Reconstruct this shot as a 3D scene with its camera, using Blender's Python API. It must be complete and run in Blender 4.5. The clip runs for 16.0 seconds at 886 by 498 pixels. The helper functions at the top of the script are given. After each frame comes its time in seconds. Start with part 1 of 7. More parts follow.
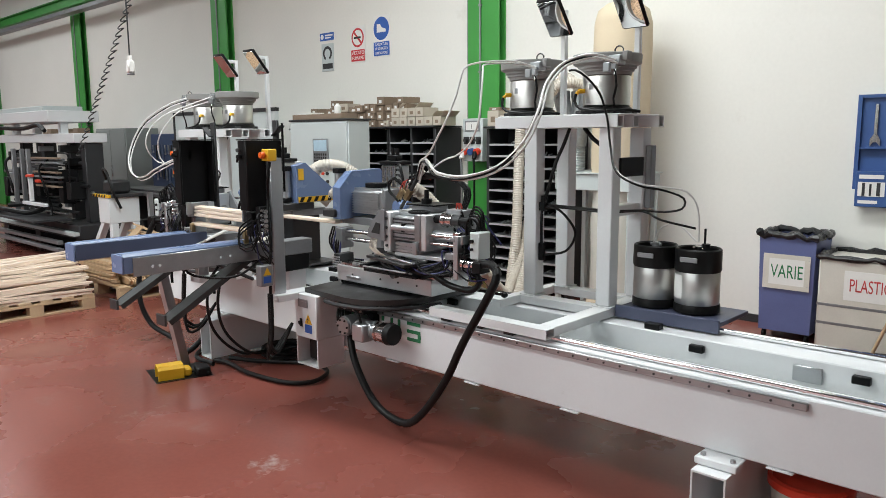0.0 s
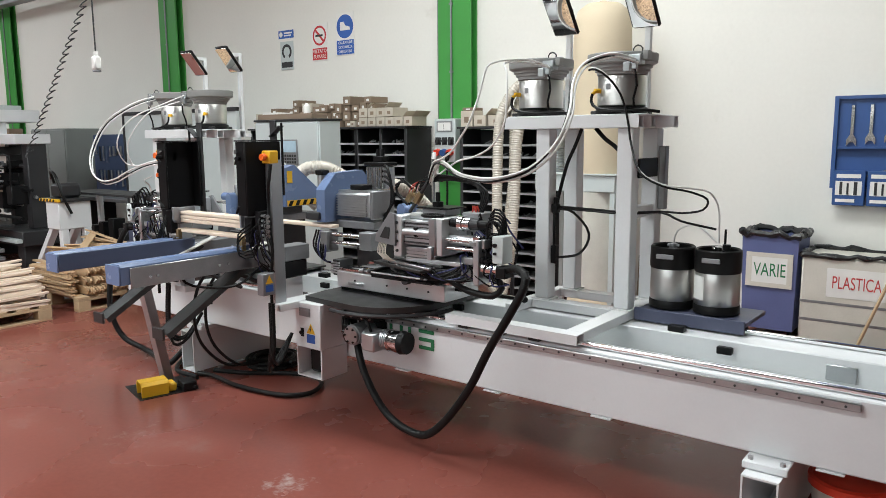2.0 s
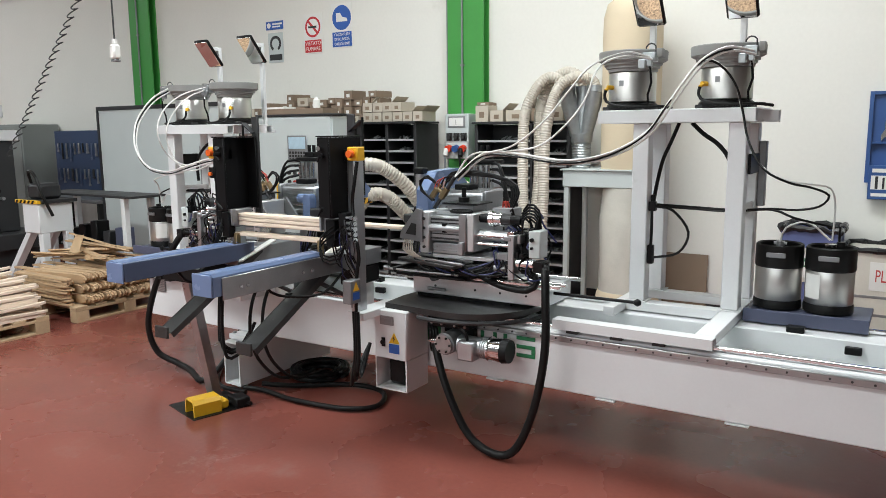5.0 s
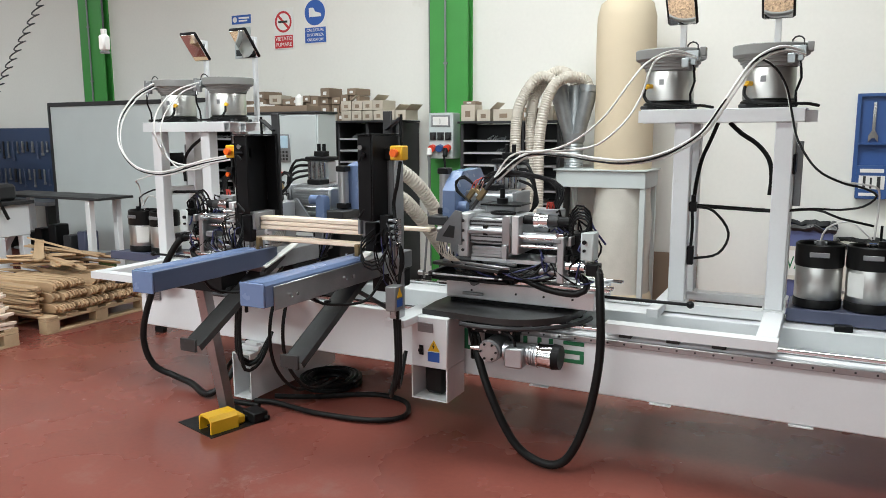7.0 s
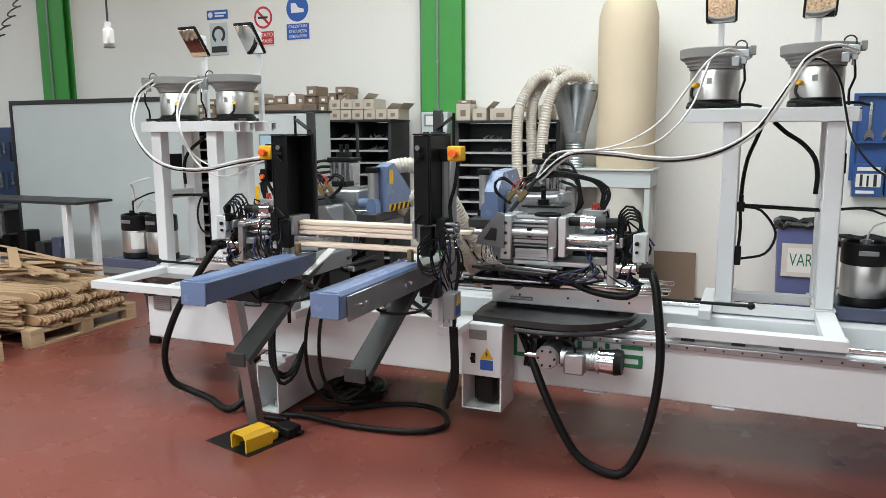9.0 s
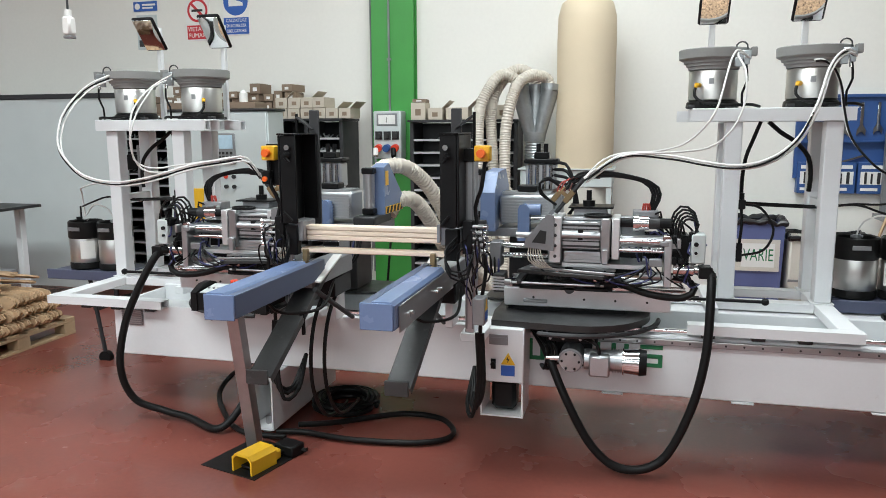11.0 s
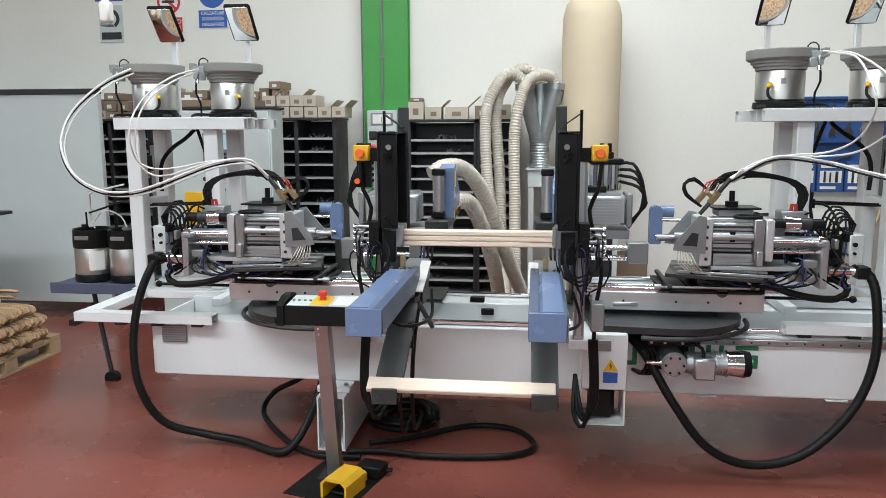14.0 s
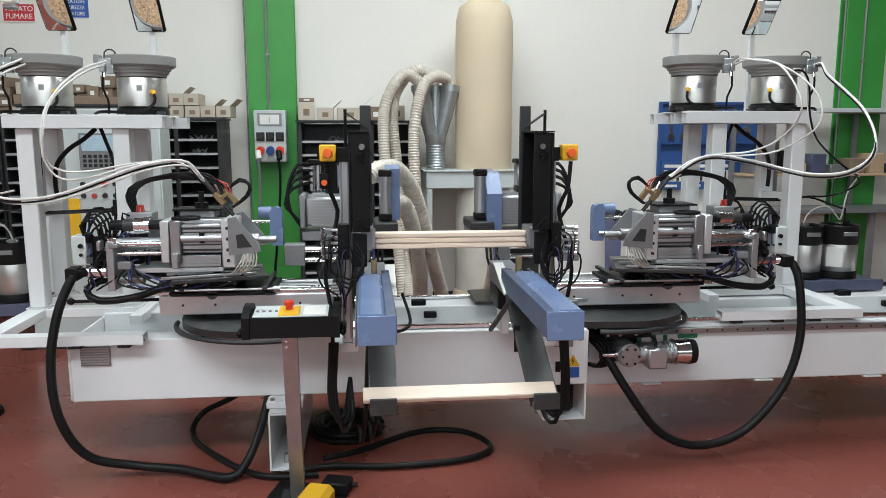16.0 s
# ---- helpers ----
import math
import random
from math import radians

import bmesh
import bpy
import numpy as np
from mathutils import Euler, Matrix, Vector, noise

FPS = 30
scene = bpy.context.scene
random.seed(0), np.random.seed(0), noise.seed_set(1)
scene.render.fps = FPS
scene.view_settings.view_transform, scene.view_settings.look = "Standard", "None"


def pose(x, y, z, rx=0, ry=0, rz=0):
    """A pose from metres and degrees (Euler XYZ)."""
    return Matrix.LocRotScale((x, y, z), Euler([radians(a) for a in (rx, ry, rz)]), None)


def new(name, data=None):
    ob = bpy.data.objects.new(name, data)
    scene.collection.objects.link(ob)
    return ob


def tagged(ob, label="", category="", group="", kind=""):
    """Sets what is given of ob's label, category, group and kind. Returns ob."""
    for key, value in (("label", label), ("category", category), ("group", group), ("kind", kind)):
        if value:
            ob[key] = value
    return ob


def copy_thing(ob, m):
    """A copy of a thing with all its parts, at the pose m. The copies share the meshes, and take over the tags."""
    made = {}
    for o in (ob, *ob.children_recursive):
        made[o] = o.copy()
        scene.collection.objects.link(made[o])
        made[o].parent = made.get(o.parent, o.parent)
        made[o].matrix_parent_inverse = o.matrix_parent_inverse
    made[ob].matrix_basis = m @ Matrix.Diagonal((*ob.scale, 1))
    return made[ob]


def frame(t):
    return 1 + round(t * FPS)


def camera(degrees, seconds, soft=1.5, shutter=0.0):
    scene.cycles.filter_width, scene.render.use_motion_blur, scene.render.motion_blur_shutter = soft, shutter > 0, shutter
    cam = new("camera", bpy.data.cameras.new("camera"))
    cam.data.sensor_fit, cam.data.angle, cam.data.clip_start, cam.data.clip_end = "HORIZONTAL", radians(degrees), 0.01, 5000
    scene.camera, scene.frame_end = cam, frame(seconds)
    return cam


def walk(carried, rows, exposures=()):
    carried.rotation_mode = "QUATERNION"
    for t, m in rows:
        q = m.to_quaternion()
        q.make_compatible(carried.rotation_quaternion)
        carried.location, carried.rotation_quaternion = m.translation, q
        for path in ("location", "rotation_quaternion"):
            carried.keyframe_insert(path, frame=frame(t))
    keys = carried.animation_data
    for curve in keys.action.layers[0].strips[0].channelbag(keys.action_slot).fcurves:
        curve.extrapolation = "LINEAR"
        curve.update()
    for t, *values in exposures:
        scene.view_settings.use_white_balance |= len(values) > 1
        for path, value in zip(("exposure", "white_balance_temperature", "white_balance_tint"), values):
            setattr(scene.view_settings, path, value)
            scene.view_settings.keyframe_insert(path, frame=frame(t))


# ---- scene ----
cam = camera(61.3, 16.0, soft=0.85)
METRES, EYE, TILT, LEAN, TURN = 4.6, 1.61, 0.0, 0.0, 42.9
ROWS = [
    (0.0, 0.0, 0.0, 0.0, -0.06, -8.49, 0.4),
    (0.5, -0.0165, 0.0048, 0.0001, -0.89, -8.44, 0.42),
    (1.0, -0.0403, 0.0122, 0.0005, -2.22, -8.38, 0.45),
    (1.5, -0.0646, 0.022, 0.0006, -3.7, -8.42, 0.44),
    (2.0, -0.0917, 0.0335, 0.0011, -5.21, -8.5, 0.46),
    (2.5, -0.1174, 0.0459, 0.001, -6.57, -8.59, 0.46),
    (3.0, -0.1452, 0.059, 0.0012, -7.46, -8.67, 0.41),
    (3.5, -0.1719, 0.0706, 0.0006, -7.52, -8.69, 0.41),
    (4.0, -0.205, 0.0837, 0.0013, -8.14, -8.74, 0.49),
    (6.5, -0.3537, 0.1576, 0.0004, -14.71, -8.84, 0.32),
    (7.0, -0.3811, 0.1734, 0.0002, -15.92, -8.84, 0.26),
    (7.5, -0.4055, 0.1886, 0.0002, -16.98, -8.86, 0.22),
    (8.0, -0.4312, 0.2054, 0.0, -18.12, -8.83, 0.27),
    (8.5, -0.4563, 0.2222, 0.0004, -19.2, -8.85, 0.28),
    (9.0, -0.4842, 0.2405, 0.0011, -20.54, -8.91, 0.33),
    (11.5, -0.6109, 0.3404, 0.0009, -30.04, -8.94, 0.25),
    (12.0, -0.6364, 0.3629, 0.0007, -31.16, -8.92, 0.22),
    (12.5, -0.6591, 0.3844, 0.0003, -32.21, -8.91, 0.23),
    (13.0, -0.6839, 0.4082, 0.0014, -33.4, -8.92, 0.24),
    (13.5, -0.7048, 0.4297, 0.0003, -34.44, -8.86, 0.19),
    (14.0, -0.7287, 0.4547, -0.0006, -35.78, -8.9, 0.18),
    (14.5, -0.7542, 0.4805, -0.002, -38.61, -8.8, 0.22),
    (15.0, -0.7746, 0.5057, -0.0014, -41.78, -8.89, 0.1),
    (15.5, -0.7979, 0.5326, -0.0035, -45.18, -8.73, 0.07),
    (16.0, -0.8141, 0.5547, -0.0041, -48.79, -8.67, 0.01),
]
walk(cam, [(t, pose(0, 0, EYE, TILT, LEAN, TURN) @ pose(METRES * x, METRES * y, METRES * z, 90 + pitch, roll, yaw)) for t, x, y, z, yaw, pitch, roll in ROWS],
     [(0.0, 0.04, 6480, 8), (8.0, 0.035, 6420, 7), (11.5, -0.025, 6330, 7), (14.0, -0.07, 6300, 7), (16.0, -0.19, 6300, 7)])
LAMP_W = (200, 470, 310)      # watts of the three supposed skylight strips

# ---- light ----
world = bpy.data.worlds.new("world")
scene.world = world
world.use_nodes = True
_n = world.node_tree.nodes
_sky = _n.new("ShaderNodeTexSky")
_sky.sky_type, _sky.sun_disc = "NISHITA", False
_sky.sun_elevation, _sky.sun_rotation = radians(40), radians(200)
_n["Background"].inputs[1].default_value = 0.1
world.node_tree.links.new(_sky.outputs[0], _n["Background"].inputs[0])

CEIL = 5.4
# Unseen skylight strips, supposed and placed to light the hall.
FILL_STRIPS = [(-6.4, -4.8), (-1.9, -0.3), (2.6, 4.2)]      # y from, y to
FILL_X = [(-10.4, -2.8), (-10.4, -2.8), (-6.2, -0.6)]            # x from, x to


def area(name, x, y, z, sx, sy, watts, colour):
    d = bpy.data.lights.new(name, "AREA")
    d.shape, d.size, d.size_y, d.energy, d.color = "RECTANGLE", sx, sy, watts, colour
    ob = new(name, d)
    ob.location = (x, y, z)
    return ob


# Overhead lamps added in the ceiling openings, one more set far left.
for (_y0, _y1), (_x0, _x1), _w in zip(FILL_STRIPS, FILL_X, LAMP_W):
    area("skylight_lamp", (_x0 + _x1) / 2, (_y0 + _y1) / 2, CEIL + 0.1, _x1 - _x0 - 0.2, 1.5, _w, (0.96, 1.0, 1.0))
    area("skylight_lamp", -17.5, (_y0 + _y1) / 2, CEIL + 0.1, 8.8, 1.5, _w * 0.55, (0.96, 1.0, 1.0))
# Fill lamp added behind the camera to brighten front faces and metal.
_front_fill = area("window_lamp", -4.2, -9.1, 3.6, 12.0, 1.9, 210, (0.94, 1.0, 1.0))
_front_fill.rotation_euler = (radians(90), 0, 0)


# ---- materials ----
def mat(name, colour, rough=0.5, metal=0.0, vary=0.12, scale=6.0, fine=90.0, bump=0.05, rand=0.0, stretch=None, rvar=0.15, spots=None, coat=0.0, spec=0.5):
    """A surface with two scales of variation in colour, gloss and relief."""
    m = bpy.data.materials.new(name)
    m.use_nodes = True
    t = m.node_tree
    n, l = t.nodes, t.links.new
    p = n["Principled BSDF"]
    p.inputs["Metallic"].default_value = metal
    p.inputs["Coat Weight"].default_value = coat
    p.inputs["Specular IOR Level"].default_value = spec
    co = n.new("ShaderNodeTexCoord")
    src = co.outputs["Object"]
    if stretch:
        mp = n.new("ShaderNodeMapping")
        mp.inputs["Scale"].default_value = stretch
        l(src, mp.inputs[0])
        src = mp.outputs[0]
    a = n.new("ShaderNodeTexNoise")
    a.inputs["Scale"].default_value, a.inputs["Detail"].default_value = scale, 5
    b = n.new("ShaderNodeTexNoise")
    b.inputs["Scale"].default_value, b.inputs["Detail"].default_value = fine, 3
    l(src, a.inputs["Vector"]), l(src, b.inputs["Vector"])
    mix = n.new("ShaderNodeMath")
    mix.operation = "MULTIPLY_ADD"
    l(b.outputs[0], mix.inputs[0])
    mix.inputs[1].default_value = 0.4
    l(a.outputs[0], mix.inputs[2])
    last = mix.outputs[0]
    if rand:
        oi = n.new("ShaderNodeObjectInfo")
        r = n.new("ShaderNodeMath")
        r.operation = "MULTIPLY_ADD"
        l(oi.outputs["Random"], r.inputs[0])
        r.inputs[1].default_value = rand
        l(last, r.inputs[2])
        last = r.outputs[0]
    ramp = n.new("ShaderNodeMapRange")
    l(last, ramp.inputs[0])
    ramp.inputs[1].default_value, ramp.inputs[2].default_value = 0.35, 1.05 + rand
    ramp.inputs[3].default_value, ramp.inputs[4].default_value = 1 - vary, 1 + vary
    mul = n.new("ShaderNodeVectorMath")
    mul.operation = "SCALE"
    mul.inputs[0].default_value = colour
    l(ramp.outputs[0], mul.inputs["Scale"])
    col = mul.outputs[0]
    if spots:
        s = n.new("ShaderNodeTexNoise")
        s.inputs["Scale"].default_value, s.inputs["Detail"].default_value = spots[1], 8
        s.inputs["Roughness"].default_value = 0.7
        l(src, s.inputs["Vector"])
        cut = n.new("ShaderNodeMapRange")
        l(s.outputs[0], cut.inputs[0])
        cut.inputs[1].default_value, cut.inputs[2].default_value = spots[2], spots[2] + 0.12
        mx = n.new("ShaderNodeMix")
        mx.data_type = "RGBA"
        l(cut.outputs[0], mx.inputs[0])
        l(col, mx.inputs[6])
        mx.inputs[7].default_value = (*spots[0], 1)
        col = mx.outputs[2]
    l(col, p.inputs["Base Color"])
    rr = n.new("ShaderNodeMapRange")
    l(a.outputs[0], rr.inputs[0])
    rr.inputs[1].default_value, rr.inputs[2].default_value = 0.3, 0.7
    rr.inputs[3].default_value, rr.inputs[4].default_value = max(0.02, rough * (1 - rvar)), min(1, rough * (1 + rvar))
    l(rr.outputs[0], p.inputs["Roughness"])
    if bump:
        bp = n.new("ShaderNodeBump")
        bp.inputs["Strength"].default_value, bp.inputs["Distance"].default_value = bump, 0.004
        l(last if not rand else mix.outputs[0], bp.inputs["Height"])
        l(bp.outputs[0], p.inputs["Normal"])
    return m


M = dict(
    wall=mat("wall_paint", (0.80, 0.785, 0.735), 0.75, vary=0.05, scale=0.7, fine=30, bump=0.12, spots=((0.72, 0.70, 0.64), 1.3, 0.62)),
    # Unseen walls and ceiling, toned dark so they bounce little light.
    wall2=mat("dark_unseen_plaster", (0.30, 0.30, 0.29), 0.8, vary=0.05, scale=0.8, fine=30, bump=0.1),
    ceil=mat("concrete_ceiling", (0.27, 0.27, 0.265), 0.85, vary=0.12, scale=1.2, fine=25, bump=0.2),
    floor=mat("red_resin_floor", (0.215, 0.064, 0.048), 0.27, vary=0.22, scale=1.1, fine=38, bump=0.05, rvar=0.45, spots=((0.25, 0.115, 0.095), 2.2, 0.60)),
    green=mat("green_paint", (0.055, 0.30, 0.055), 0.42, vary=0.10, scale=3, bump=0.04),
    white=mat("white_enamel", (0.74, 0.75, 0.76), 0.34, vary=0.04, scale=4, bump=0.02, spots=((0.62, 0.62, 0.61), 5.0, 0.66)),
    edge=mat("pale_shelf_edge", (0.42, 0.43, 0.43), 0.45, vary=0.10, scale=9, bump=0.03),
    locker=mat("grey_green_locker_paint", (0.27, 0.29, 0.28), 0.5, vary=0.08, scale=3, bump=0.03),
    pegblue=mat("dull_blue_board_paint", (0.035, 0.06, 0.125), 0.5, vary=0.15, scale=4, bump=0.04),
    cabgrey=mat("light_grey_enamel", (0.54, 0.585, 0.58), 0.45, vary=0.04, scale=4, bump=0.03),
    alu=mat("aluminium", (0.50, 0.515, 0.53), 0.36, 0.85, vary=0.12, scale=9, fine=160, bump=0.012),
    steel=mat("ground_steel", (0.42, 0.42, 0.425), 0.34, 0.9, vary=0.15, scale=14, fine=220, bump=0.015),
    chrome=mat("chrome", (0.78, 0.78, 0.79), 0.12, 1.0, vary=0.05, bump=0.0),
    brushed=mat("brushed_steel", (0.60, 0.59, 0.57), 0.38, 1.0, vary=0.04, scale=5, fine=30, stretch=(1, 1, 4), bump=0.0),
    iron=mat("oiled_dark_plate", (0.035, 0.034, 0.034), 0.36, 0.25, vary=0.35, scale=12, fine=150, bump=0.12, spots=((0.16, 0.155, 0.15), 9, 0.68)),
    black=mat("black_plastic", (0.010, 0.010, 0.0105), 0.38, vary=0.25, bump=0.05, spec=0.14),
    rubber=mat("black_rubber", (0.010, 0.0098, 0.0098), 0.36, vary=0.25, scale=20, bump=0.1, spec=0.17),
    dark=mat("dark_grey_metal", (0.030, 0.030, 0.032), 0.5, 0.15, vary=0.2, bump=0.08),
    mid=mat("mid_grey_metal", (0.27, 0.275, 0.285), 0.40, 0.5, vary=0.15, bump=0.06),
    chute=mat("worn_grey_chute", (0.052, 0.053, 0.053), 0.45, 0.3, vary=0.25, scale=10, bump=0.1, spots=((0.09, 0.09, 0.088), 14, 0.60)),
    blue=mat("blue_grey_enamel", (0.15, 0.21, 0.36), 0.25, vary=0.07, scale=5, bump=0.04, spots=((0.25, 0.33, 0.50), 12, 0.70)),
    binblue=mat("blue_bin_plastic", (0.115, 0.14, 0.30), 0.5, vary=0.12, scale=5, bump=0.05),
    bowlgrey=mat("grey_bowl_coating", (0.27, 0.27, 0.262), 0.62, vary=0.10, scale=8, bump=0.06),
    traygrey=mat("dark_blue_grey_paint", (0.075, 0.085, 0.14), 0.45, vary=0.12, scale=5, bump=0.05),
    bright=mat("bright_machined_aluminium", (0.72, 0.73, 0.74), 0.34, 0.65, vary=0.10, scale=9, fine=160, bump=0.012),
    slate=mat("slate_blue", (0.075, 0.10, 0.17), 0.4, vary=0.1, scale=5, bump=0.04),
    toolblue=mat("tool_board_blue", (0.03, 0.085, 0.26), 0.45, vary=0.1, bump=0.03),
    yellow=mat("yellow_plastic", (0.80, 0.46, 0.02), 0.42, vary=0.08, bump=0.04),
    red=mat("red_plastic", (0.70, 0.055, 0.025), 0.35, vary=0.06, bump=0.0),
    orange=mat("orange_button", (0.85, 0.14, 0.015), 0.35, vary=0.05, bump=0.0),
    wood=mat("pale_beech", (0.80, 0.66, 0.54), 0.5, vary=0.10, scale=7, fine=60, stretch=(1, 9, 9), bump=0.06, rand=0.25),
    slat=mat("sawn_beech", (0.50, 0.34, 0.20), 0.7, vary=0.28, scale=5, fine=50, stretch=(1, 7, 7), bump=0.12, rand=0.7),
    pallet=mat("pallet_wood", (0.50, 0.36, 0.22), 0.8, vary=0.25, scale=4, fine=50, bump=0.2, rand=0.4),
    card=mat("cardboard", (0.24, 0.175, 0.125), 0.85, vary=0.15, scale=5, bump=0.08, rand=0.8),
    cardpale=mat("pale_carton", (0.52, 0.46, 0.38), 0.8, vary=0.12, scale=6, bump=0.08, rand=0.6),
    bag=mat("cream_filter_cloth", (0.66, 0.555, 0.40), 0.85, vary=0.07, scale=2.5, fine=120, bump=0.12),
    hose=mat("translucent_beige_hose", (0.56, 0.51, 0.44), 0.28, vary=0.12, scale=6, bump=0.04),
    galv=mat("galvanised_sheet", (0.38, 0.40, 0.41), 0.36, 0.7, vary=0.18, scale=14, fine=60, bump=0.05),
    film=mat("clear_plastic_sack", (0.60, 0.58, 0.52), 0.22, vary=0.12, scale=5, bump=0.25),
    whitetube=mat("white_air_tube", (0.72, 0.71, 0.69), 0.35, vary=0.05, bump=0.02),
    brass=mat("brass", (0.30, 0.22, 0.12), 0.42, 0.8, vary=0.15, bump=0.05),
    navy=mat("navy_wire", (0.03, 0.035, 0.12), 0.45, vary=0.1, bump=0.0),
    redwire=mat("red_wire", (0.45, 0.05, 0.035), 0.45, vary=0.1, bump=0.0),
    paper=mat("white_paper", (0.80, 0.79, 0.76), 0.7, vary=0.04, scale=8, bump=0.03),
    signred=mat("sign_red", (0.55, 0.03, 0.04), 0.5, vary=0.05, bump=0.0),
    signblue=mat("sign_blue", (0.03, 0.11, 0.42), 0.5, vary=0.05, bump=0.0),
    ink=mat("black_ink", (0.02, 0.02, 0.02), 0.6, vary=0.1, bump=0.0),
    inkgreen=mat("green_ink", (0.02, 0.18, 0.07), 0.6, vary=0.2, bump=0.0),
    inkred=mat("red_ink", (0.55, 0.06, 0.06), 0.6, vary=0.2, bump=0.0),
    tape=mat("white_bin_film", (0.66, 0.63, 0.56), 0.45, vary=0.10, scale=4, bump=0.2),
    sack=mat("black_bin_sack", (0.015, 0.015, 0.016), 0.3, vary=0.3, scale=12, bump=0.4),
    lcd=mat("screen_glass", (0.45, 0.60, 0.70), 0.15, vary=0.1, scale=30, bump=0.0),
    mirror=mat("mirror_glass", (0.88, 0.88, 0.88), 0.03, 1.0, vary=0.01, bump=0.0, rvar=0.0),
    dowel=mat("beech_dowels", (0.40, 0.26, 0.155), 0.65, vary=0.75, scale=85, fine=200, bump=0.8, spots=((0.10, 0.055, 0.03), 70.0, 0.52)),
)


def scuff(m, x, y, radius, colour):
    """A pale rubbed patch with a ragged outline, worn into a floor."""
    t = m.node_tree
    n, l = t.nodes, t.links.new
    p = n["Principled BSDF"]
    was = p.inputs["Base Color"].links[0].from_socket
    g = n.new("ShaderNodeNewGeometry")
    d = n.new("ShaderNodeVectorMath")
    d.operation = "DISTANCE"
    l(g.outputs["Position"], d.inputs[0])
    d.inputs[1].default_value = (x, y, 0)
    s = n.new("ShaderNodeTexNoise")
    s.inputs["Scale"].default_value, s.inputs["Detail"].default_value, s.inputs["Roughness"].default_value = 14, 7, 0.7
    l(g.outputs["Position"], s.inputs["Vector"])
    a = n.new("ShaderNodeMapRange")
    l(d.outputs["Value"], a.inputs[0])
    a.inputs[1].default_value, a.inputs[2].default_value, a.inputs[3].default_value, a.inputs[4].default_value = 0.0, radius, 0.14, -0.25
    b = n.new("ShaderNodeMath")
    l(a.outputs[0], b.inputs[0])
    l(s.outputs[0], b.inputs[1])
    c = n.new("ShaderNodeMapRange")
    l(b.outputs[0], c.inputs[0])
    c.inputs[1].default_value, c.inputs[2].default_value, c.inputs[4].default_value = 0.54, 0.74, 0.6
    mx = n.new("ShaderNodeMix")
    mx.data_type = "RGBA"
    l(c.outputs[0], mx.inputs[0])
    l(was, mx.inputs[6])
    mx.inputs[7].default_value = (*colour, 1)
    l(mx.outputs[2], p.inputs["Base Color"])


scuff(M["floor"], -3.05, 2.0, 0.34, (0.42, 0.36, 0.34))
scuff(M["floor"], -4.15, 1.9, 0.45, (0.30, 0.17, 0.15))


# ---- mesh helpers ----
CX = -4.127
FLIP, SHIFT = False, (0.0, 0.0, 0.0)


def side(flip, dx=0.0, dy=0.0, dz=0.0):
    """From now on build as written, or mirrored about the machine's middle."""
    global FLIP, SHIFT
    FLIP, SHIFT = flip, (dx, dy, dz)


def place(v):
    x = 2 * CX - v[0] if FLIP else v[0]
    return (x + SHIFT[0], v[1] + SHIFT[1], v[2] + SHIFT[2])


def smooth_path(pts, step=0.03):
    """Catmull-Rom through the points."""
    P = [Vector(p) for p in pts]
    P = [2 * P[0] - P[1]] + P + [2 * P[-1] - P[-2]]
    out = []
    for i in range(1, len(P) - 2):
        a, b, c, d = P[i - 1:i + 3]
        n = max(2, int((c - b).length / step))
        for k in range(n):
            t = k / n
            out.append(0.5 * (2 * b + (c - a) * t + (2 * a - 5 * b + 4 * c - d) * t * t + (3 * b - a - 3 * c + d) * t ** 3))
    out.append(P[-2])
    return out


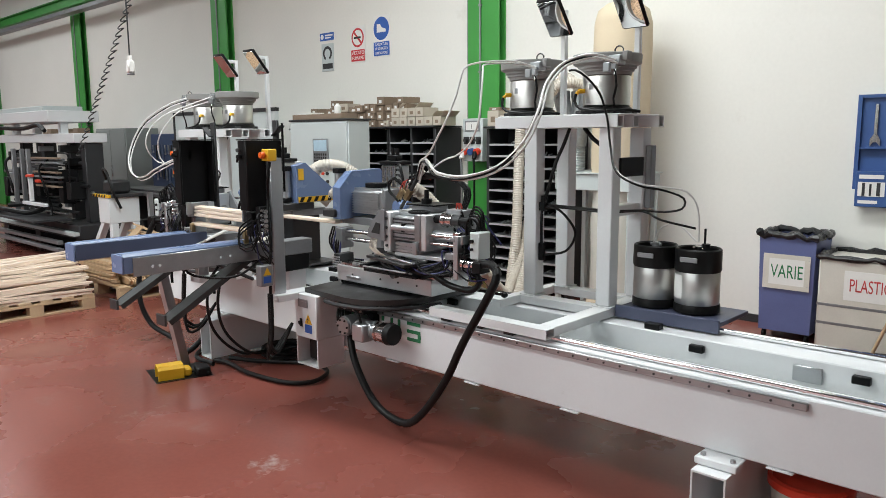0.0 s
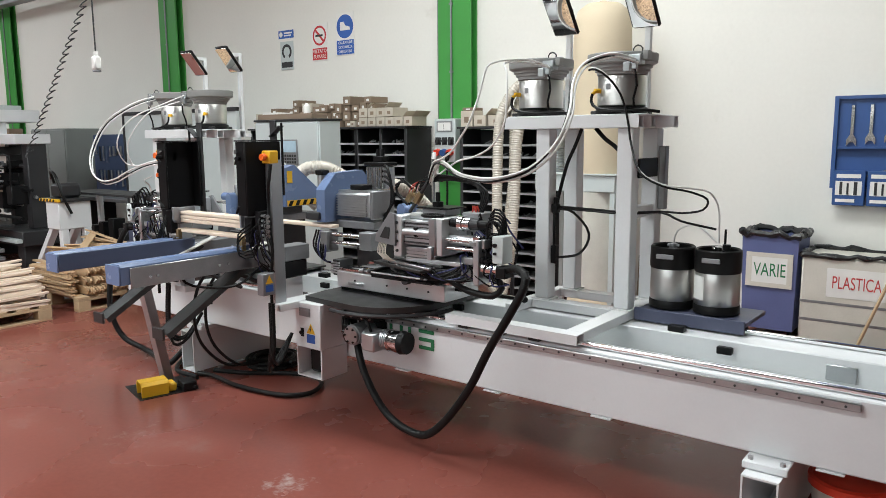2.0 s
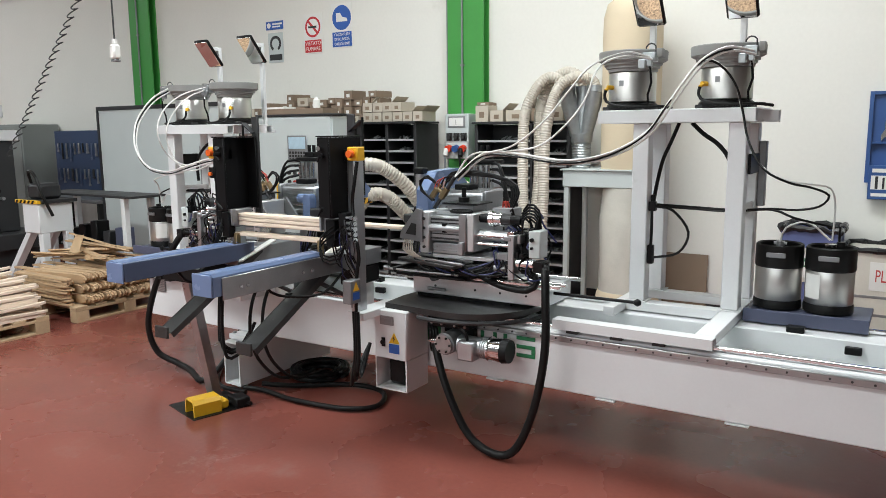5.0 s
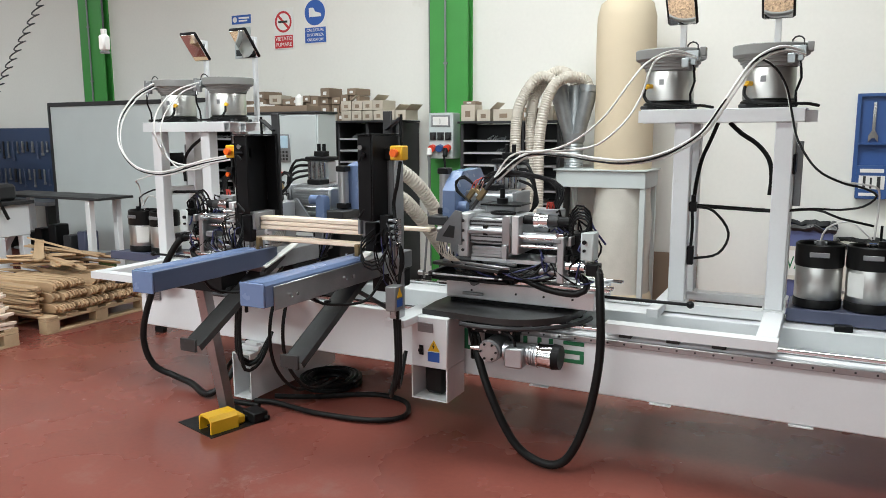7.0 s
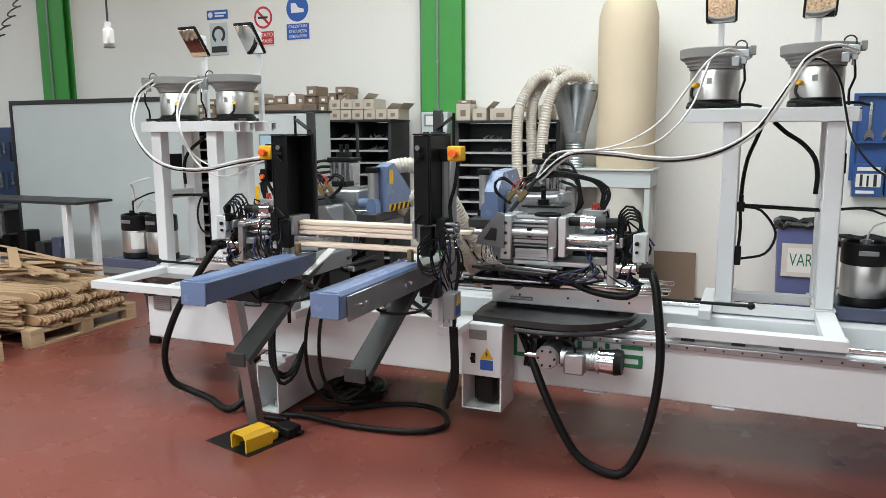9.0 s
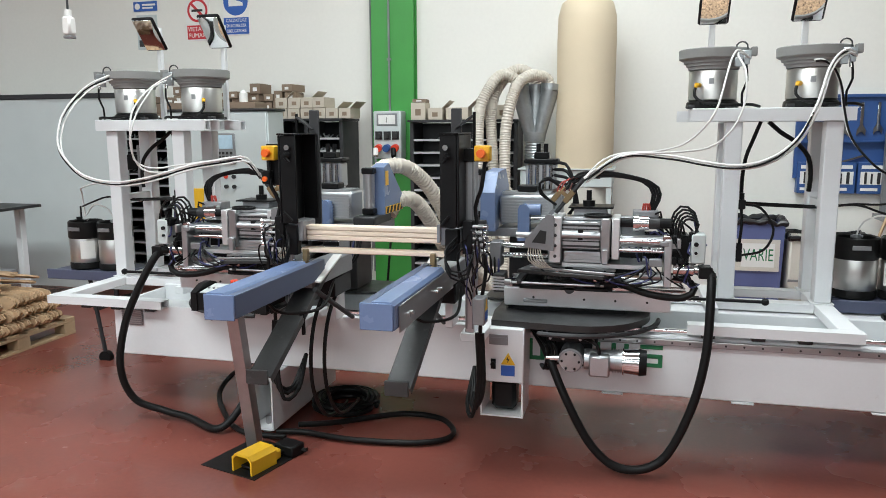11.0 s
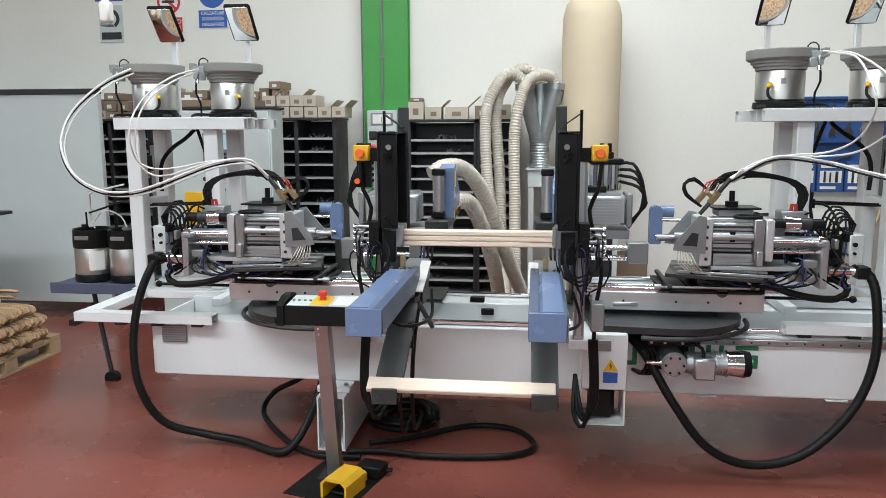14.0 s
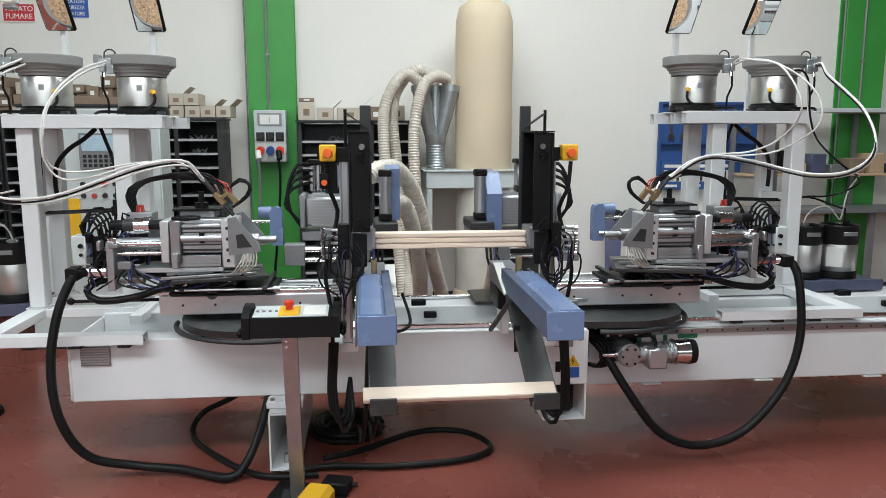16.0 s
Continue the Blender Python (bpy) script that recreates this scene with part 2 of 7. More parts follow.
class Build:
    """Collects faces of one part."""

    def __init__(self, xf=None):
        self.v, self.f, self.xf = [], [], xf

    def add(self, vs, fs):
        k = len(self.v)
        for v in vs:
            v = Vector(v)
            self.v.append(place(self.xf @ v if self.xf else v))
        self.f += [[i + k for i in f] for f in fs]
        return self

    def box(self, x0, x1, y0, y1, z0, z1, c=0.0):
        lo, hi = (min(x0, x1), min(y0, y1), min(z0, z1)), (max(x0, x1), max(y0, y1), max(z0, z1))
        if c <= 0:
            vs = [(a, b, d) for a in (lo[0], hi[0]) for b in (lo[1], hi[1]) for d in (lo[2], hi[2])]
            return self.add(vs, [(0, 1, 3, 2), (4, 6, 7, 5), (0, 4, 5, 1), (2, 3, 7, 6), (0, 2, 6, 4), (1, 5, 7, 3)])
        c = min(c, *(0.45 * (h - l) for l, h in zip(lo, hi)))
        vs, ix = [], {}
        S = [(a, b, d) for a in (0, 1) for b in (0, 1) for d in (0, 1)]
        for s in S:
            for ax in range(3):
                ix[s, ax] = len(vs)
                vs.append([(hi[k] - (0 if k == ax else c)) if s[k] else (lo[k] + (0 if k == ax else c)) for k in range(3)])
        fs = []
        for ax in range(3):
            b, d = [k for k in range(3) if k != ax]
            for sg in (0, 1):
                ring = []
                for p, q in ((0, 0), (1, 0), (1, 1), (0, 1)):
                    s = [0, 0, 0]
                    s[ax], s[b], s[d] = sg, p, q
                    ring.append(ix[tuple(s), ax])
                fs.append(ring)
            for p in (0, 1):
                for q in (0, 1):
                    s0, s1 = [0, 0, 0], [0, 0, 0]
                    s0[ax], s1[ax] = 0, 1
                    s0[b] = s1[b] = p
                    s0[d] = s1[d] = q
                    s0, s1 = tuple(s0), tuple(s1)
                    fs.append((ix[s0, b], ix[s0, d], ix[s1, d], ix[s1, b]))
        fs += [(ix[s, 0], ix[s, 1], ix[s, 2]) for s in S]
        return self.add(vs, fs)

    def cyl(self, p, q, r, r2=None, seg=18, caps=True):
        return self.sweep([Vector(p), Vector(q)], [r, r if r2 is None else r2], seg, caps)

    def sweep(self, P, R, seg=8, caps=True):
        vs, fs = [], []
        t = (P[1] - P[0]).normalized()
        u = t.orthogonal().normalized()
        for i, p in enumerate(P):
            t = (P[min(i + 1, len(P) - 1)] - P[max(i - 1, 0)]).normalized()
            u = (u - t * u.dot(t)).normalized()
            w = t.cross(u)
            for k in range(seg):
                a = 2 * math.pi * k / seg
                vs.append(p + (u * math.cos(a) + w * math.sin(a)) * R[i])
        for i in range(len(P) - 1):
            for k in range(seg):
                j = (k + 1) % seg
                fs.append((i * seg + k, i * seg + j, (i + 1) * seg + j, (i + 1) * seg + k))
        if caps:
            fs += [list(range(seg)), list(range((len(P) - 1) * seg, len(P) * seg))]
        return self.add(vs, fs)

    def tube(self, pts, r, seg=8, step=0.03):
        P = smooth_path(pts, step)
        return self.sweep(P, [r] * len(P), seg)

    def ribbed(self, pts, r, pitch=0.018, depth=0.12, seg=16):
        P = smooth_path(pts, pitch / 2)
        return self.sweep(P, [r * (1 - depth * (i % 2)) for i in range(len(P))], seg)

    def lathe(self, x, y, prof, seg=28):
        vs, fs = [], []
        for r, z in prof:
            for k in range(seg):
                a = 2 * math.pi * k / seg
                vs.append((x + r * math.cos(a), y + r * math.sin(a), z))
        for i in range(len(prof) - 1):
            for k in range(seg):
                j = (k + 1) % seg
                fs.append((i * seg + k, i * seg + j, (i + 1) * seg + j, (i + 1) * seg + k))
        if prof[0][0] > 1e-4:
            fs.append(list(range(seg)))
        if prof[-1][0] > 1e-4:
            fs.append(list(range((len(prof) - 1) * seg, len(prof) * seg)))
        return self.add(vs, fs)

    def prism(self, poly, ax, a0, a1):
        """A flat outline drawn out along an axis."""
        n = len(poly)
        o = [k for k in range(3) if k != ax]
        vs = []
        for a in (a0, a1):
            for p in poly:
                v = [0, 0, 0]
                v[ax], v[o[0]], v[o[1]] = a, p[0], p[1]
                vs.append(v)
        return self.add(vs, [list(range(n)), list(range(n, 2 * n))] + [(i, (i + 1) % n, n + (i + 1) % n, n + i) for i in range(n)])

    def tubebox(self, x0, x1, y0, y1, z0, z1, ax, w=0.006):
        """A hollow square tube along an axis, open at its ends."""
        lo, hi = [x0, y0, z0], [x1, y1, z1]
        o = [k for k in range(3) if k != ax]
        vs, fs = [], []
        for a in (lo[ax], hi[ax]):
            for ins in (0, w):
                for p, q in ((0, 0), (1, 0), (1, 1), (0, 1)):
                    v = [0, 0, 0]
                    v[ax] = a
                    v[o[0]] = (hi[o[0]] - ins) if p else (lo[o[0]] + ins)
                    v[o[1]] = (hi[o[1]] - ins) if q else (lo[o[1]] + ins)
                    vs.append(v)
        for k in range(4):
            j = (k + 1) % 4
            fs += [(k, j, 8 + j, 8 + k), (4 + k, 12 + k, 12 + j, 4 + j), (k, 4 + k, 4 + j, j), (8 + k, 8 + j, 12 + j, 12 + k)]
        return self.add(vs, fs)

    def mesh(self, name, material):
        me = bpy.data.meshes.new(name)
        me.from_pydata(self.v, [], self.f)
        bm = bmesh.new()
        bm.from_mesh(me)
        bmesh.ops.remove_doubles(bm, verts=bm.verts, dist=1e-6)
        bmesh.ops.recalc_face_normals(bm, faces=bm.faces)
        bm.to_mesh(me)
        bm.free()
        me.polygons.foreach_set("use_smooth", [True] * len(me.polygons))
        me.set_sharp_from_angle(angle=radians(38))
        me.materials.append(M[material])
        return me


def thing(name, at, label, category, group="", kind=""):
    ob = new(name)
    ob.empty_display_size = 0.1
    ob.location = place(at)
    return tagged(ob, label, category, group, kind)


def part(name, b, material, parent, label=""):
    """One mesh under a thing or under a part."""
    ob = new(name, b.mesh(name, material))
    if parent is not None:
        ob.parent = parent
        w = Matrix.Identity(4)
        p = parent
        while p is not None:
            w = Matrix.Translation(p.location) @ w if p.type == "EMPTY" else w
            p = p.parent
        ob.matrix_parent_inverse = w.inverted() if parent.type == "EMPTY" else Matrix.Identity(4)
    return tagged(ob, label) if label else ob


def solo(name, b, material, label, category, group="", kind=""):
    """A thing that is one mesh."""
    return tagged(part(name, b, material, None), label, category, group, kind)


def words(name, text, size, m, material, parent, squeeze=1.0):
    """Flat lettering, as a mesh; its reading side faces along the pose's z."""
    c = bpy.data.curves.new(name, "FONT")
    c.body, c.size, c.align_x, c.align_y, c.extrude = text, size, "CENTER", "CENTER", 0.0006
    tmp = bpy.data.objects.new(name, c)
    me = bpy.data.meshes.new_from_object(tmp)
    bpy.data.objects.remove(tmp)
    me.transform(m @ Matrix.Diagonal((squeeze, 1, 1, 1)))
    me.materials.clear()
    me.materials.append(M[material])
    ob = new(name, me)
    ob.parent = parent
    if parent.type == "EMPTY":
        ob.matrix_parent_inverse = Matrix.Translation(parent.location).inverted()
    return ob


# ---- the hall ----
WALL = 6.5


def hall():
    side(False)
    X0, X1, Y0 = -26.0, 6.0, -9.0
    solo("floor", Build().box(X0, X1, Y0, WALL + 0.2, -0.2, 0), "floor", "worn glossy red resin workshop floor", "floor", kind="structure")
    solo("wall_north", Build().box(X0, X1, WALL, WALL + 0.2, 0, CEIL), "wall", "cream white painted workshop wall", "wall", kind="structure")
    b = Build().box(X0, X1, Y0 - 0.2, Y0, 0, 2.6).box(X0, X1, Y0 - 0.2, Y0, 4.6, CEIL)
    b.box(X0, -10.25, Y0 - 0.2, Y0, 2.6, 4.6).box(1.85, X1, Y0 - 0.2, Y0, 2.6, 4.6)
    solo("wall_south", b, "wall2", "unseen workshop wall added in a dark tone to cut bounce", "wall", kind="structure")
    # Unseen window, added round the front fill lamp's opening.
    w = thing("window_1", (-4.2, Y0 - 0.1, 2.6), "unseen strip window added in the rear wall for front light", "window", kind="structure")
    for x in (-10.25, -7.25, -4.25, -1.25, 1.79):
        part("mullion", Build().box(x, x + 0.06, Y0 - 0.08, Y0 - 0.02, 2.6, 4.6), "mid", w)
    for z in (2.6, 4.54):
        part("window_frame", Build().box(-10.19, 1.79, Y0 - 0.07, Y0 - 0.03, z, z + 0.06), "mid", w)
    solo("wall_east", Build().box(X1, X1 + 0.2, Y0 - 0.2, WALL + 0.2, 0, CEIL), "wall2", "unseen workshop wall added in a dark tone to cut bounce", "wall", kind="structure")
    solo("wall_west", Build().box(X0 - 0.2, X0, Y0 - 0.2, WALL + 0.2, 0, CEIL), "wall2", "unseen workshop wall added in a dark tone to cut bounce", "wall", kind="structure")
    b = Build()
    edges = [Y0] + [e for s in FILL_STRIPS for e in s] + [WALL + 0.2]
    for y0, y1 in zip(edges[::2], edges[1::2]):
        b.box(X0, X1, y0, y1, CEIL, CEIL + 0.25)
    for (y0, y1), (x0, x1) in zip(FILL_STRIPS, FILL_X):
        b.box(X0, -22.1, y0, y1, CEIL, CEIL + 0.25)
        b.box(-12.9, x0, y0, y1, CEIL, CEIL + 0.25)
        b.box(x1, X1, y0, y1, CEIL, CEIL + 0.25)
    solo("ceiling", b, "ceil", "grey concrete workshop ceiling with unseen skylight strips added for light", "ceiling", kind="structure")
    for x in (-5.965, -5.6):
        solo("roof_purlin", Build().box(x - 0.03, x + 0.03, 2.3, 4.5, CEIL - 0.09, CEIL - 0.002), "mid", "unseen steel purlin added under the supposed skylight strip", "purlin", kind="structure")
    # green steel columns, each an H section with a cable conduit
    for x in (-21.4, -16.0, -10.6, -5.315, 0.4):
        t = thing("steel_column", (x, WALL - 0.1, 0), "green painted steel H column against the white wall", "column", "steel columns", "structure")
        w = 0.215
        b = Build().box(x - w, x + w, WALL - 0.125, WALL - 0.105, 0, 4.25, 0.003).box(x - w, x + w, WALL - 0.02, WALL - 0.002, 0, 4.25)
        b.box(x - 0.012, x + 0.012, WALL - 0.105, WALL - 0.02, 0, 4.25)
        part("section", b, "green", t)
        b = Build().cyl((x - 0.03, WALL - 0.138, 1.75), (x - 0.03, WALL - 0.138, 4.2), 0.011, seg=8)
        for z in (2.3, 3.0, 3.7):
            b.box(x - 0.05, x - 0.01, WALL - 0.15, WALL - 0.125, z, z + 0.018)
        part("conduit", b, "mid", t)
        part("cable", Build().cyl((x - w - 0.012, WALL - 0.11, 0.2), (x - w - 0.012, WALL - 0.11, 4.2), 0.008, seg=6), "mid", t)
    b = Build().box(X0, X1, WALL - 0.16, WALL - 0.004, 4.25, 4.45)
    b.box(X0, X1, WALL - 0.22, WALL - 0.16, 4.25, 4.27).box(X0, X1, WALL - 0.22, WALL - 0.16, 4.43, 4.45)
    solo("eaves_beam", b, "green", "green painted steel eaves beam along the wall", "beam", kind="structure")
    solo("cable_tray", Build().box(X0, X1, WALL - 0.42, WALL - 0.24, 4.05, 4.13, 0.01), "mid", "grey cable tray under the eaves beam", "cable tray", kind="structure")
    solo("baseboard", Build().box(X0, X1, WALL - 0.012, WALL - 0.001, 0, 0.07), "dark", "dark skirting at the foot of the wall", "baseboard", kind="structure")


def bed():
    side(False)
    t = thing("machine_bed", (-2.8, 3.2, 0), "long white enamelled steel machine bed on hollow feet", "machine bed")
    L, R = -5.868, 1.2
    b = Build().box(L, R, 2.85, 3.0, 0.345, 0.645, 0.006).box(L, R, 3.004, 3.07, 0.46, 0.60, 0.004)
    part("front_beam", b, "white", t)
    part("back_beam", Build().box(L, R, 3.33, 3.60, 0.30, 0.66, 0.006), "white", t)
    part("trough", Build().box(L + 0.01, R - 0.01, 3.072, 3.328, 0.42, 0.45), "cabgrey", t)
    part("end_plate", Build().box(L - 0.012, L - 0.001, 2.86, 3.6, 0.35, 0.64, 0.003), "white", t)
    # guide rails
    for n, x0, x1, y, z in (("guide_rail", -4.5, R - 0.2, 2.90, 0.647), ("guide_rail", -5.8, R - 0.2, 3.05, 0.602), ("guide_rail", -5.8, R - 0.2, 3.50, 0.662)):
        b = Build().box(x0, x1, y - 0.014, y + 0.014, z, z + 0.022, 0.005)
        part(n, b, "chrome", t)
    b = Build().box(-3.55, -0.81, 2.828, 2.848, 0.602, 0.634, 0.004)
    part("rack", b, "steel", t, "ground steel rack bar along the front")
    for i in range(34):
        x = -3.5 + i * 0.08
        part("rack_screw", Build().cyl((x, 2.8275, 0.618), (x, 2.824, 0.618), 0.005, seg=8), "dark", t)
    for x, y in ((-3.0, 3.325), (-1.45, 3.325), (-0.75, 3.325), (-4.14, 3.325)):
        part("stop_block", Build().box(x - 0.035, x + 0.035, y - 0.03, y, 0.60, 0.635, 0.004), "black", t)
    part("bracket_plate", Build().box(-1.02, -0.90, 3.312, 3.328, 0.56, 0.63, 0.003), "alu", t)
    for x in (-4.2, -1.7):
        part("floor_stop", Build().box(x - 0.04, x + 0.04, 3.34, 3.39, 0.66, 0.69, 0.004), "black", t)
    # feet: hollow square sections, open towards the front, under a flange
    for x in (-4.878, -1.115):
        f = Build().tubebox(x - 0.07, x + 0.07, 2.70, 3.56, 0.03, 0.31, 1, 0.008)
        ft = part("foot", f, "white", t)
        part("flange", Build().box(x - 0.085, x + 0.085, 2.76, 3.5, 0.312, 0.344, 0.004), "white", ft)
        for sx in (-0.06, 0.06):
            part("bolt", Build().cyl((x + sx, 2.79, 0.344), (x + sx, 2.79, 0.356), 0.012, seg=6), "steel", ft)
        part("levelling_bolt", Build().cyl((x, 2.78, 0.0), (x, 2.78, 0.08), 0.014, seg=10).cyl((x, 2.78, 0.0), (x, 2.78, 0.02), 0.035, seg=14), "steel", ft)
    # grille and maker's mark, drawn as plain green shapes
    for x in (-1.85, -2.45, -3.05, -0.9):
        part("weld_tab", Build().box(x - 0.05, x + 0.05, 2.842, 2.98, 0.336, 0.3445, 0.002), "white", t)
    g = part("grille", Build().box(-5.815, -5.68, 2.838, 2.849, 0.525, 0.615, 0.003), "mid", t, "grey speckled vent grille")
    b = Build()
    for i in range(7):
        b.box(-5.81, -5.685, 2.835, 2.8385, 0.531 + i * 0.0125, 0.5365 + i * 0.0125)
    part("vanes", b, "steel", g)
    for i in range(6):
        x = -3.60 + i * 0.135
        b = Build()
        if i in (0, 2, 5):
            for z in (0.485, 0.530, 0.575):
                b.box(x, x + 0.105, 2.8445, 2.8495, z, z + 0.020, 0.004)
            b.box(x, x + 0.02, 2.8445, 2.8495, 0.505, 0.530) if i != 5 else b.box(x + 0.085, x + 0.105, 2.8445, 2.8495, 0.505, 0.53)
        else:
            b.box(x, x + 0.022, 2.8445, 2.8495, 0.485, 0.595, 0.004).box(x + 0.06, x + 0.082, 2.8445, 2.8495, 0.485, 0.595, 0.004)
            b.box(x + 0.022, x + 0.06, 2.8445, 2.8495, 0.485, 0.505)
        part("mark", b, "inkgreen", t, "plain green shape of the maker's mark")


def estop_box(b_parent, x, y, z, face):
    """Yellow emergency stop box; face -1 looks to the camera's side."""
    bx = part("stop_box", Build().box(x - 0.034, x + 0.034, y, y + 0.06, z - 0.034, z + 0.034, 0.005), "yellow", b_parent, "yellow emergency stop box")
    part("button", Build().cyl((x, y - 0.001, z), (x, y - 0.012, z), 0.012).cyl((x, y - 0.010, z), (x, y - 0.03, z), 0.020, 0.018), "orange", bx, "red mushroom stop button")


def column(flip):
    """Magazine column at one end of the planks."""
    side(flip)
    nm = "magazine_column"
    t = thing(nm, (-3.70, 2.52, 0.66), "black and aluminium magazine column holding plank ends", "machine column", "magazine columns")
    b = Build().box(-3.708, -3.663, 2.49, 2.57, 0.70, 1.50, 0.004)
    part("profile", b, "alu", t, "upright aluminium profile")
    # Darker strips before the flat face stand for shade in its slots.
    b = Build()
    for x in (-3.70, -3.672):
        b.box(x - 0.004, x + 0.004, 2.4875, 2.489, 0.72, 1.49)
    part("slots", b, "mid", t)
    # black channel with a slot, open towards the planks
    b = Build().box(-3.715, -3.705, 2.36, 2.60, 1.20, 1.60, 0.003).box(-3.79, -3.716, 2.592, 2.604, 1.20, 1.60, 0.003)
    b.box(-3.79, -3.716, 2.36, 2.372, 1.20, 1.60, 0.003).box(-3.79, -3.705, 2.35, 2.61, 1.601, 1.608, 0.002)
    part("channel", b, "black", t)
    part("guide_bar", Build().box(-3.80, -3.752, 2.606, 2.622, 1.10, 1.717, 0.003), "dark", t)
    part("thin_rod", Build().cyl((-3.69, 2.6, 1.3), (-3.69, 2.6, 1.70), 0.007, seg=8), "black", t)
    part("tilted_flap", Build(Matrix.Translation((-3.735, 2.60, 1.655)) @ pose(0, 0, 0, 0, -35, 0)).box(-0.05, 0.05, -0.02, 0.02, -0.003, 0.003), "dark", t)
    k = Build().cyl((-3.76, 2.354, 1.545), (-3.76, 2.335, 1.545), 0.012)
    part("knob", k, "chrome", t)
    part("clamp_lever", Build().cyl((-3.77, 2.34, 1.48), (-3.745, 2.33, 1.51), 0.006, seg=8).cyl((-3.76, 2.36, 1.51), (-3.745, 2.33, 1.51), 0.012, seg=10), "black", t)
    part("lower_lever", Build().cyl((-3.775, 2.34, 1.215), (-3.74, 2.33, 1.255), 0.007, seg=8), "black", t)
    part("bracket", Build().box(-3.715, -3.655, 2.462, 2.486, 1.482, 1.54, 0.003), "black", t)
    estop_box(t, -3.62, 2.425, 1.518, -1)
    # end grips at the planks and the bank of air fittings
    g = part("grip", Build().box(-3.80, -3.755, 2.40, 2.54, 1.115, 1.205, 0.004).box(-3.755, -3.708, 2.43, 2.53, 1.10, 1.19, 0.004), "mid", t)
    part("grip_pad", Build().box(-3.81, -3.795, 2.38, 2.41, 1.13, 1.21, 0.002), "mid", g)
    part("grip_block", Build().box(-3.775, -3.715, 2.385, 2.43, 1.05, 1.19, 0.005), "black", g)
    b = Build()
    for i in range(5):
        b.cyl((-3.63, 2.41, 1.095 + i * 0.027), (-3.60, 2.40, 1.095 + i * 0.027), 0.010, seg=10)
        b.cyl((-3.655, 2.41, 1.095 + i * 0.027), (-3.63, 2.41, 1.095 + i * 0.027), 0.007, seg=8)
    v = part("valve_bank", Build().box(-3.70, -3.655, 2.40, 2.47, 1.08, 1.225, 0.003), "black", t)
    part("fittings", b, "steel", v)
    for i in range(5):
        part("ferrule", Build().cyl((-3.60, 2.40, 1.095 + i * 0.027), (-3.588, 2.396, 1.095 + i * 0.027), 0.0125, seg=10), "chrome", v)
    wires = random.Random(3)
    for i in range(11):
        x, z = -3.70 + 0.010 * i, 1.10 + 0.022 * (i % 5)
        dx, out, low = wires.uniform(-0.03, 0.045), wires.uniform(2.335, 2.395), wires.uniform(0.90, 1.06)
        b = Build().tube([(x, 2.40, z), (x + dx, out, z - 0.015), (x + 1.3 * dx, out + 0.01, (z + low) / 2), (x + 0.5 * dx, out + 0.03, low), (-3.685 + 0.004 * i, 2.45, low - 0.04), (-3.68 + 0.003 * i, 2.478, low - 0.08)], 0.0028 if i % 2 else 0.004, 6)
        part("air_line", b, ("black", "navy", "black", "rubber", "dark")[i % 5], t)
    for k in range(3):
        part("round_loop", Build().tube([(-3.72, 2.39, 1.16 - 0.02 * k), (-3.76, 2.33, 1.10 - 0.02 * k), (-3.73, 2.31, 1.02 - 0.015 * k), (-3.67, 2.35, 1.02 - 0.02 * k), (-3.65, 2.40, 1.09)], 0.0045, 6), "black", t)
    b = Build().tube([(-3.61, 2.45, 1.48), (-3.625, 2.44, 1.36), (-3.655, 2.46, 1.28), (-3.63, 2.44, 1.15), (-3.60, 2.43, 1.02), (-3.62, 2.43, 0.86), (-3.625, 2.43, 0.70)], 0.009, 8)
    part("cable", b, "rubber", t)
    b = Build()
    for i in range(3):
        b.tube([(-3.64 + 0.012 * i, 2.43, 0.72), (-3.63 + 0.012 * i, 2.42, 0.5), (-3.66 + 0.02 * i, 2.42, 0.33 + 0.04 * i), (-3.70 + 0.02 * i, 2.50, 0.36), (-3.69, 2.62, 0.5)], 0.010, 8)
    part("loom", b, "rubber", t)
    part("base_bracket", Build().box(-3.73, -3.62, 2.48, 2.83, 0.66, 0.70, 0.003), "white", t)
    if not flip:
        j = part("junction_box", Build().box(-3.645, -3.59, 2.35, 2.43, 0.775, 0.895, 0.004), "mid", t, "small grey junction box with a warning label")
        part("warning_label", Build().prism([(2.365, 0.84), (2.415, 0.84), (2.39, 0.885)], 0, -3.5895, -3.588), "yellow", j)
        part("blue_label", Build().box(-3.5895, -3.588, 2.365, 2.415, 0.795, 0.832), "signblue", j)
    else:
        part("switch_plate", Build().box(-3.655, -3.59, 2.47, 2.482, 1.367, 1.56, 0.003), "black", t)
        sb = part("switch_box", Build().box(-3.625, -3.585, 2.425, 2.47, 1.375, 1.436, 0.004), "black", t)
        part("switch_button", Build().cyl((-3.605, 2.4245, 1.398), (-3.605, 2.412, 1.398), 0.012), "orange", sb)
    return t


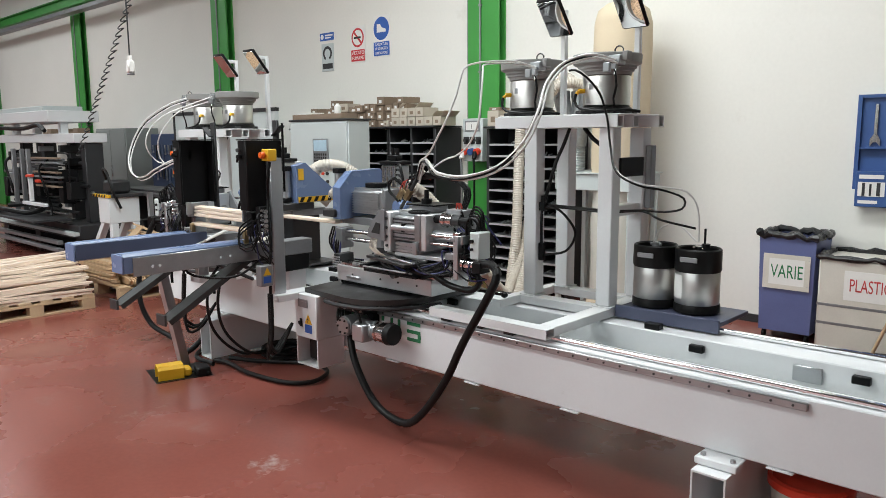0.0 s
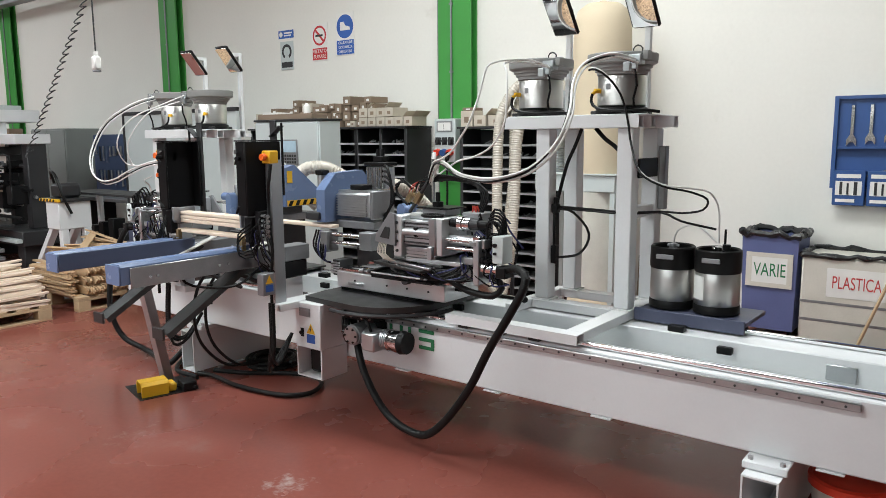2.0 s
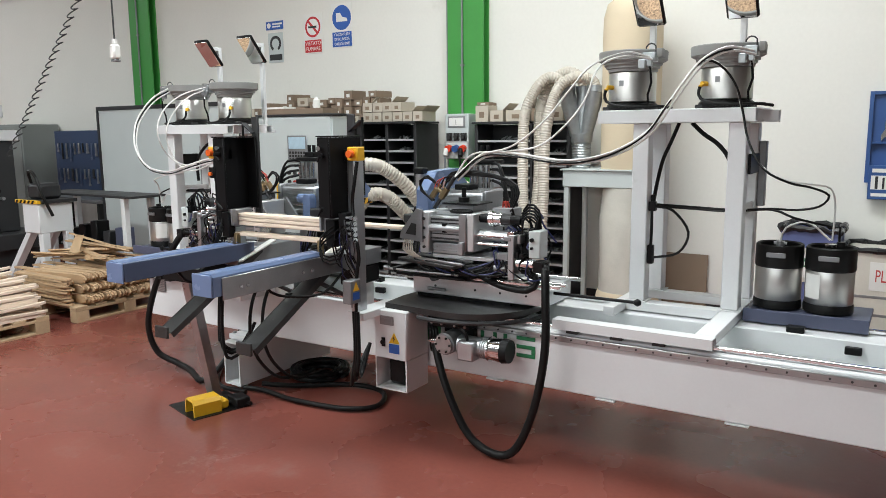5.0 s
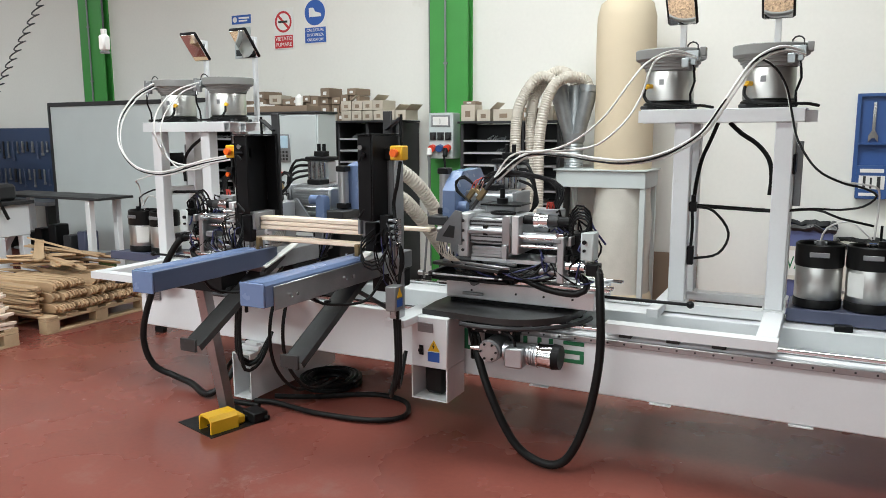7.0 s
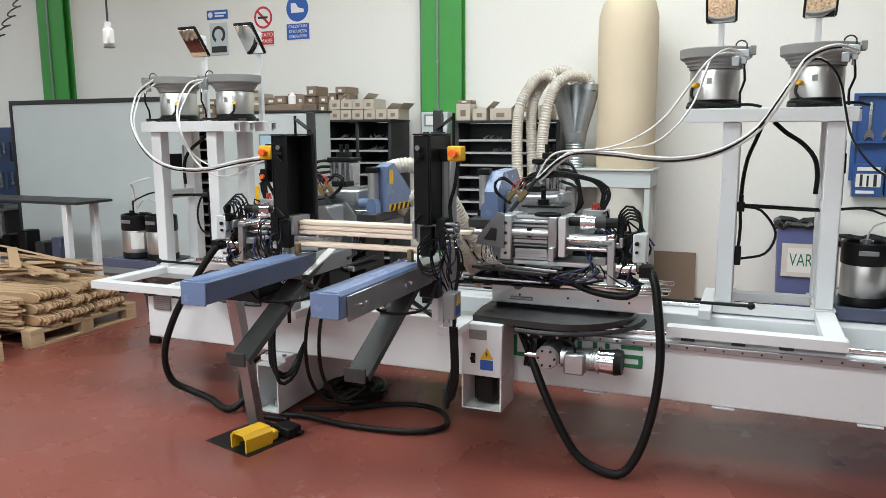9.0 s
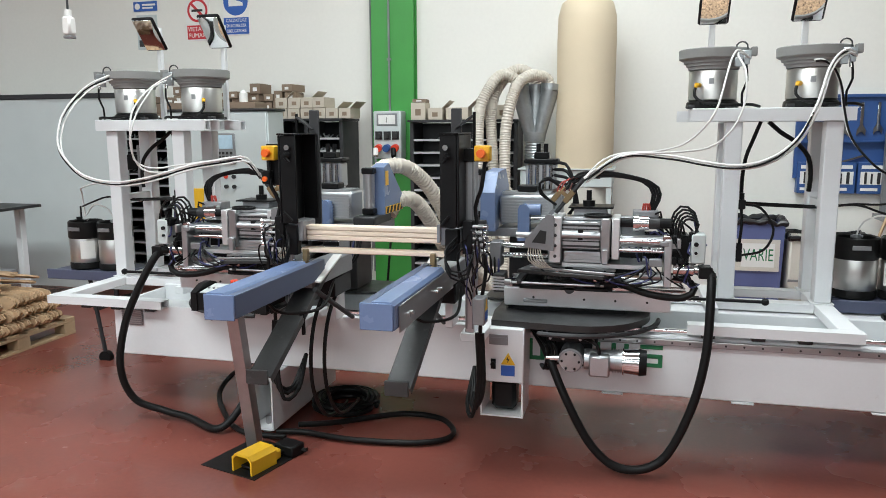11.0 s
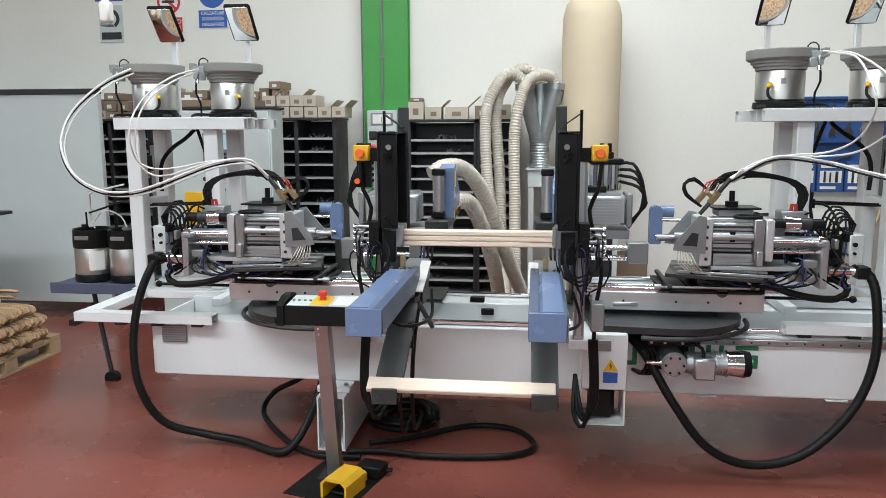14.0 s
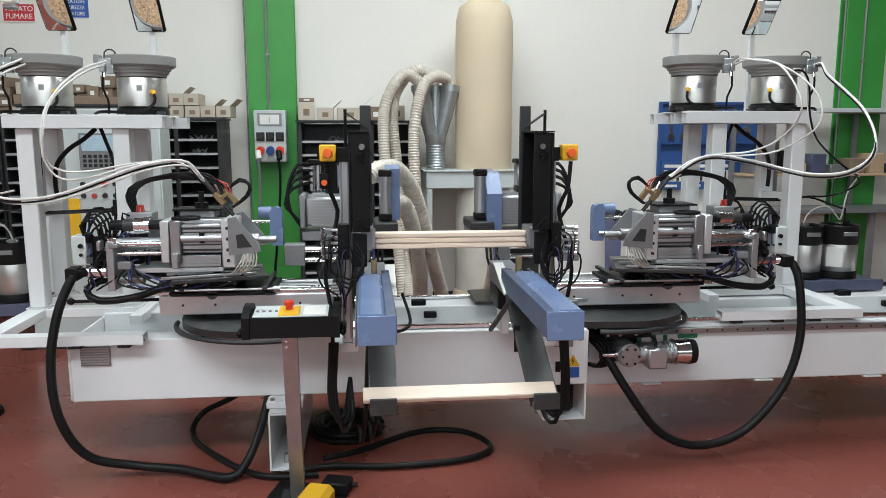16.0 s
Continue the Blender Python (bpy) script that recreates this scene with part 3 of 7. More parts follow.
def arm(x0, x1):
    """Long blue infeed arm with a carrier chain on it."""
    side(False)
    t = thing("infeed_arm", ((x0 + x1) / 2, 2.05, 0.92), "blue grey enamelled infeed arm with a steel flank", "machine arm", "infeed arms")
    left = x0 < CX
    c0, c1 = (x0, x1 - 0.036) if left else (x0 + 0.036, x1)
    part("cover", Build().prism([(c0, 0.925), (c1, 0.925), (c1, 1.012), (c1 - 0.012, 1.026), (c0 + 0.012, 1.026), (c0, 1.012)], 1, 1.655, 2.36), "blue", t)
    part("end_cap", Build().box(x0 + 0.002, x1 - 0.002, 1.646, 1.654, 0.924, 1.022, 0.002), "blue", t)
    xi = x1 - 0.0355 if left else x0 + 0.0005
    # Strip along the inner side, a darker blue than the cover.
    part("inner_strip", Build().box(xi, xi + 0.035, 1.656, 2.48, 0.93, 1.019, 0.002), "slate", t, "darker slate blue steel strip")
    part("flank", Build().box((x1 + 0.001) if not left else (x0 - 0.007), (x1 + 0.007) if not left else (x0 - 0.001), 1.70, 2.50, 0.905, 1.005, 0.002), "steel", t, "bare ground steel side plate")
    xs = x1 + 0.007 if not left else x0 - 0.007
    for y in (1.80, 1.84, 2.2, 2.26):
        part("screw", Build().cyl((xs, y, 0.95), (xs + (0.008 if not left else -0.008), y, 0.95), 0.008, seg=10), "chrome", t)
    for i in range(3):
        part("cap_screw", Build().cyl((x0 + 0.02 + 0.04 * i, 2.38, 1.026), (x0 + 0.02 + 0.04 * i, 2.38, 1.032), 0.007, seg=8), "chrome", t)
    part("rear_beam", Build().box(x0 + 0.01, x1 - 0.01, 2.362, 2.86, 0.90, 0.99, 0.004), "mid", t)
    xd = (x0 + x1) / 2
    part("stop_dog", Build().box(xd - 0.012, xd + 0.012, 2.40, 2.43, 0.99, 1.075, 0.003), "brass", t)
    part("support", Build().box(x0 + 0.045, x1 - 0.045, 2.70, 2.83, 0.66, 0.898, 0.004), "white", t)
    part("drive_box", Build().box(x0 + 0.012, x1 - 0.012, 2.62, 2.84, 0.80, 0.8985, 0.006), "black", t)
    b = Build().tube([(xd, 2.0, 0.925), (xd + 0.05, 2.05, 0.86), (xd + 0.14, 2.25, 0.84), (xd + 0.12, 2.45, 0.92)], 0.007, 8)
    part("drooping_cable", b, "rubber", t)
    return t


def chute(x, name="outfeed_chute"):
    side(False)
    t = thing(name, (x, 2.2, 0.64), "worn dark grey sloping outfeed chute with a stop lip", "chute", "outfeed chutes")
    a, c = (2.52, 0.985), (1.885, 0.632)
    d = Vector((0, c[0] - a[0], c[1] - a[1]))
    n = Vector((0, -d.z, d.y)).normalized() * -1
    w = 0.048
    def slab(x0, x1, h0, h1, s0=0.0, s1=1.0):
        vs = []
        for xx in (x0, x1):
            for s, h in ((s0, h0), (s1, h0), (s1, h1), (s0, h1)):
                p = Vector((xx, a[0], a[1])) + d * s + n * h
                vs.append(p)
        return Build().add(vs, [(0, 1, 2, 3), (4, 5, 6, 7), (0, 1, 5, 4), (1, 2, 6, 5), (2, 3, 7, 6), (3, 0, 4, 7)])
    part("bed_plate", slab(x - w, x + w, -0.004, 0.0), "chute", t)
    part("side_plate", slab(x - w - 0.004, x - w - 0.0005, -0.03, 0.002), "chute", t)
    part("side_plate", slab(x + w + 0.0005, x + w + 0.004, -0.03, 0.002), "chute", t)
    part("stop_lip", Build().box(x - w, x + w, 1.862, 1.876, 0.605, 0.665, 0.002), "chute", t)
    ins = 0.05 if x < CX else -0.05
    part("slide_strip", Build().add([(x + ins - 0.022, 2.62, 1.02), (x + ins + 0.022, 2.62, 1.02), (x + ins + 0.022, 2.36, 0.935), (x + ins - 0.022, 2.36, 0.935),
                                     (x + ins - 0.022, 2.62, 1.012), (x + ins + 0.022, 2.62, 1.012), (x + ins + 0.022, 2.36, 0.927), (x + ins - 0.022, 2.36, 0.927)],
                                    [(0, 1, 2, 3), (4, 5, 6, 7), (0, 1, 5, 4), (1, 2, 6, 5), (2, 3, 7, 6), (3, 0, 4, 7)]), "paper", t, "white plastic slide strip")
    part("strut", Build().cyl((x + ins, 2.34, 0.90), (x + ins, 2.80, 0.66), 0.012, seg=10), "dark", t)
    part("sensor", Build().cyl((x + ins * 0.9, 2.22, 0.72), (x + ins * 0.9, 2.22, 0.80), 0.009, seg=10).box(x + ins * 0.9 - 0.012, x + ins * 0.9 + 0.012, 2.205, 2.235, 0.80, 0.83, 0.002), "black", t)
    return t


def turntable(flip):
    side(flip)
    t = thing("swivel_table", (-3.33, 3.02, 0.66), "oily dark steel swivel table with dust on it", "machine table", "swivel tables")
    pts = [(-3.64, 2.86), (-3.62, 2.67)]
    for i in range(11):
        a = radians(-98 + i * 9.5)
        pts.append((-3.22 + 0.34 * math.cos(a), 3.00 + 0.36 * math.sin(a)))
    pts += [(-2.88, 3.3), (-3.62, 3.3)]
    part("plate", Build().prism(pts, 2, 0.69, 0.722), "iron", t)
    b = Build()
    arc = [(-3.28 + 0.44 * math.cos(radians(-105 + i * 8)), 3.04 + 0.41 * math.sin(radians(-105 + i * 8)), 0.675) for i in range(14)]
    part("arc_rail", b.tube(arc, 0.012, 8), "dark", t)
    part("carriage", Build().box(-3.58, -2.92, 2.87, 3.45, 0.670, 0.688, 0.004).box(-3.5, -3.0, 2.8, 3.4, 0.66, 0.672), "dark", t)
    # slide base on the table
    s = thing("slide_base", (-3.17, 3.05, 0.725), "long ground aluminium slide base with bright top rails", "slide base", "slide bases")
    part("body", Build().box(-3.60, -2.79, 2.905, 3.22, 0.742, 0.835, 0.004), "bright", s)
    part("underside", Build().box(-3.58, -3.0, 2.92, 3.2, 0.7225, 0.7415), "black", s)
    for y in (2.93, 3.0, 3.19):
        part("rail", Build().box(-3.60, -2.72, y - 0.012, y + 0.012, 0.8355, 0.855, 0.004), "chrome", s)
    part("end_block", Build().box(-3.66, -3.605, 2.93, 3.05, 0.80, 0.895, 0.004), "dark", s)
    b = Build()
    for i in range(5):
        b.box(-3.668, -3.600, 2.925, 2.9295, 0.812 + i * 0.015, 0.821 + i * 0.015)
    part("end_ribs", b, "bright", s)
    part("handle", Build().box(-3.50, -3.38, 2.892, 2.904, 0.765, 0.782, 0.004), "alu", s)
    part("stop_rod", Build().cyl((-2.79, 3.0, 0.80), (-2.36, 3.0, 0.80), 0.008, seg=10).lathe(-2.355, 3.0, [(0.004, 0.782), (0.016, 0.79), (0.019, 0.80), (0.016, 0.81), (0.004, 0.818)], 14), "black", s)
    for x in (-3.45, -3.2, -3.05, -2.9):
        part("screw", Build().cyl((x, 2.9045, 0.79), (x, 2.90, 0.79), 0.006, seg=8), "dark", s)


def gear_motor():
    side(False)
    t = thing("gear_motor", (-3.1, 2.72, 0.48), "small aluminium gear motor with a black fan cowl", "motor")
    part("gearbox", Build().cyl((-3.24, 2.66, 0.55), (-3.24, 2.80, 0.55), 0.058), "mid", t)
    part("gear_cover", Build().cyl((-3.24, 2.644, 0.55), (-3.24, 2.6595, 0.55), 0.050, 0.044), "steel", t)
    for i in range(6):
        part("cover_bolt", Build().cyl((-3.24 + 0.04 * math.cos(i * math.pi / 3), 2.6435, 0.55 + 0.04 * math.sin(i * math.pi / 3)), (-3.24 + 0.04 * math.cos(i * math.pi / 3), 2.637, 0.55 + 0.04 * math.sin(i * math.pi / 3)), 0.006, seg=6), "black", t)
    part("shaft", Build().cyl((-3.34, 2.70, 0.545), (-3.27, 2.70, 0.548), 0.016).cyl((-3.36, 2.70, 0.545), (-3.34, 2.70, 0.545), 0.010), "chrome", t)
    part("terminal_box", Build().box(-3.155, -3.06, 2.635, 2.72, 0.485, 0.585, 0.008), "alu", t)
    part("body", Build().cyl((-3.18, 2.72, 0.545), (-2.95, 2.72, 0.545), 0.05), "alu", t)
    for i in range(4):
        part("cooling_fin", Build().cyl((-3.05 + i * 0.012, 2.72, 0.545), (-3.044 + i * 0.012, 2.72, 0.545), 0.056), "alu", t)
    part("end_shield", Build().cyl((-2.998, 2.72, 0.545), (-2.93, 2.72, 0.545), 0.056, 0.062).cyl((-3.004, 2.72, 0.545), (-2.998, 2.72, 0.545), 0.064), "chrome", t)
    part("fan_cowl", Build().cyl((-2.93, 2.72, 0.545), (-2.895, 2.72, 0.545), 0.064, 0.058), "black", t)
    part("cable", Build().tube([(-3.11, 2.67, 0.585), (-3.12, 2.66, 0.63), (-3.18, 2.68, 0.655), (-3.3, 2.75, 0.65)], 0.008), "rubber", t)
    part("mount", Build().box(-3.33, -3.15, 2.80, 2.845, 0.48, 0.66, 0.004).box(-3.36, -3.12, 2.70, 2.80, 0.625, 0.66, 0.004), "black", t)
    for x in (-3.34, -3.28, -3.20, -3.14):
        part("mount_bolt", Build().cyl((x, 2.699, 0.643), (x, 2.69, 0.643), 0.007, seg=6), "steel", t)
    for k in range(3):
        part("lead", Build().tube([(-3.40 - 0.03 * k, 2.86, 0.655), (-3.36 - 0.02 * k, 2.76, 0.63), (-3.31 - 0.02 * k, 2.70, 0.58), (-3.33 - 0.02 * k, 2.74, 0.48), (-3.40, 2.85, 0.46)], 0.009), "rubber", t)
    c = thing("switch_cabinet", (-3.56, 2.72, 0.43), "light grey switch cabinet with a warning triangle", "control box")
    part("case", Build().box(-3.66, -3.455, 2.622, 2.83, 0.43, 0.694, 0.005), "white", c)
    part("meter", Build().box(-3.62, -3.53, 2.616, 2.6205, 0.615, 0.665, 0.002), "mid", c, "grey framed counter window")
    part("meter_glass", Build().box(-3.612, -3.538, 2.6135, 2.6155, 0.628, 0.652), "mid", c)
    part("selector", Build().cyl((-3.60, 2.6205, 0.52), (-3.60, 2.606, 0.52), 0.012).box(-3.612, -3.588, 2.618, 2.6205, 0.495, 0.545), "black", c)
    w = part("warning_triangle", Build().prism([(-3.563, 0.52), (-3.495, 0.52), (-3.529, 0.578)], 1, 2.6185, 2.6205), "yellow", c, "yellow and black warning triangle")
    part("bolt_sign", Build().prism([(-3.533, 0.528), (-3.522, 0.548), (-3.530, 0.548), (-3.527, 0.565), (-3.537, 0.545), (-3.530, 0.545)], 1, 2.616, 2.618), "ink", w)
    part("blue_label", Build().box(-3.563, -3.497, 2.6185, 2.6205, 0.465, 0.515), "signblue", c)
    b = Build().box(-3.664, -3.656, 2.63, 2.83, 0.262, 0.428).box(-3.466, -3.458, 2.63, 2.83, 0.262, 0.428).box(-3.664, -3.458, 2.63, 2.83, 0.255, 0.2615)
    part("hanger", b, "white", c)
    part("plug", Build().box(-3.62, -3.50, 2.68, 2.80, 0.27, 0.42, 0.02), "rubber", c)


def head(flip):
    """Boring and glueing head on its carriage. Returns the thing, built in its drawn-back place."""
    side(flip)
    t = thing("boring_head", (-2.9, 2.9, 0.86), "boring and dowel driving head with air lines", "machine head", "boring heads")
    P = lambda n, b, m, l="": part(n, b, m, t, l)
    P("carriage", Build().box(-3.17, -2.82, 2.80, 3.22, 0.857, 0.885, 0.004).box(-3.12, -2.80, 2.77, 3.2, 0.8855, 0.905, 0.003), "black")
    P("angled_plate", Build(Matrix.Translation((-3.16, 2.98, 0.93)) @ pose(0, 0, 0, 0, 0, -14)).box(-0.07, 0.36, -0.20, 0.2, 0.0, 0.018, 0.003), "iron")
    for k in range(3):
        P("slide_strip", Build(Matrix.Translation((-3.14, 2.80 + 0.1 * k, 0.95)) @ pose(0, 0, 0, 0, 0, -14)).box(-0.08, 0.34, -0.008, 0.008, 0.0, 0.012, 0.002), "steel")
    P("clamp_screw", Build().cyl((-3.08, 2.795, 0.94), (-3.08, 2.765, 0.94), 0.012).cyl((-2.9, 2.80, 0.918), (-2.9, 2.77, 0.918), 0.010), "chrome")
    P("cross_slide", Build().box(-3.26, -2.84, 2.765, 2.80, 0.862, 0.876, 0.002).box(-3.30, -3.17, 2.80, 3.1, 0.862, 0.882, 0.003), "black")
    for x in (-3.27, -2.90):
        P("slide_rail", Build().box(x, x + 0.022, 2.745, 3.15, 0.8865, 0.9045, 0.003), "dark")
    P("adjusting_screw", Build().cyl((-3.30, 2.755, 0.892), (-2.86, 2.755, 0.892), 0.006, seg=8).cyl((-3.33, 2.755, 0.892), (-3.30, 2.755, 0.892), 0.014), "steel")
    P("lower_plate", Build().box(-3.13, -2.78, 2.79, 3.1, 0.906, 0.929, 0.003), "iron")
    P("front_knob", Build().cyl((-3.02, 2.80, 0.87), (-3.02, 2.765, 0.87), 0.025).cyl((-2.97, 2.80, 0.88), (-2.97, 2.775, 0.88), 0.014), "dark")
    P("table", Build().box(-3.065, -2.66, 2.83, 3.05, 0.962, 0.985, 0.003), "bright")
    P("table_underside", Build().box(-3.05, -2.70, 2.86, 3.04, 0.93, 0.9615), "black")
    b = Build()
    for i in range(3):
        b.box(-3.055, -2.86, 2.825, 2.835, 0.99 + i * 0.018, 1.002 + i * 0.018)
    P("profile", b.box(-3.055, -2.86, 2.836, 3.0, 0.986, 1.042, 0.002), "alu")
    P("front_plate", Build().box(-3.126, -3.066, 2.80, 3.02, 0.985, 1.208, 0.006), "bright")
    br = [(-3.245, 1.06), (-3.10, 1.045), (-3.10, 1.215), (-3.135, 1.222), (-3.235, 1.10)]
    P("bracket", Build().prism(br, 1, 2.785, 2.80), "mid", "cast grey triangular bracket with a window")
    # Black plate on the solid bracket stands for its shaded opening.
    P("bracket_window", Build().prism([(-3.205, 1.085), (-3.14, 1.08), (-3.135, 1.14), (-3.165, 1.145)], 1, 2.781, 2.784), "ink")
    P("bracket_back", Build().prism(br, 1, 3.02, 3.035), "mid")
    P("cylinder_body", Build().box(-3.065, -2.885, 2.822, 3.0, 1.052, 1.186, 0.006), "alu")
    # Raised dark strips put the shade of the body's grooves into colour.
    for z, h in ((1.068, 0.005), (1.092, 0.003), (1.150, 0.003), (1.168, 0.005)):
        P("profile_groove", Build().box(-3.065, -2.885, 2.8185, 2.8215, z - h, z + h), "dark")
    P("cylinder_barrel", Build().cyl((-3.066, 2.822, 1.122), (-2.884, 2.822, 1.122), 0.020), "alu")
    P("back_plate", Build().box(-3.10, -2.55, 3.036, 3.045, 0.97, 1.12, 0.002), "black")
    P("sensor_clip", Build().box(-2.99, -2.965, 2.806, 2.836, 1.10, 1.15, 0.003), "black")
    P("top_bar", Build().box(-3.06, -2.80, 2.86, 2.96, 1.187, 1.204, 0.003), "alu")
    P("block", Build().box(-2.884, -2.838, 2.80, 3.02, 1.012, 1.205, 0.005), "steel")
    P("small_block", Build().box(-2.875, -2.845, 2.775, 2.80, 0.99, 1.06, 0.004), "alu")
    P("end_plate", Build().box(-2.832, -2.795, 2.80, 3.02, 1.012, 1.205, 0.004), "bright")
    for y, z in ((2.83, 1.10), (2.83, 1.055), (2.97, 1.10), (2.97, 1.055)):
        P("guide_rod", Build().cyl((-2.795, y, z), (-2.56, y, z), 0.010), "chrome")
    P("piston_block", Build().cyl((-2.79, 2.87, 1.095), (-2.60, 2.87, 1.095), 0.029), "alu")
    P("rear_plate", Build().box(-2.592, -2.558, 2.785, 3.02, 0.89, 1.115, 0.004), "alu")
    P("rail_block", Build().box(-2.66, -2.60, 2.80, 2.84, 0.985, 1.02, 0.003), "mid")
    P("spindle_motor", Build().cyl((-2.80, 2.88, 1.18), (-2.73, 2.88, 1.18), 0.022), "black")
    P("spindle_cap", Build().cyl((-2.62, 2.88, 1.18), (-2.56, 2.88, 1.18), 0.024), "black")
    P("spindle_ring", Build().cyl((-2.735, 2.88, 1.18), (-2.71, 2.88, 1.18), 0.040).cyl((-2.71, 2.88, 1.18), (-2.665, 2.88, 1.18), 0.034), "chrome", "bright turned spindle flange")
    P("spindle_nose", Build().cyl((-2.665, 2.88, 1.18), (-2.615, 2.88, 1.18), 0.028), "dark")
    P("top_beam", Build().box(-3.02, -2.68, 3.02, 3.10, 1.10, 1.19, 0.005), "mid")
    P("hopper", Build().box(-3.02, -2.86, 2.92, 3.05, 1.2045, 1.240, 0.004), "mid")
    P("hopper_plate", Build().box(-3.045, -2.83, 2.90, 3.07, 1.2405, 1.249, 0.002), "black")
    P("knob", Build().cyl((-2.95, 2.97, 1.249), (-2.95, 2.97, 1.275), 0.030).cyl((-2.95, 2.97, 1.275), (-2.95, 2.97, 1.325), 0.013), "black")
    P("coil_ring", Build().tube([(-2.90 + 0.06 * math.cos(a), 2.86 + 0.045 * math.sin(a), 1.212) for a in [i * math.pi / 5 for i in range(11)]], 0.008), "black")
    # blue dust guard with its rod
    g = P("dust_guard", Build().prism([(-3.315, 1.05), (-3.262, 1.05), (-3.255, 1.07), (-3.255, 1.215), (-3.265, 1.235), (-3.285, 1.242), (-3.305, 1.235), (-3.315, 1.215)], 1, 3.05, 3.11), "blue", "blue curved dust guard")
    part("guard_tab", Build().cyl((-3.262, 3.08, 1.212), (-3.20, 3.08, 1.212), 0.029), "blue", g)
    part("guard_rod", Build().cyl((-3.285, 3.07, 1.17), (-3.07, 3.05, 1.17), 0.008, seg=10).cyl((-3.285, 3.05, 1.09), (-3.10, 3.02, 1.09), 0.012, seg=10), "chrome", g)
    P("drill_chuck", Build().cyl((-3.30, 2.92, 1.10), (-3.22, 2.92, 1.10), 0.016).cyl((-3.22, 2.92, 1.10), (-3.126, 2.92, 1.10), 0.03), "steel")
    for i in range(6):
        P("clear_line", Build().tube([(-3.22 + 0.01 * i, 2.80, 1.06), (-3.22 + 0.015 * i, 2.78 - 0.004 * i, 1.0), (-3.15 + 0.01 * i, 2.80, 0.955), (-3.06, 2.83, 0.95)], 0.003, 6), "hose", "clear air line")
    # glue nozzle of brass blocks, leaning over
    xf = Matrix.Translation((-3.06, 2.92, 1.275)) @ pose(0, 0, 0, 0, 38, 0)
    n = P("glue_nozzle", Build(xf).box(-0.014, 0.014, -0.015, 0.015, -0.008, 0.060, 0.003).box(-0.045, 0.016, -0.012, 0.012, 0.014, 0.032, 0.002), "brass", "brass glue nozzle block")
    part("nozzle_tube", Build(xf).cyl((0, 0, -0.075), (0, 0, 0.0), 0.010).cyl((0, 0, 0.05), (0, 0, 0.14), 0.011), "dark", n)
    part("second_block", Build(xf).box(-0.062, -0.036, -0.013, 0.013, -0.045, 0.020, 0.003).cyl((-0.045, 0, -0.01), (-0.045, 0, 0.05), 0.007, seg=8), "brass", n)
    part("nipples", Build(xf).cyl((-0.035, 0.01, 0.03), (-0.045, 0.01, 0.08), 0.006, seg=8).cyl((-0.02, -0.01, 0.05), (-0.03, -0.012, 0.09), 0.006, seg=8), "chrome", n)
    for k in range(3):
        part("clear_hose", Build(xf).tube([(0.006 - 0.006 * k, 0.004 * k, 0.135), (0.008, 0.004 * k, 0.17), (0.012 + 0.004 * k, 0.0, 0.21)], 0.0055, 8), "whitetube", n)
    for k in range(3):
        P("red_line", Build().tube([(-3.10 + 0.014 * k, 2.91 + 0.01 * k, 1.32), (-3.08 + 0.02 * k, 2.92, 1.365 + 0.008 * k), (-3.0 + 0.02 * k, 2.93, 1.39), (-2.9, 2.95, 1.385)], 0.0035, 6), "redwire" if k < 2 else "black")
    for k in range(2):
        P("nozzle_loop", Build().tube([(-3.105, 2.90 + 0.02 * k, 1.255), (-3.17 - 0.01 * k, 2.90, 1.31), (-3.185, 2.90 + 0.02 * k, 1.36), (-3.14, 2.91, 1.378 + 0.01 * k), (-3.085, 2.92, 1.34)], 0.006, 8), "black")
    for k in range(4):
        P("arched_line", Build().tube([(-3.06, 2.92 + 0.01 * k, 1.33), (-3.0, 2.93, 1.375 + 0.01 * k), (-2.85, 2.95, 1.395 + 0.006 * k), (-2.70 + 0.012 * k, 2.96, 1.37), (-2.65 + 0.012 * k, 2.95, 1.31), (-2.67 + 0.008 * k, 2.94, 1.225)], 0.0062, 8), "black")
    P("manifold", Build().box(-2.74, -2.62, 2.90, 3.0, 1.19, 1.235, 0.004), "mid")
    b = Build()
    for k in range(4):
        b.cyl((-2.695 + 0.012 * k, 2.93 + 0.01 * (k % 2), 1.235), (-2.69 + 0.008 * k, 2.93, 1.268), 0.0045, seg=8)
    P("red_nipples", b, "redwire")
    # wiring and boxes at the rear
    P("terminal_box", Build().box(-2.475, -2.413, 2.78, 2.87, 1.01, 1.145, 0.005), "cabgrey", "grey terminal box")
    P("box_button", Build().cyl((-2.455, 2.7795, 1.10), (-2.455, 2.768, 1.10), 0.010), "black")
    P("box_button", Build().cyl((-2.455, 2.7795, 1.06), (-2.455, 2.768, 1.06), 0.007), "black")
    P("motor_case", Build().box(-2.56, -2.48, 2.84, 2.98, 0.99, 1.13, 0.008), "black")
    P("connector", Build().cyl((-2.55, 2.82, 0.975), (-2.46, 2.82, 0.975), 0.030).cyl((-2.46, 2.82, 0.975), (-2.42, 2.80, 0.975), 0.022), "chrome")
    P("gland", Build().box(-2.44, -2.385, 2.755, 2.835, 0.945, 1.0, 0.004), "black")
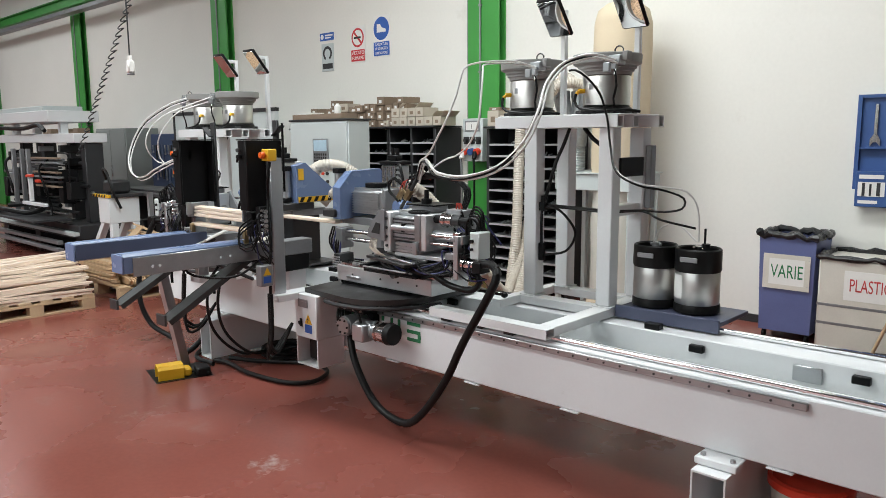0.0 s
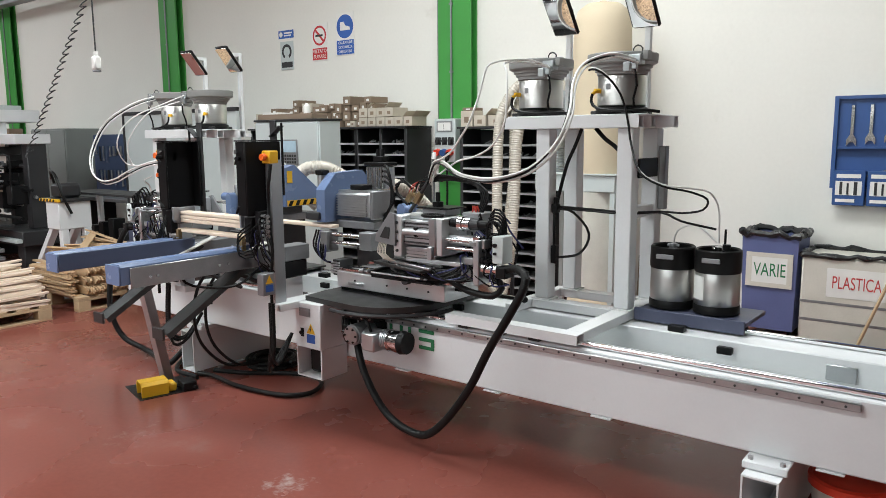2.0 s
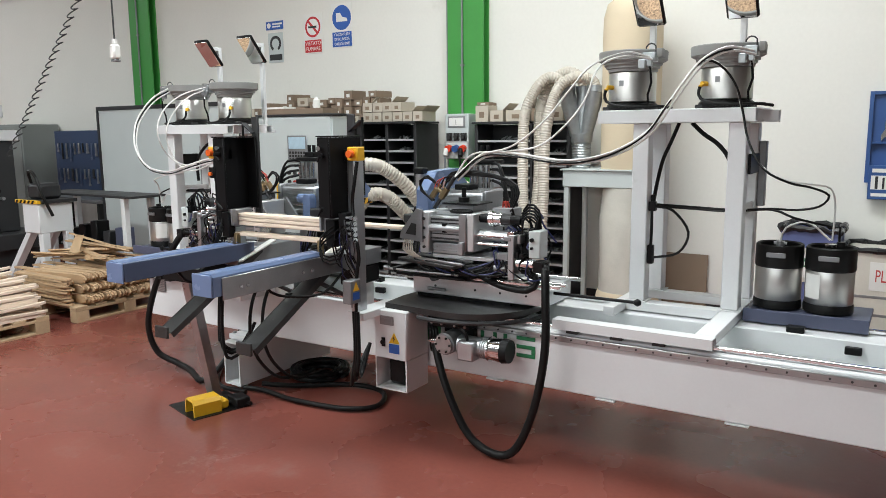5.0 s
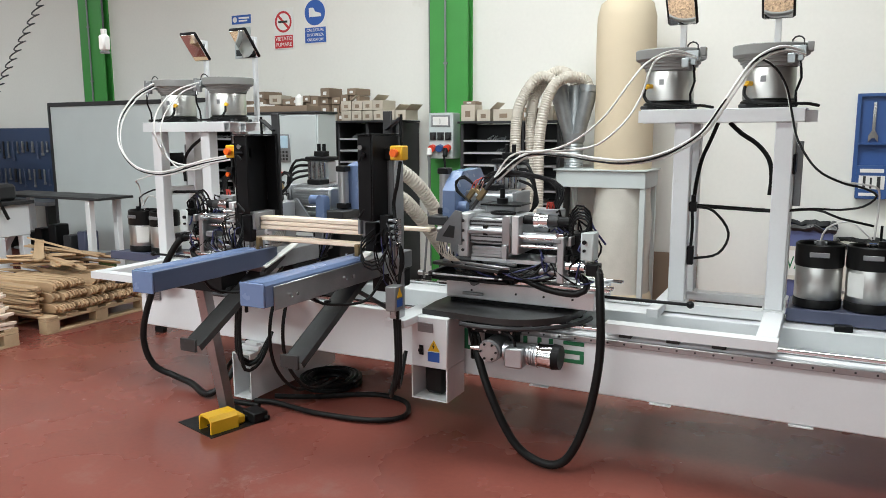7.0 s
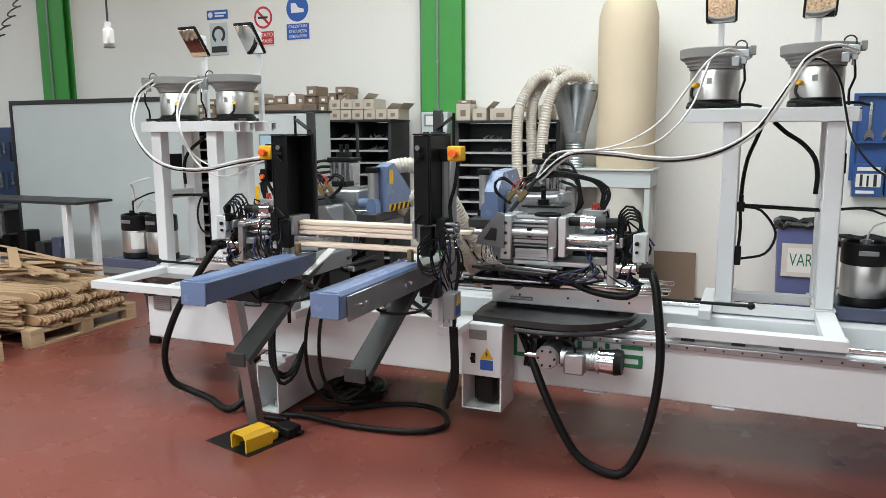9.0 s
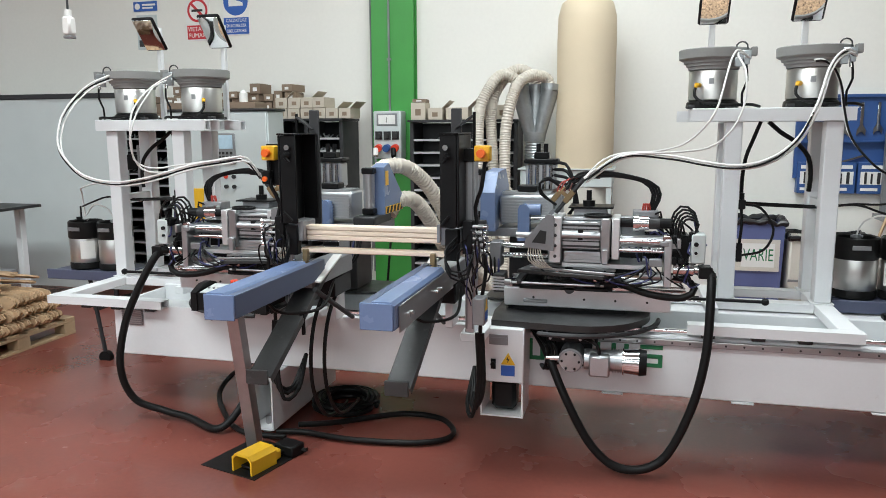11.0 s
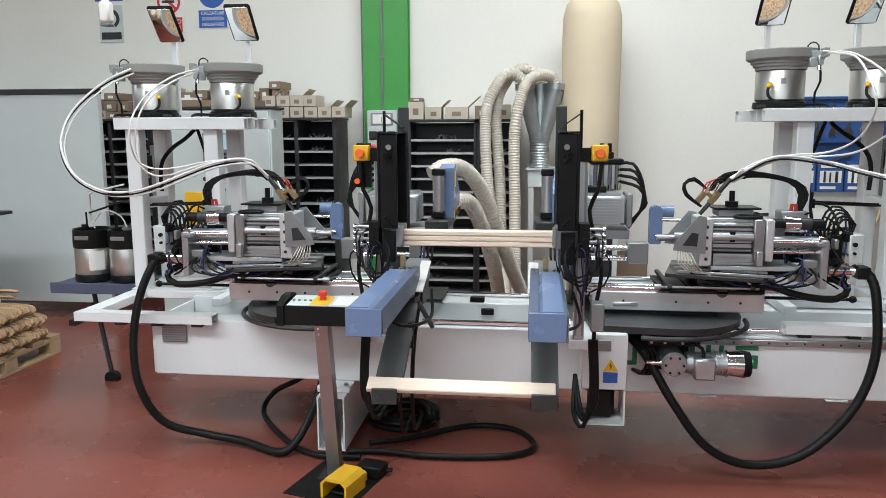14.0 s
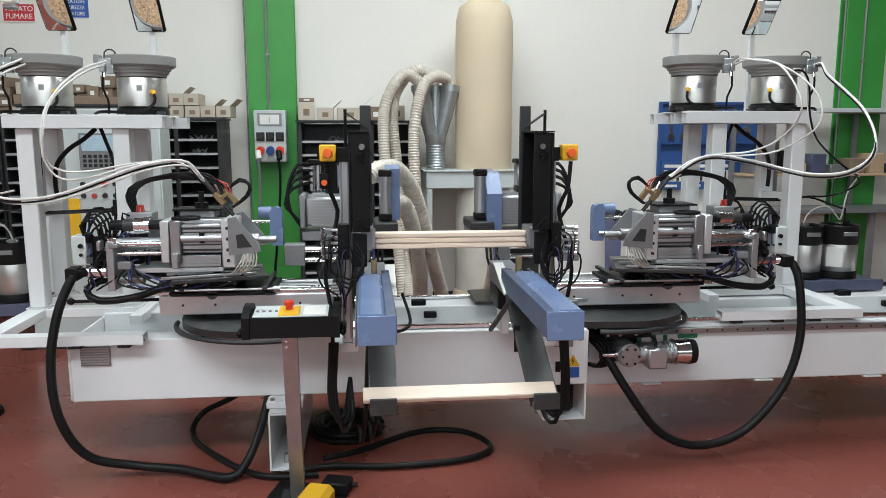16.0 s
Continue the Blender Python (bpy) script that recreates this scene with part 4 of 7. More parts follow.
    for k in range(5):
        P("wire_arch", Build().tube([(-2.555 + 0.006 * k, 2.90 - 0.02 * k, 1.08), (-2.565 + 0.012 * k, 2.89 - 0.02 * k, 1.19), (-2.525 + 0.010 * k, 2.88 - 0.016 * k, 1.262 - 0.013 * k), (-2.462 + 0.004 * k, 2.87 - 0.014 * k, 1.235 - 0.012 * k), (-2.445 - 0.006 * k, 2.86 - 0.012 * k, 1.13)], 0.0055, 8), "black")
    rnd = random.Random(5)
    for k in range(10):
        x, z = rnd.uniform(-2.7, -2.46), rnd.uniform(0.97, 1.15)
        P("loose_wire", Build().tube([(x, 2.84, z), (x + rnd.uniform(-.06, .06), 2.79, z - rnd.uniform(0, .07)), (x + rnd.uniform(-.07, .07), 2.80, z - 0.08), (x + 0.05, 2.86, max(0.9, z - 0.13))], 0.0042, 6), ("black", "navy", "rubber", "black", "navy")[k % 5])
    for k in range(12):
        x = rnd.uniform(-2.62, -2.43)
        z = rnd.uniform(0.95, 1.16)
        w, h = rnd.uniform(0.015, 0.04), rnd.uniform(0.015, 0.045)
        P("fitting", Build().box(x - w / 2, x + w / 2, 2.80 + rnd.uniform(-0.02, 0.03), 2.86, z - h / 2, z + h / 2, 0.003), ("black", "steel", "black", "mid", "chrome", "black")[k % 6])
    for k in range(7):
        x = -3.16 + 0.05 * k
        P("under_line", Build().tube([(x, 2.80, 0.955), (x + 0.05, 2.765, 0.925), (x + 0.14, 2.77, 0.90), (x + 0.26, 2.79, 0.93), (-2.66, 2.82, 0.96 + 0.01 * k)], 0.0045, 6), ("black", "rubber", "navy")[k % 3])
    for k in range(14):
        x, z = rnd.uniform(-2.78, -2.46), rnd.uniform(1.0, 1.2)
        P("rear_wire", Build().tube([(x, 2.93, z), (x + rnd.uniform(-.05, .05), 2.88, z + rnd.uniform(0, .06)), (x + rnd.uniform(0, .10), 2.90, z - 0.03), (x + rnd.uniform(0.02, .08), 2.94, max(0.94, z - 0.12))], 0.005, 6), ("black", "rubber", "navy")[k % 3])
    for k in range(9):
        x, z = rnd.uniform(-3.12, -2.72), rnd.uniform(0.905, 0.95)
        P("slide_fitting", Build().box(x, x + rnd.uniform(0.02, 0.05), 2.772, 2.80, z, z + rnd.uniform(0.01, 0.022), 0.002), ("black", "dark", "chrome", "black")[k % 4])
    for k in range(4):
        P("bolt", Build().cyl((-3.095, 2.80, 1.02 + 0.05 * k), (-3.095, 2.792, 1.02 + 0.05 * k), 0.008, seg=8), "dark")
    P("trailing_hose", Build().tube([(-2.80, 2.84, 0.895), (-2.65, 2.82, 0.85), (-2.50, 2.82, 0.84), (-2.45, 2.83, 0.885), (-2.50, 2.85, 0.925), (-2.6, 2.88, 0.93)], 0.017, 10), "rubber")
    P("sensor_tube", Build().cyl((-2.70, 2.86, 0.93), (-2.58, 2.86, 0.93), 0.022).cyl((-2.58, 2.86, 0.93), (-2.53, 2.86, 0.93), 0.013), "steel")
    return t


def saw(flip):
    side(flip)
    t = thing("saw_unit", (-3.6, 3.2, 0.68), "trimming saw unit with blue hood and ribbed motor", "saw unit", "saw units")
    P = lambda n, b, m, l="": part(n, b, m, t, l)
    P("foot_plate", Build().box(-3.80, -3.36, 3.24, 3.56, 0.685, 0.70, 0.003), "iron")
    P("pedestal", Build().box(-3.66, -3.45, 3.25, 3.5, 0.701, 1.06, 0.006), "dark")
    P("cross_slide", Build().box(-3.84, -3.38, 3.12, 3.42, 1.061, 1.11, 0.005), "mid")
    if flip:
        hp, hx = [(3.14, 1.16), (3.14, 1.42), (3.22, 1.44), (3.47, 1.24), (3.47, 1.16)], -3.876
    else:
        hp, hx = [(3.02, 1.10), (3.02, 1.30), (3.12, 1.40), (3.36, 1.41), (3.46, 1.31), (3.46, 1.10)], -3.775
    h = P("hood", Build().prism(hp, 0, hx, hx + 0.075), "blue", "blue enamelled saw hood")
    if flip:
        part("hazard_band", Build().box(hx - 0.003, hx - 0.0005, 3.15, 3.46, 1.163, 1.202), "yellow", h)
        b = Build()
        for i in range(5):
            y = 3.155 + i * 0.062
            b.prism([(y, 1.165), (y + 0.03, 1.165), (y + 0.05, 1.20), (y + 0.02, 1.20)], 0, hx - 0.0055, hx - 0.0035)
        part("hazard_stripes", b, "black", h, "black stripes on yellow")
        part("yellow_label", Build().box(hx - 0.003, hx - 0.0005, 3.155, 3.20, 1.32, 1.40), "yellow", h)
    b = Build().box(-3.692, -3.40, 3.11, 3.29, 1.135, 1.285, 0.012)
    mo = P("motor", b, "alu", "ribbed aluminium motor")
    for i in range(9):
        part("fin", Build().box(-3.68, -3.43, 3.098, 3.1095, 1.14 + i * 0.0155, 1.147 + i * 0.0155), "alu", mo)
        part("fin", Build().box(-3.68, -3.43, 3.12 + i * 0.018, 3.127 + i * 0.018, 1.2855, 1.297), "alu", mo)
    P("motor_end", Build().box(-3.40, -3.372, 3.10, 3.30, 1.125, 1.297, 0.006), "mid")
    P("terminal_box", Build().box(-3.60, -3.50, 3.14, 3.24, 1.298, 1.33, 0.005), "black")
    # upright cylinder with two elbow fittings on top
    P("lift_cylinder", Build().box(-3.575, -3.415, 3.26, 3.36, 1.30, 1.44, 0.008), "alu")
    for x in (-3.55, -3.515, -3.475, -3.44):
        P("lift_rod", Build().cyl((x, 3.255, 1.305), (x, 3.255, 1.435), 0.012, seg=10), "chrome")
    P("lift_cap", Build().box(-3.585, -3.405, 3.25, 3.37, 1.441, 1.465, 0.005).box(-3.535, -3.455, 3.28, 3.34, 1.4655, 1.50, 0.004), "black")
    P("elbows", Build().cyl((-3.515, 3.31, 1.50), (-3.515, 3.31, 1.545), 0.012).cyl((-3.475, 3.31, 1.50), (-3.475, 3.31, 1.545), 0.012), "black")
    P("front_cylinder", Build().cyl((-3.80, 3.10, 1.20), (-3.80, 3.10, 1.385), 0.031), "alu")
    P("cylinder_cap", Build().box(-3.833, -3.767, 3.067, 3.133, 1.3855, 1.42, 0.006), "black")
    P("cylinder_cap", Build().box(-3.833, -3.767, 3.067, 3.133, 1.165, 1.1995, 0.006), "black")
    P("spindle_arm", Build().box(-3.86, -3.74, 3.0, 3.30, 1.111, 1.16, 0.006), "dark")
    P("clamp_rod", Build().cyl((-3.74, 3.03, 1.03), (-3.32, 3.03, 1.03), 0.014), "chrome")
    P("clamp_rod", Build().cyl((-3.74, 3.03, 0.98), (-3.32, 3.03, 0.98), 0.014), "chrome")
    P("clamp_block", Build().box(-3.40, -3.30, 3.0, 3.08, 0.955, 1.06, 0.004), "mid")
    P("clamp_block", Build().box(-3.72, -3.66, 2.99, 3.09, 0.92, 1.05, 0.004), "mid")
    P("blue_motor", Build().cyl((-3.40, 3.14, 0.75), (-3.24, 3.14, 0.75), 0.035).box(-3.30, -3.19, 3.10, 3.18, 0.71, 0.79, 0.006), "blue")
    for k in range(4):
        P("cable_loop", Build().tube([(-3.43, 3.27, 1.44 - 0.03 * k), (-3.36 + 0.01 * k, 3.22, 1.44 - 0.04 * k), (-3.31 + 0.006 * k, 3.2, 1.33 - 0.03 * k), (-3.32, 3.2, 1.20), (-3.38, 3.2, 1.14 - 0.01 * k)], 0.0085, 8), "black")
    for k in range(6):
        P("link_chain", Build().tube([(-3.78 + 0.02 * k, 3.02, 1.05), (-3.77 + 0.02 * k, 2.98, 0.95 - 0.01 * k), (-3.68, 3.0, 0.86), (-3.58, 3.1, 0.84)], 0.006, 6), ("black", "rubber", "navy")[k % 3])
    if flip:
        P("white_box", Build().box(-3.52, -3.44, 3.38, 3.46, 1.2, 1.44, 0.004), "white")
    return t


def plank(name, label, group=""):
    """A beech slat, built along x about its middle."""
    side(False)
    ob = thing(name, (0, 0, 0), label, "wooden plank", group)
    part("board", Build().box(-0.352, 0.352, -0.032, 0.032, -0.0105, 0.0105, 0.004), "wood", ob)
    return ob


def slack(shape, weights, sag=None):
    """A hose's shapes at two places of the head, its points sliding along by weight."""
    return {d: [(x + d * w, y, z + min(d, 0) * g) for (x, y, z), w, g in zip(shape, weights, sag or [0] * len(shape))] for d in (-0.5, 0.0, 0.2)}


def flexible(name, label, category, group, shapes, r, n, material, rows):
    """A hose of short rigid links. shapes: its points by the head's slide; rows: (seconds, slide)."""
    at = sorted(shapes)

    def links(d):
        lo = max([k for k in at[:-1] if k <= d] or [at[0]])
        hi = at[at.index(lo) + 1]
        f = (d - lo) / (hi - lo)
        pts = [place(Vector(p).lerp(Vector(q), f)) for p, q in zip(shapes[lo], shapes[hi])]
        P = smooth_path(pts, 0.008)
        run = [0.0]
        for a, b in zip(P, P[1:]):
            run.append(run[-1] + (b - a).length)
        out, k = [], 0
        for i in range(n + 1):
            s = run[-1] * i / n
            while k < len(run) - 2 and run[k + 1] < s:
                k += 1
            f = (s - run[k]) / max(1e-9, run[k + 1] - run[k])
            out.append(P[k].lerp(P[k + 1], f))
        return out
    keyed = [(t, links(d)) for t, d in rows]
    length = max((p[i + 1] - p[i]).length for _, p in keyed for i in range(n))
    base = keyed[0][1][0].copy()
    t0 = new(name)
    t0.empty_display_size, t0.location = 0.1, base
    tagged(t0, label, category, group)
    was = FLIP, SHIFT
    side(False)
    h = length / 2
    me = Build().sweep([Vector((0, 0, -h - 0.5 * r)), Vector((0, 0, -h)), Vector((0, 0, h)), Vector((0, 0, h + 0.5 * r))], [r * 0.97, r, r, r * 0.97], 12).mesh("link", material)
    side(was[0], *was[1])
    q = Vector((0, 0, 1)).rotation_difference(keyed[0][1][1] - keyed[0][1][0])
    prev = (keyed[0][1][1] - keyed[0][1][0]).normalized()
    for i in range(n):
        ob = new("link", me)
        ob.parent = t0
        path = []
        for k, (t, P) in enumerate(keyed):
            d = (P[i + 1] - P[i]).normalized()
            q = prev.rotation_difference(d) @ q
            prev = d
            path.append((t, Matrix.Translation((P[i] + P[i + 1]) / 2 - base) @ q.to_matrix().to_4x4()))
            if k == 0:
                q0, d0 = q.copy(), d.copy()
        q, prev = q0, d0
        LINKS.append((ob, path))
    return t0


LINKS = []
HEAD_R_ROWS = [(0, .07), (2.5, .07), (3.0, .07), (3.5, .03), (4.0, -.155), (4.5, -.28), (5.2, -.37), (6.5, -.39), (7, -.355), (7.5, -.25), (8, -.338), (8.5, -.37), (9, -.40), (9.2, -.413), (10, -.41), (10.8, -.29), (11.3, -.166), (11.5, -.114), (12, -.005), (12.5, 0), (16, 0)]
HEAD_L_ROWS = [(0, -0.135), (1, -0.155), (3, -0.155), (3.5, -0.210), (4, -0.355), (4.2, -0.390), (5.2, -0.465), (6.3, -0.495), (6.5, -0.495), (7, -0.445), (7.5, -0.415), (8, -0.560), (8.5, -0.585), (9, -0.595), (9.2, -0.580), (10, -0.535), (10.8, -0.385), (11.3, -0.276), (11.5, -0.238), (12, -0.127), (12.5, -0.045), (16, -0.045)]


def feeder(flip):
    """White stand on the bed with two bowl feeders, mirrors and tubes."""
    side(flip, *((0.03, -0.03, -0.03) if flip else (0, 0, 0)))
    t = thing("feeder_stand", (-2.28, 3.5, 0.66), "white enamelled square tube feeder stand", "stand", "feeder stands")
    P = lambda n, b, m, l="": part(n, b, m, t, l)
    for x, y in ((-2.49, 3.44), (-2.015, 3.44), (-2.49, 3.76), (-2.015, 3.76)):
        p = P("post", Build().box(x - 0.042, x + 0.042, y - 0.042, y + 0.042, 0.722, 1.655, 0.005), "white")
        part("foot_plate", Build().box(x - 0.055, x + 0.055, y - 0.055, y + 0.055, 0.716, 0.7215), "white", p)
    for y in (3.36, 3.52, 3.70):
        P("top_tube", Build().tubebox(-2.71 if y < 3.6 else -2.76, -1.93 if y < 3.6 else -1.88, y, y + 0.06, 1.657, 1.717, 0, 0.005), "white")
    P("top_sheet", Build().box(-2.70, -1.92, 3.37, 3.78, 1.7175, 1.724, 0.002), "white")
    P("cross_tube", Build().box(-2.045, -1.985, 3.483, 3.717, 1.19, 1.25, 0.004), "white")
    P("base_front", Build().tubebox(-2.714, -1.96, 2.81, 2.885, 0.668, 0.715, 0, 0.005), "white")
    P("base_side", Build().box(-2.055, -1.965, 2.8855, 3.86, 0.668, 0.715, 0.003), "white")
    P("base_rear", Build().box(-2.54, -2.0555, 3.38, 3.47, 0.668, 0.715, 0.003), "white")
    P("base_rear", Build().box(-2.54, -2.0555, 3.72, 3.80, 0.668, 0.715, 0.003), "white")
    P("base_left", Build().box(-2.60, -2.5405, 3.2, 3.80, 0.668, 0.715, 0.003), "white")
    for x in (-2.62, -2.4, -2.2):
        P("clamp", Build().box(x - 0.03, x + 0.03, 2.83, 2.87, 0.6475, 0.6675, 0.003), "dark")
    # cables and air gear on the posts
    P("post_cable", Build().tube([(-2.34, 3.56, 1.656), (-2.375, 3.55, 1.56), (-2.408, 3.53, 1.47), (-2.425, 3.50, 1.36), (-2.43, 3.45, 1.24)], 0.010), "rubber")
    P("valve", Build().box(-2.447, -2.41, 3.42, 3.46, 1.20, 1.25, 0.004).cyl((-2.428, 3.44, 1.25), (-2.428, 3.44, 1.285), 0.012), "black")
    P("loop_cable", Build().tube([(-2.42, 3.44, 1.225), (-2.33, 3.46, 1.205), (-2.255, 3.50, 1.09), (-2.30, 3.48, 0.98), (-2.43, 3.44, 0.95)], 0.007), "rubber")
    P("plug", Build().box(-2.447, -2.415, 3.42, 3.45, 0.92, 1.02, 0.004).tube([(-2.43, 3.43, 1.20), (-2.425, 3.42, 1.12), (-2.43, 3.43, 1.02)], 0.008), "black")
    P("rear_cable", Build().tube([(-2.29, 3.63, 1.656), (-2.23, 3.62, 1.60), (-2.15, 3.61, 1.545), (-2.09, 3.60, 1.47), (-2.072, 3.60, 1.38), (-2.076, 3.60, 1.285)], 0.012), "rubber")
    P("side_plate", Build().box(-1.972, -1.958, 3.46, 3.70, 1.40, 1.50, 0.003), "black")
    P("side_rail", Build().box(-1.972, -1.935, 3.74, 3.79, 1.22, 1.56, 0.003), "mid")
    P("cross_hose", Build().tube([(-2.43, 3.45, 1.225), (-2.25, 3.50, 1.215), (-2.05, 3.50, 1.21), (-1.86, 3.52, 1.225), (-1.75, 3.5, 1.19), (-1.60, 3.58, 1.15)], 0.006).tube([(-2.43, 3.46, 1.235), (-2.2, 3.51, 1.222), (-2.06, 3.50, 1.218)], 0.005), "rubber")
    # kegs on a side tray
    side(flip, *((0.03, -0.03, -0.03) if flip else (0, 0, 0)))
    tr = thing("keg_tray", (-1.70, 3.6, 0.66), "dark blue grey steel tray bolted beside the stand", "tray", "keg trays")
    part("plate", Build().box(-1.955, -1.40, 3.45, 3.80, 0.700, 0.722, 0.003).box(-1.955, -1.40, 3.43, 3.449, 0.67, 0.735, 0.003), "traygrey", tr)
    part("brace", Build().box(-1.96, -1.7, 3.6, 3.66, 0.662, 0.699, 0.003), "traygrey", tr)
    if flip:
        part("leg", Build().cyl((-1.5, 3.7, 0.70), (-1.6, 3.7, 0.06), 0.015, seg=10), "dark", tr)
        part("castor", Build().cyl((-1.6, 3.68, 0.05), (-1.6, 3.72, 0.05), 0.047), "black", tr)
    for i, x in enumerate((-1.824, -1.591)):
        k = thing("pressure_keg", (x, 3.607, 0.725), "brushed steel glue keg with black rubber ends", "keg", "pressure kegs")
        part("barrel", Build().lathe(x, 3.607, [(0.104, 0.755), (0.110, 0.765), (0.110, 0.94), (0.104, 0.952)]), "brushed", k)
        part("lower_ring", Build().lathe(x, 3.607, [(0.106, 0.724), (0.114, 0.73), (0.114, 0.765), (0.111, 0.772)]), "rubber", k)
        part("upper_ring", Build().lathe(x, 3.607, [(0.111, 0.935), (0.115, 0.945), (0.113, 1.045), (0.106, 1.052), (0.098, 1.045), (0.096, 1.0), (0.0, 1.0)]), "rubber", k)
        part("valve_head", Build().cyl((x, 3.607, 1.0), (x, 3.607, 1.06), 0.02).cyl((x - 0.03, 3.607, 1.05), (x + 0.03, 3.607, 1.05), 0.008, seg=8), "chrome" if i else "mid", k)
        part("grip_slot", Build().box(x - 0.045, x + 0.045, 3.488, 3.4955, 0.99, 1.015, 0.003), "mid", k)
        if i:
            part("gauge", Build().cyl((x + 0.04, 3.60, 1.055), (x + 0.04, 3.60, 1.075), 0.02).cyl((x + 0.03, 3.607, 1.07), (x + 0.03, 3.607, 1.15), 0.006, seg=8), "black", k)
            part("label", Build().add([(x + 0.1115 * math.cos(radians(a)), 3.607 + 0.1115 * math.sin(radians(a)), z) for z in (0.80, 0.92) for a in (205, 217, 229, 241, 253)],
                                      [(i2, i2 + 1, i2 + 6, i2 + 5) for i2 in range(4)]), "paper", k)
    part("keg_line", Build().tube([(-1.824, 3.607, 1.06), (-1.80, 3.59, 1.13), (-1.70, 3.58, 1.165), (-1.60, 3.6, 1.08)], 0.005), "whitetube", tr)
    if flip:
        part("keg_tubing", Build().tube([(-1.60, 3.6, 1.08), (-1.63, 3.55, 1.24), (-1.72, 3.45, 1.29), (-1.95, 3.39, 1.34)], 0.005), "whitetube", tr)
    else:
        run = [(-2.16, 3.27, 1.945), (-2.12, 3.265, 1.945), (-2.068, 3.29, 1.907), (-2.021, 3.338, 1.825), (-1.994, 3.365, 1.711), (-1.957, 3.34, 1.574), (-1.869, 3.253, 1.446), (-1.76, 3.272, 1.384)]
        part("keg_tubing", Build().tube(run + [(-1.66, 3.36, 1.365), (-1.60, 3.46, 1.34), (-1.585, 3.56, 1.25), (-1.591, 3.6, 1.08)], 0.0045), "whitetube", tr)
        part("keg_air_line", Build().tube([(x + 0.006, y - 0.008, z - 0.008) for x, y, z in run] + [(-1.67, 3.36, 1.35), (-1.604, 3.439, 1.31), (-1.65, 3.52, 1.25), (-1.75, 3.53, 1.228), (-1.86, 3.52, 1.23), (-1.965, 3.47, 1.225)], 0.0055), "rubber", tr, "black air line looping back to the stand")
    # bowl feeders
    side(flip, 0, 0, -0.031 if flip else 0)
    for x in (-2.592, -2.107):
        y = 3.547
        f = thing("bowl_feeder", (x, y, 1.725), "vibratory bowl feeder on a brushed steel drum", "bowl feeder", "bowl feeders")
        part("base", Build().lathe(x, y, [(0.128, 1.7255), (0.135, 1.732), (0.132, 1.757), (0.12, 1.766)]), "rubber", f)
        for a in (35, 125, 215, 305):
            part("rubber_foot", Build().box(x + 0.135 * math.cos(radians(a)) - 0.02, x + 0.135 * math.cos(radians(a)) + 0.02, y + 0.135 * math.sin(radians(a)) - 0.02, y + 0.135 * math.sin(radians(a)) + 0.02, 1.7255, 1.745, 0.004), "dark", f)
        part("drum", Build().lathe(x, y, [(0.118, 1.767), (0.124, 1.771), (0.124, 1.916), (0.120, 1.922)]), "brushed", f)
        part("type_plate", Build().add([(x + 0.1255 * math.cos(radians(a)), y + 0.1255 * math.sin(radians(a)), z) for z in (1.85, 1.88) for a in (255, 261, 267)], [(0, 1, 4, 3), (1, 2, 5, 4)]), "mid", f)
        part("bowl", Build().lathe(x, y, [(0.10, 1.9225), (0.128, 1.926), (0.130, 1.942), (0.140, 1.944), (0.141, 1.957), (0.152, 1.960), (0.153, 1.972), (0.166, 1.976), (0.178, 1.984), (0.180, 2.027), (0.177, 2.031), (0.170, 2.031), (0.166, 1.99), (0.12, 1.975), (0.0, 1.97)], 44), "bowlgrey", f)
        part("dowels", Build().lathe(x, y, [(0.164, 1.991), (0.10, 2.003), (0.03, 2.010), (0.0, 2.011)], 24), "dowel", f, "heap of small beech dowels")
        part("yellow_plug", Build().cyl((x - 0.075, y - 0.10, 1.845), (x - 0.092, y - 0.128, 1.845), 0.012).cyl((x - 0.088, y - 0.122, 1.845), (x - 0.098, y - 0.140, 1.83), 0.009), "yellow", f)
        part("plug_cable", Build().tube([(x - 0.098, y - 0.140, 1.83), (x - 0.10, y - 0.148, 1.79), (x - 0.06, y - 0.16, 1.755), (x + 0.05, y - 0.165, 1.740), (x + 0.17, y - 0.13, 1.742), (x + 0.23, y - 0.06, 1.733)], 0.008), "rubber", f)
        o = part("outlet", Build().box(x + 0.10, x + 0.165, y - 0.16, y - 0.10, 1.965, 2.012, 0.003), "galv", f)
        part("clamp", Build().box(x + 0.085, x + 0.12, y - 0.185, y - 0.161, 1.93, 1.975, 0.003).box(x + 0.128, x + 0.155, y - 0.18, y - 0.161, 1.94, 1.985, 0.003), "galv", o)
        part("end_block", Build().box(x + 0.166, x + 0.195, y - 0.14, y - 0.09, 1.985, 2.03, 0.003), "bowlgrey", o)
        part("screw", Build().cyl((x + 0.14, y - 0.16, 1.955), (x + 0.14, y - 0.16, 1.915), 0.010, seg=8), "chrome", o)
        part("outlet_lead", Build().tube([(x + 0.14, y - 0.165, 1.945), (x + 0.15, y - 0.16, 1.86), (x + 0.13, y - 0.15, 1.80), (x + 0.135, y - 0.14, 1.73)], 0.006), "black", f)
        part("wire_bow", Build().tube([(x + 0.10, y - 0.09, 2.00), (x + 0.10, y - 0.095, 2.045), (x + 0.125, y - 0.10, 2.06), (x + 0.15, y - 0.10, 2.045), (x + 0.15, y - 0.11, 2.0)], 0.004, 6), "dark", f)
        # mirror on its post
        m = thing("inspection_mirror", (x, 3.86, 1.72), "black framed inspection mirror tilted over the bowl", "mirror", "inspection mirrors")
        px = x + 0.008
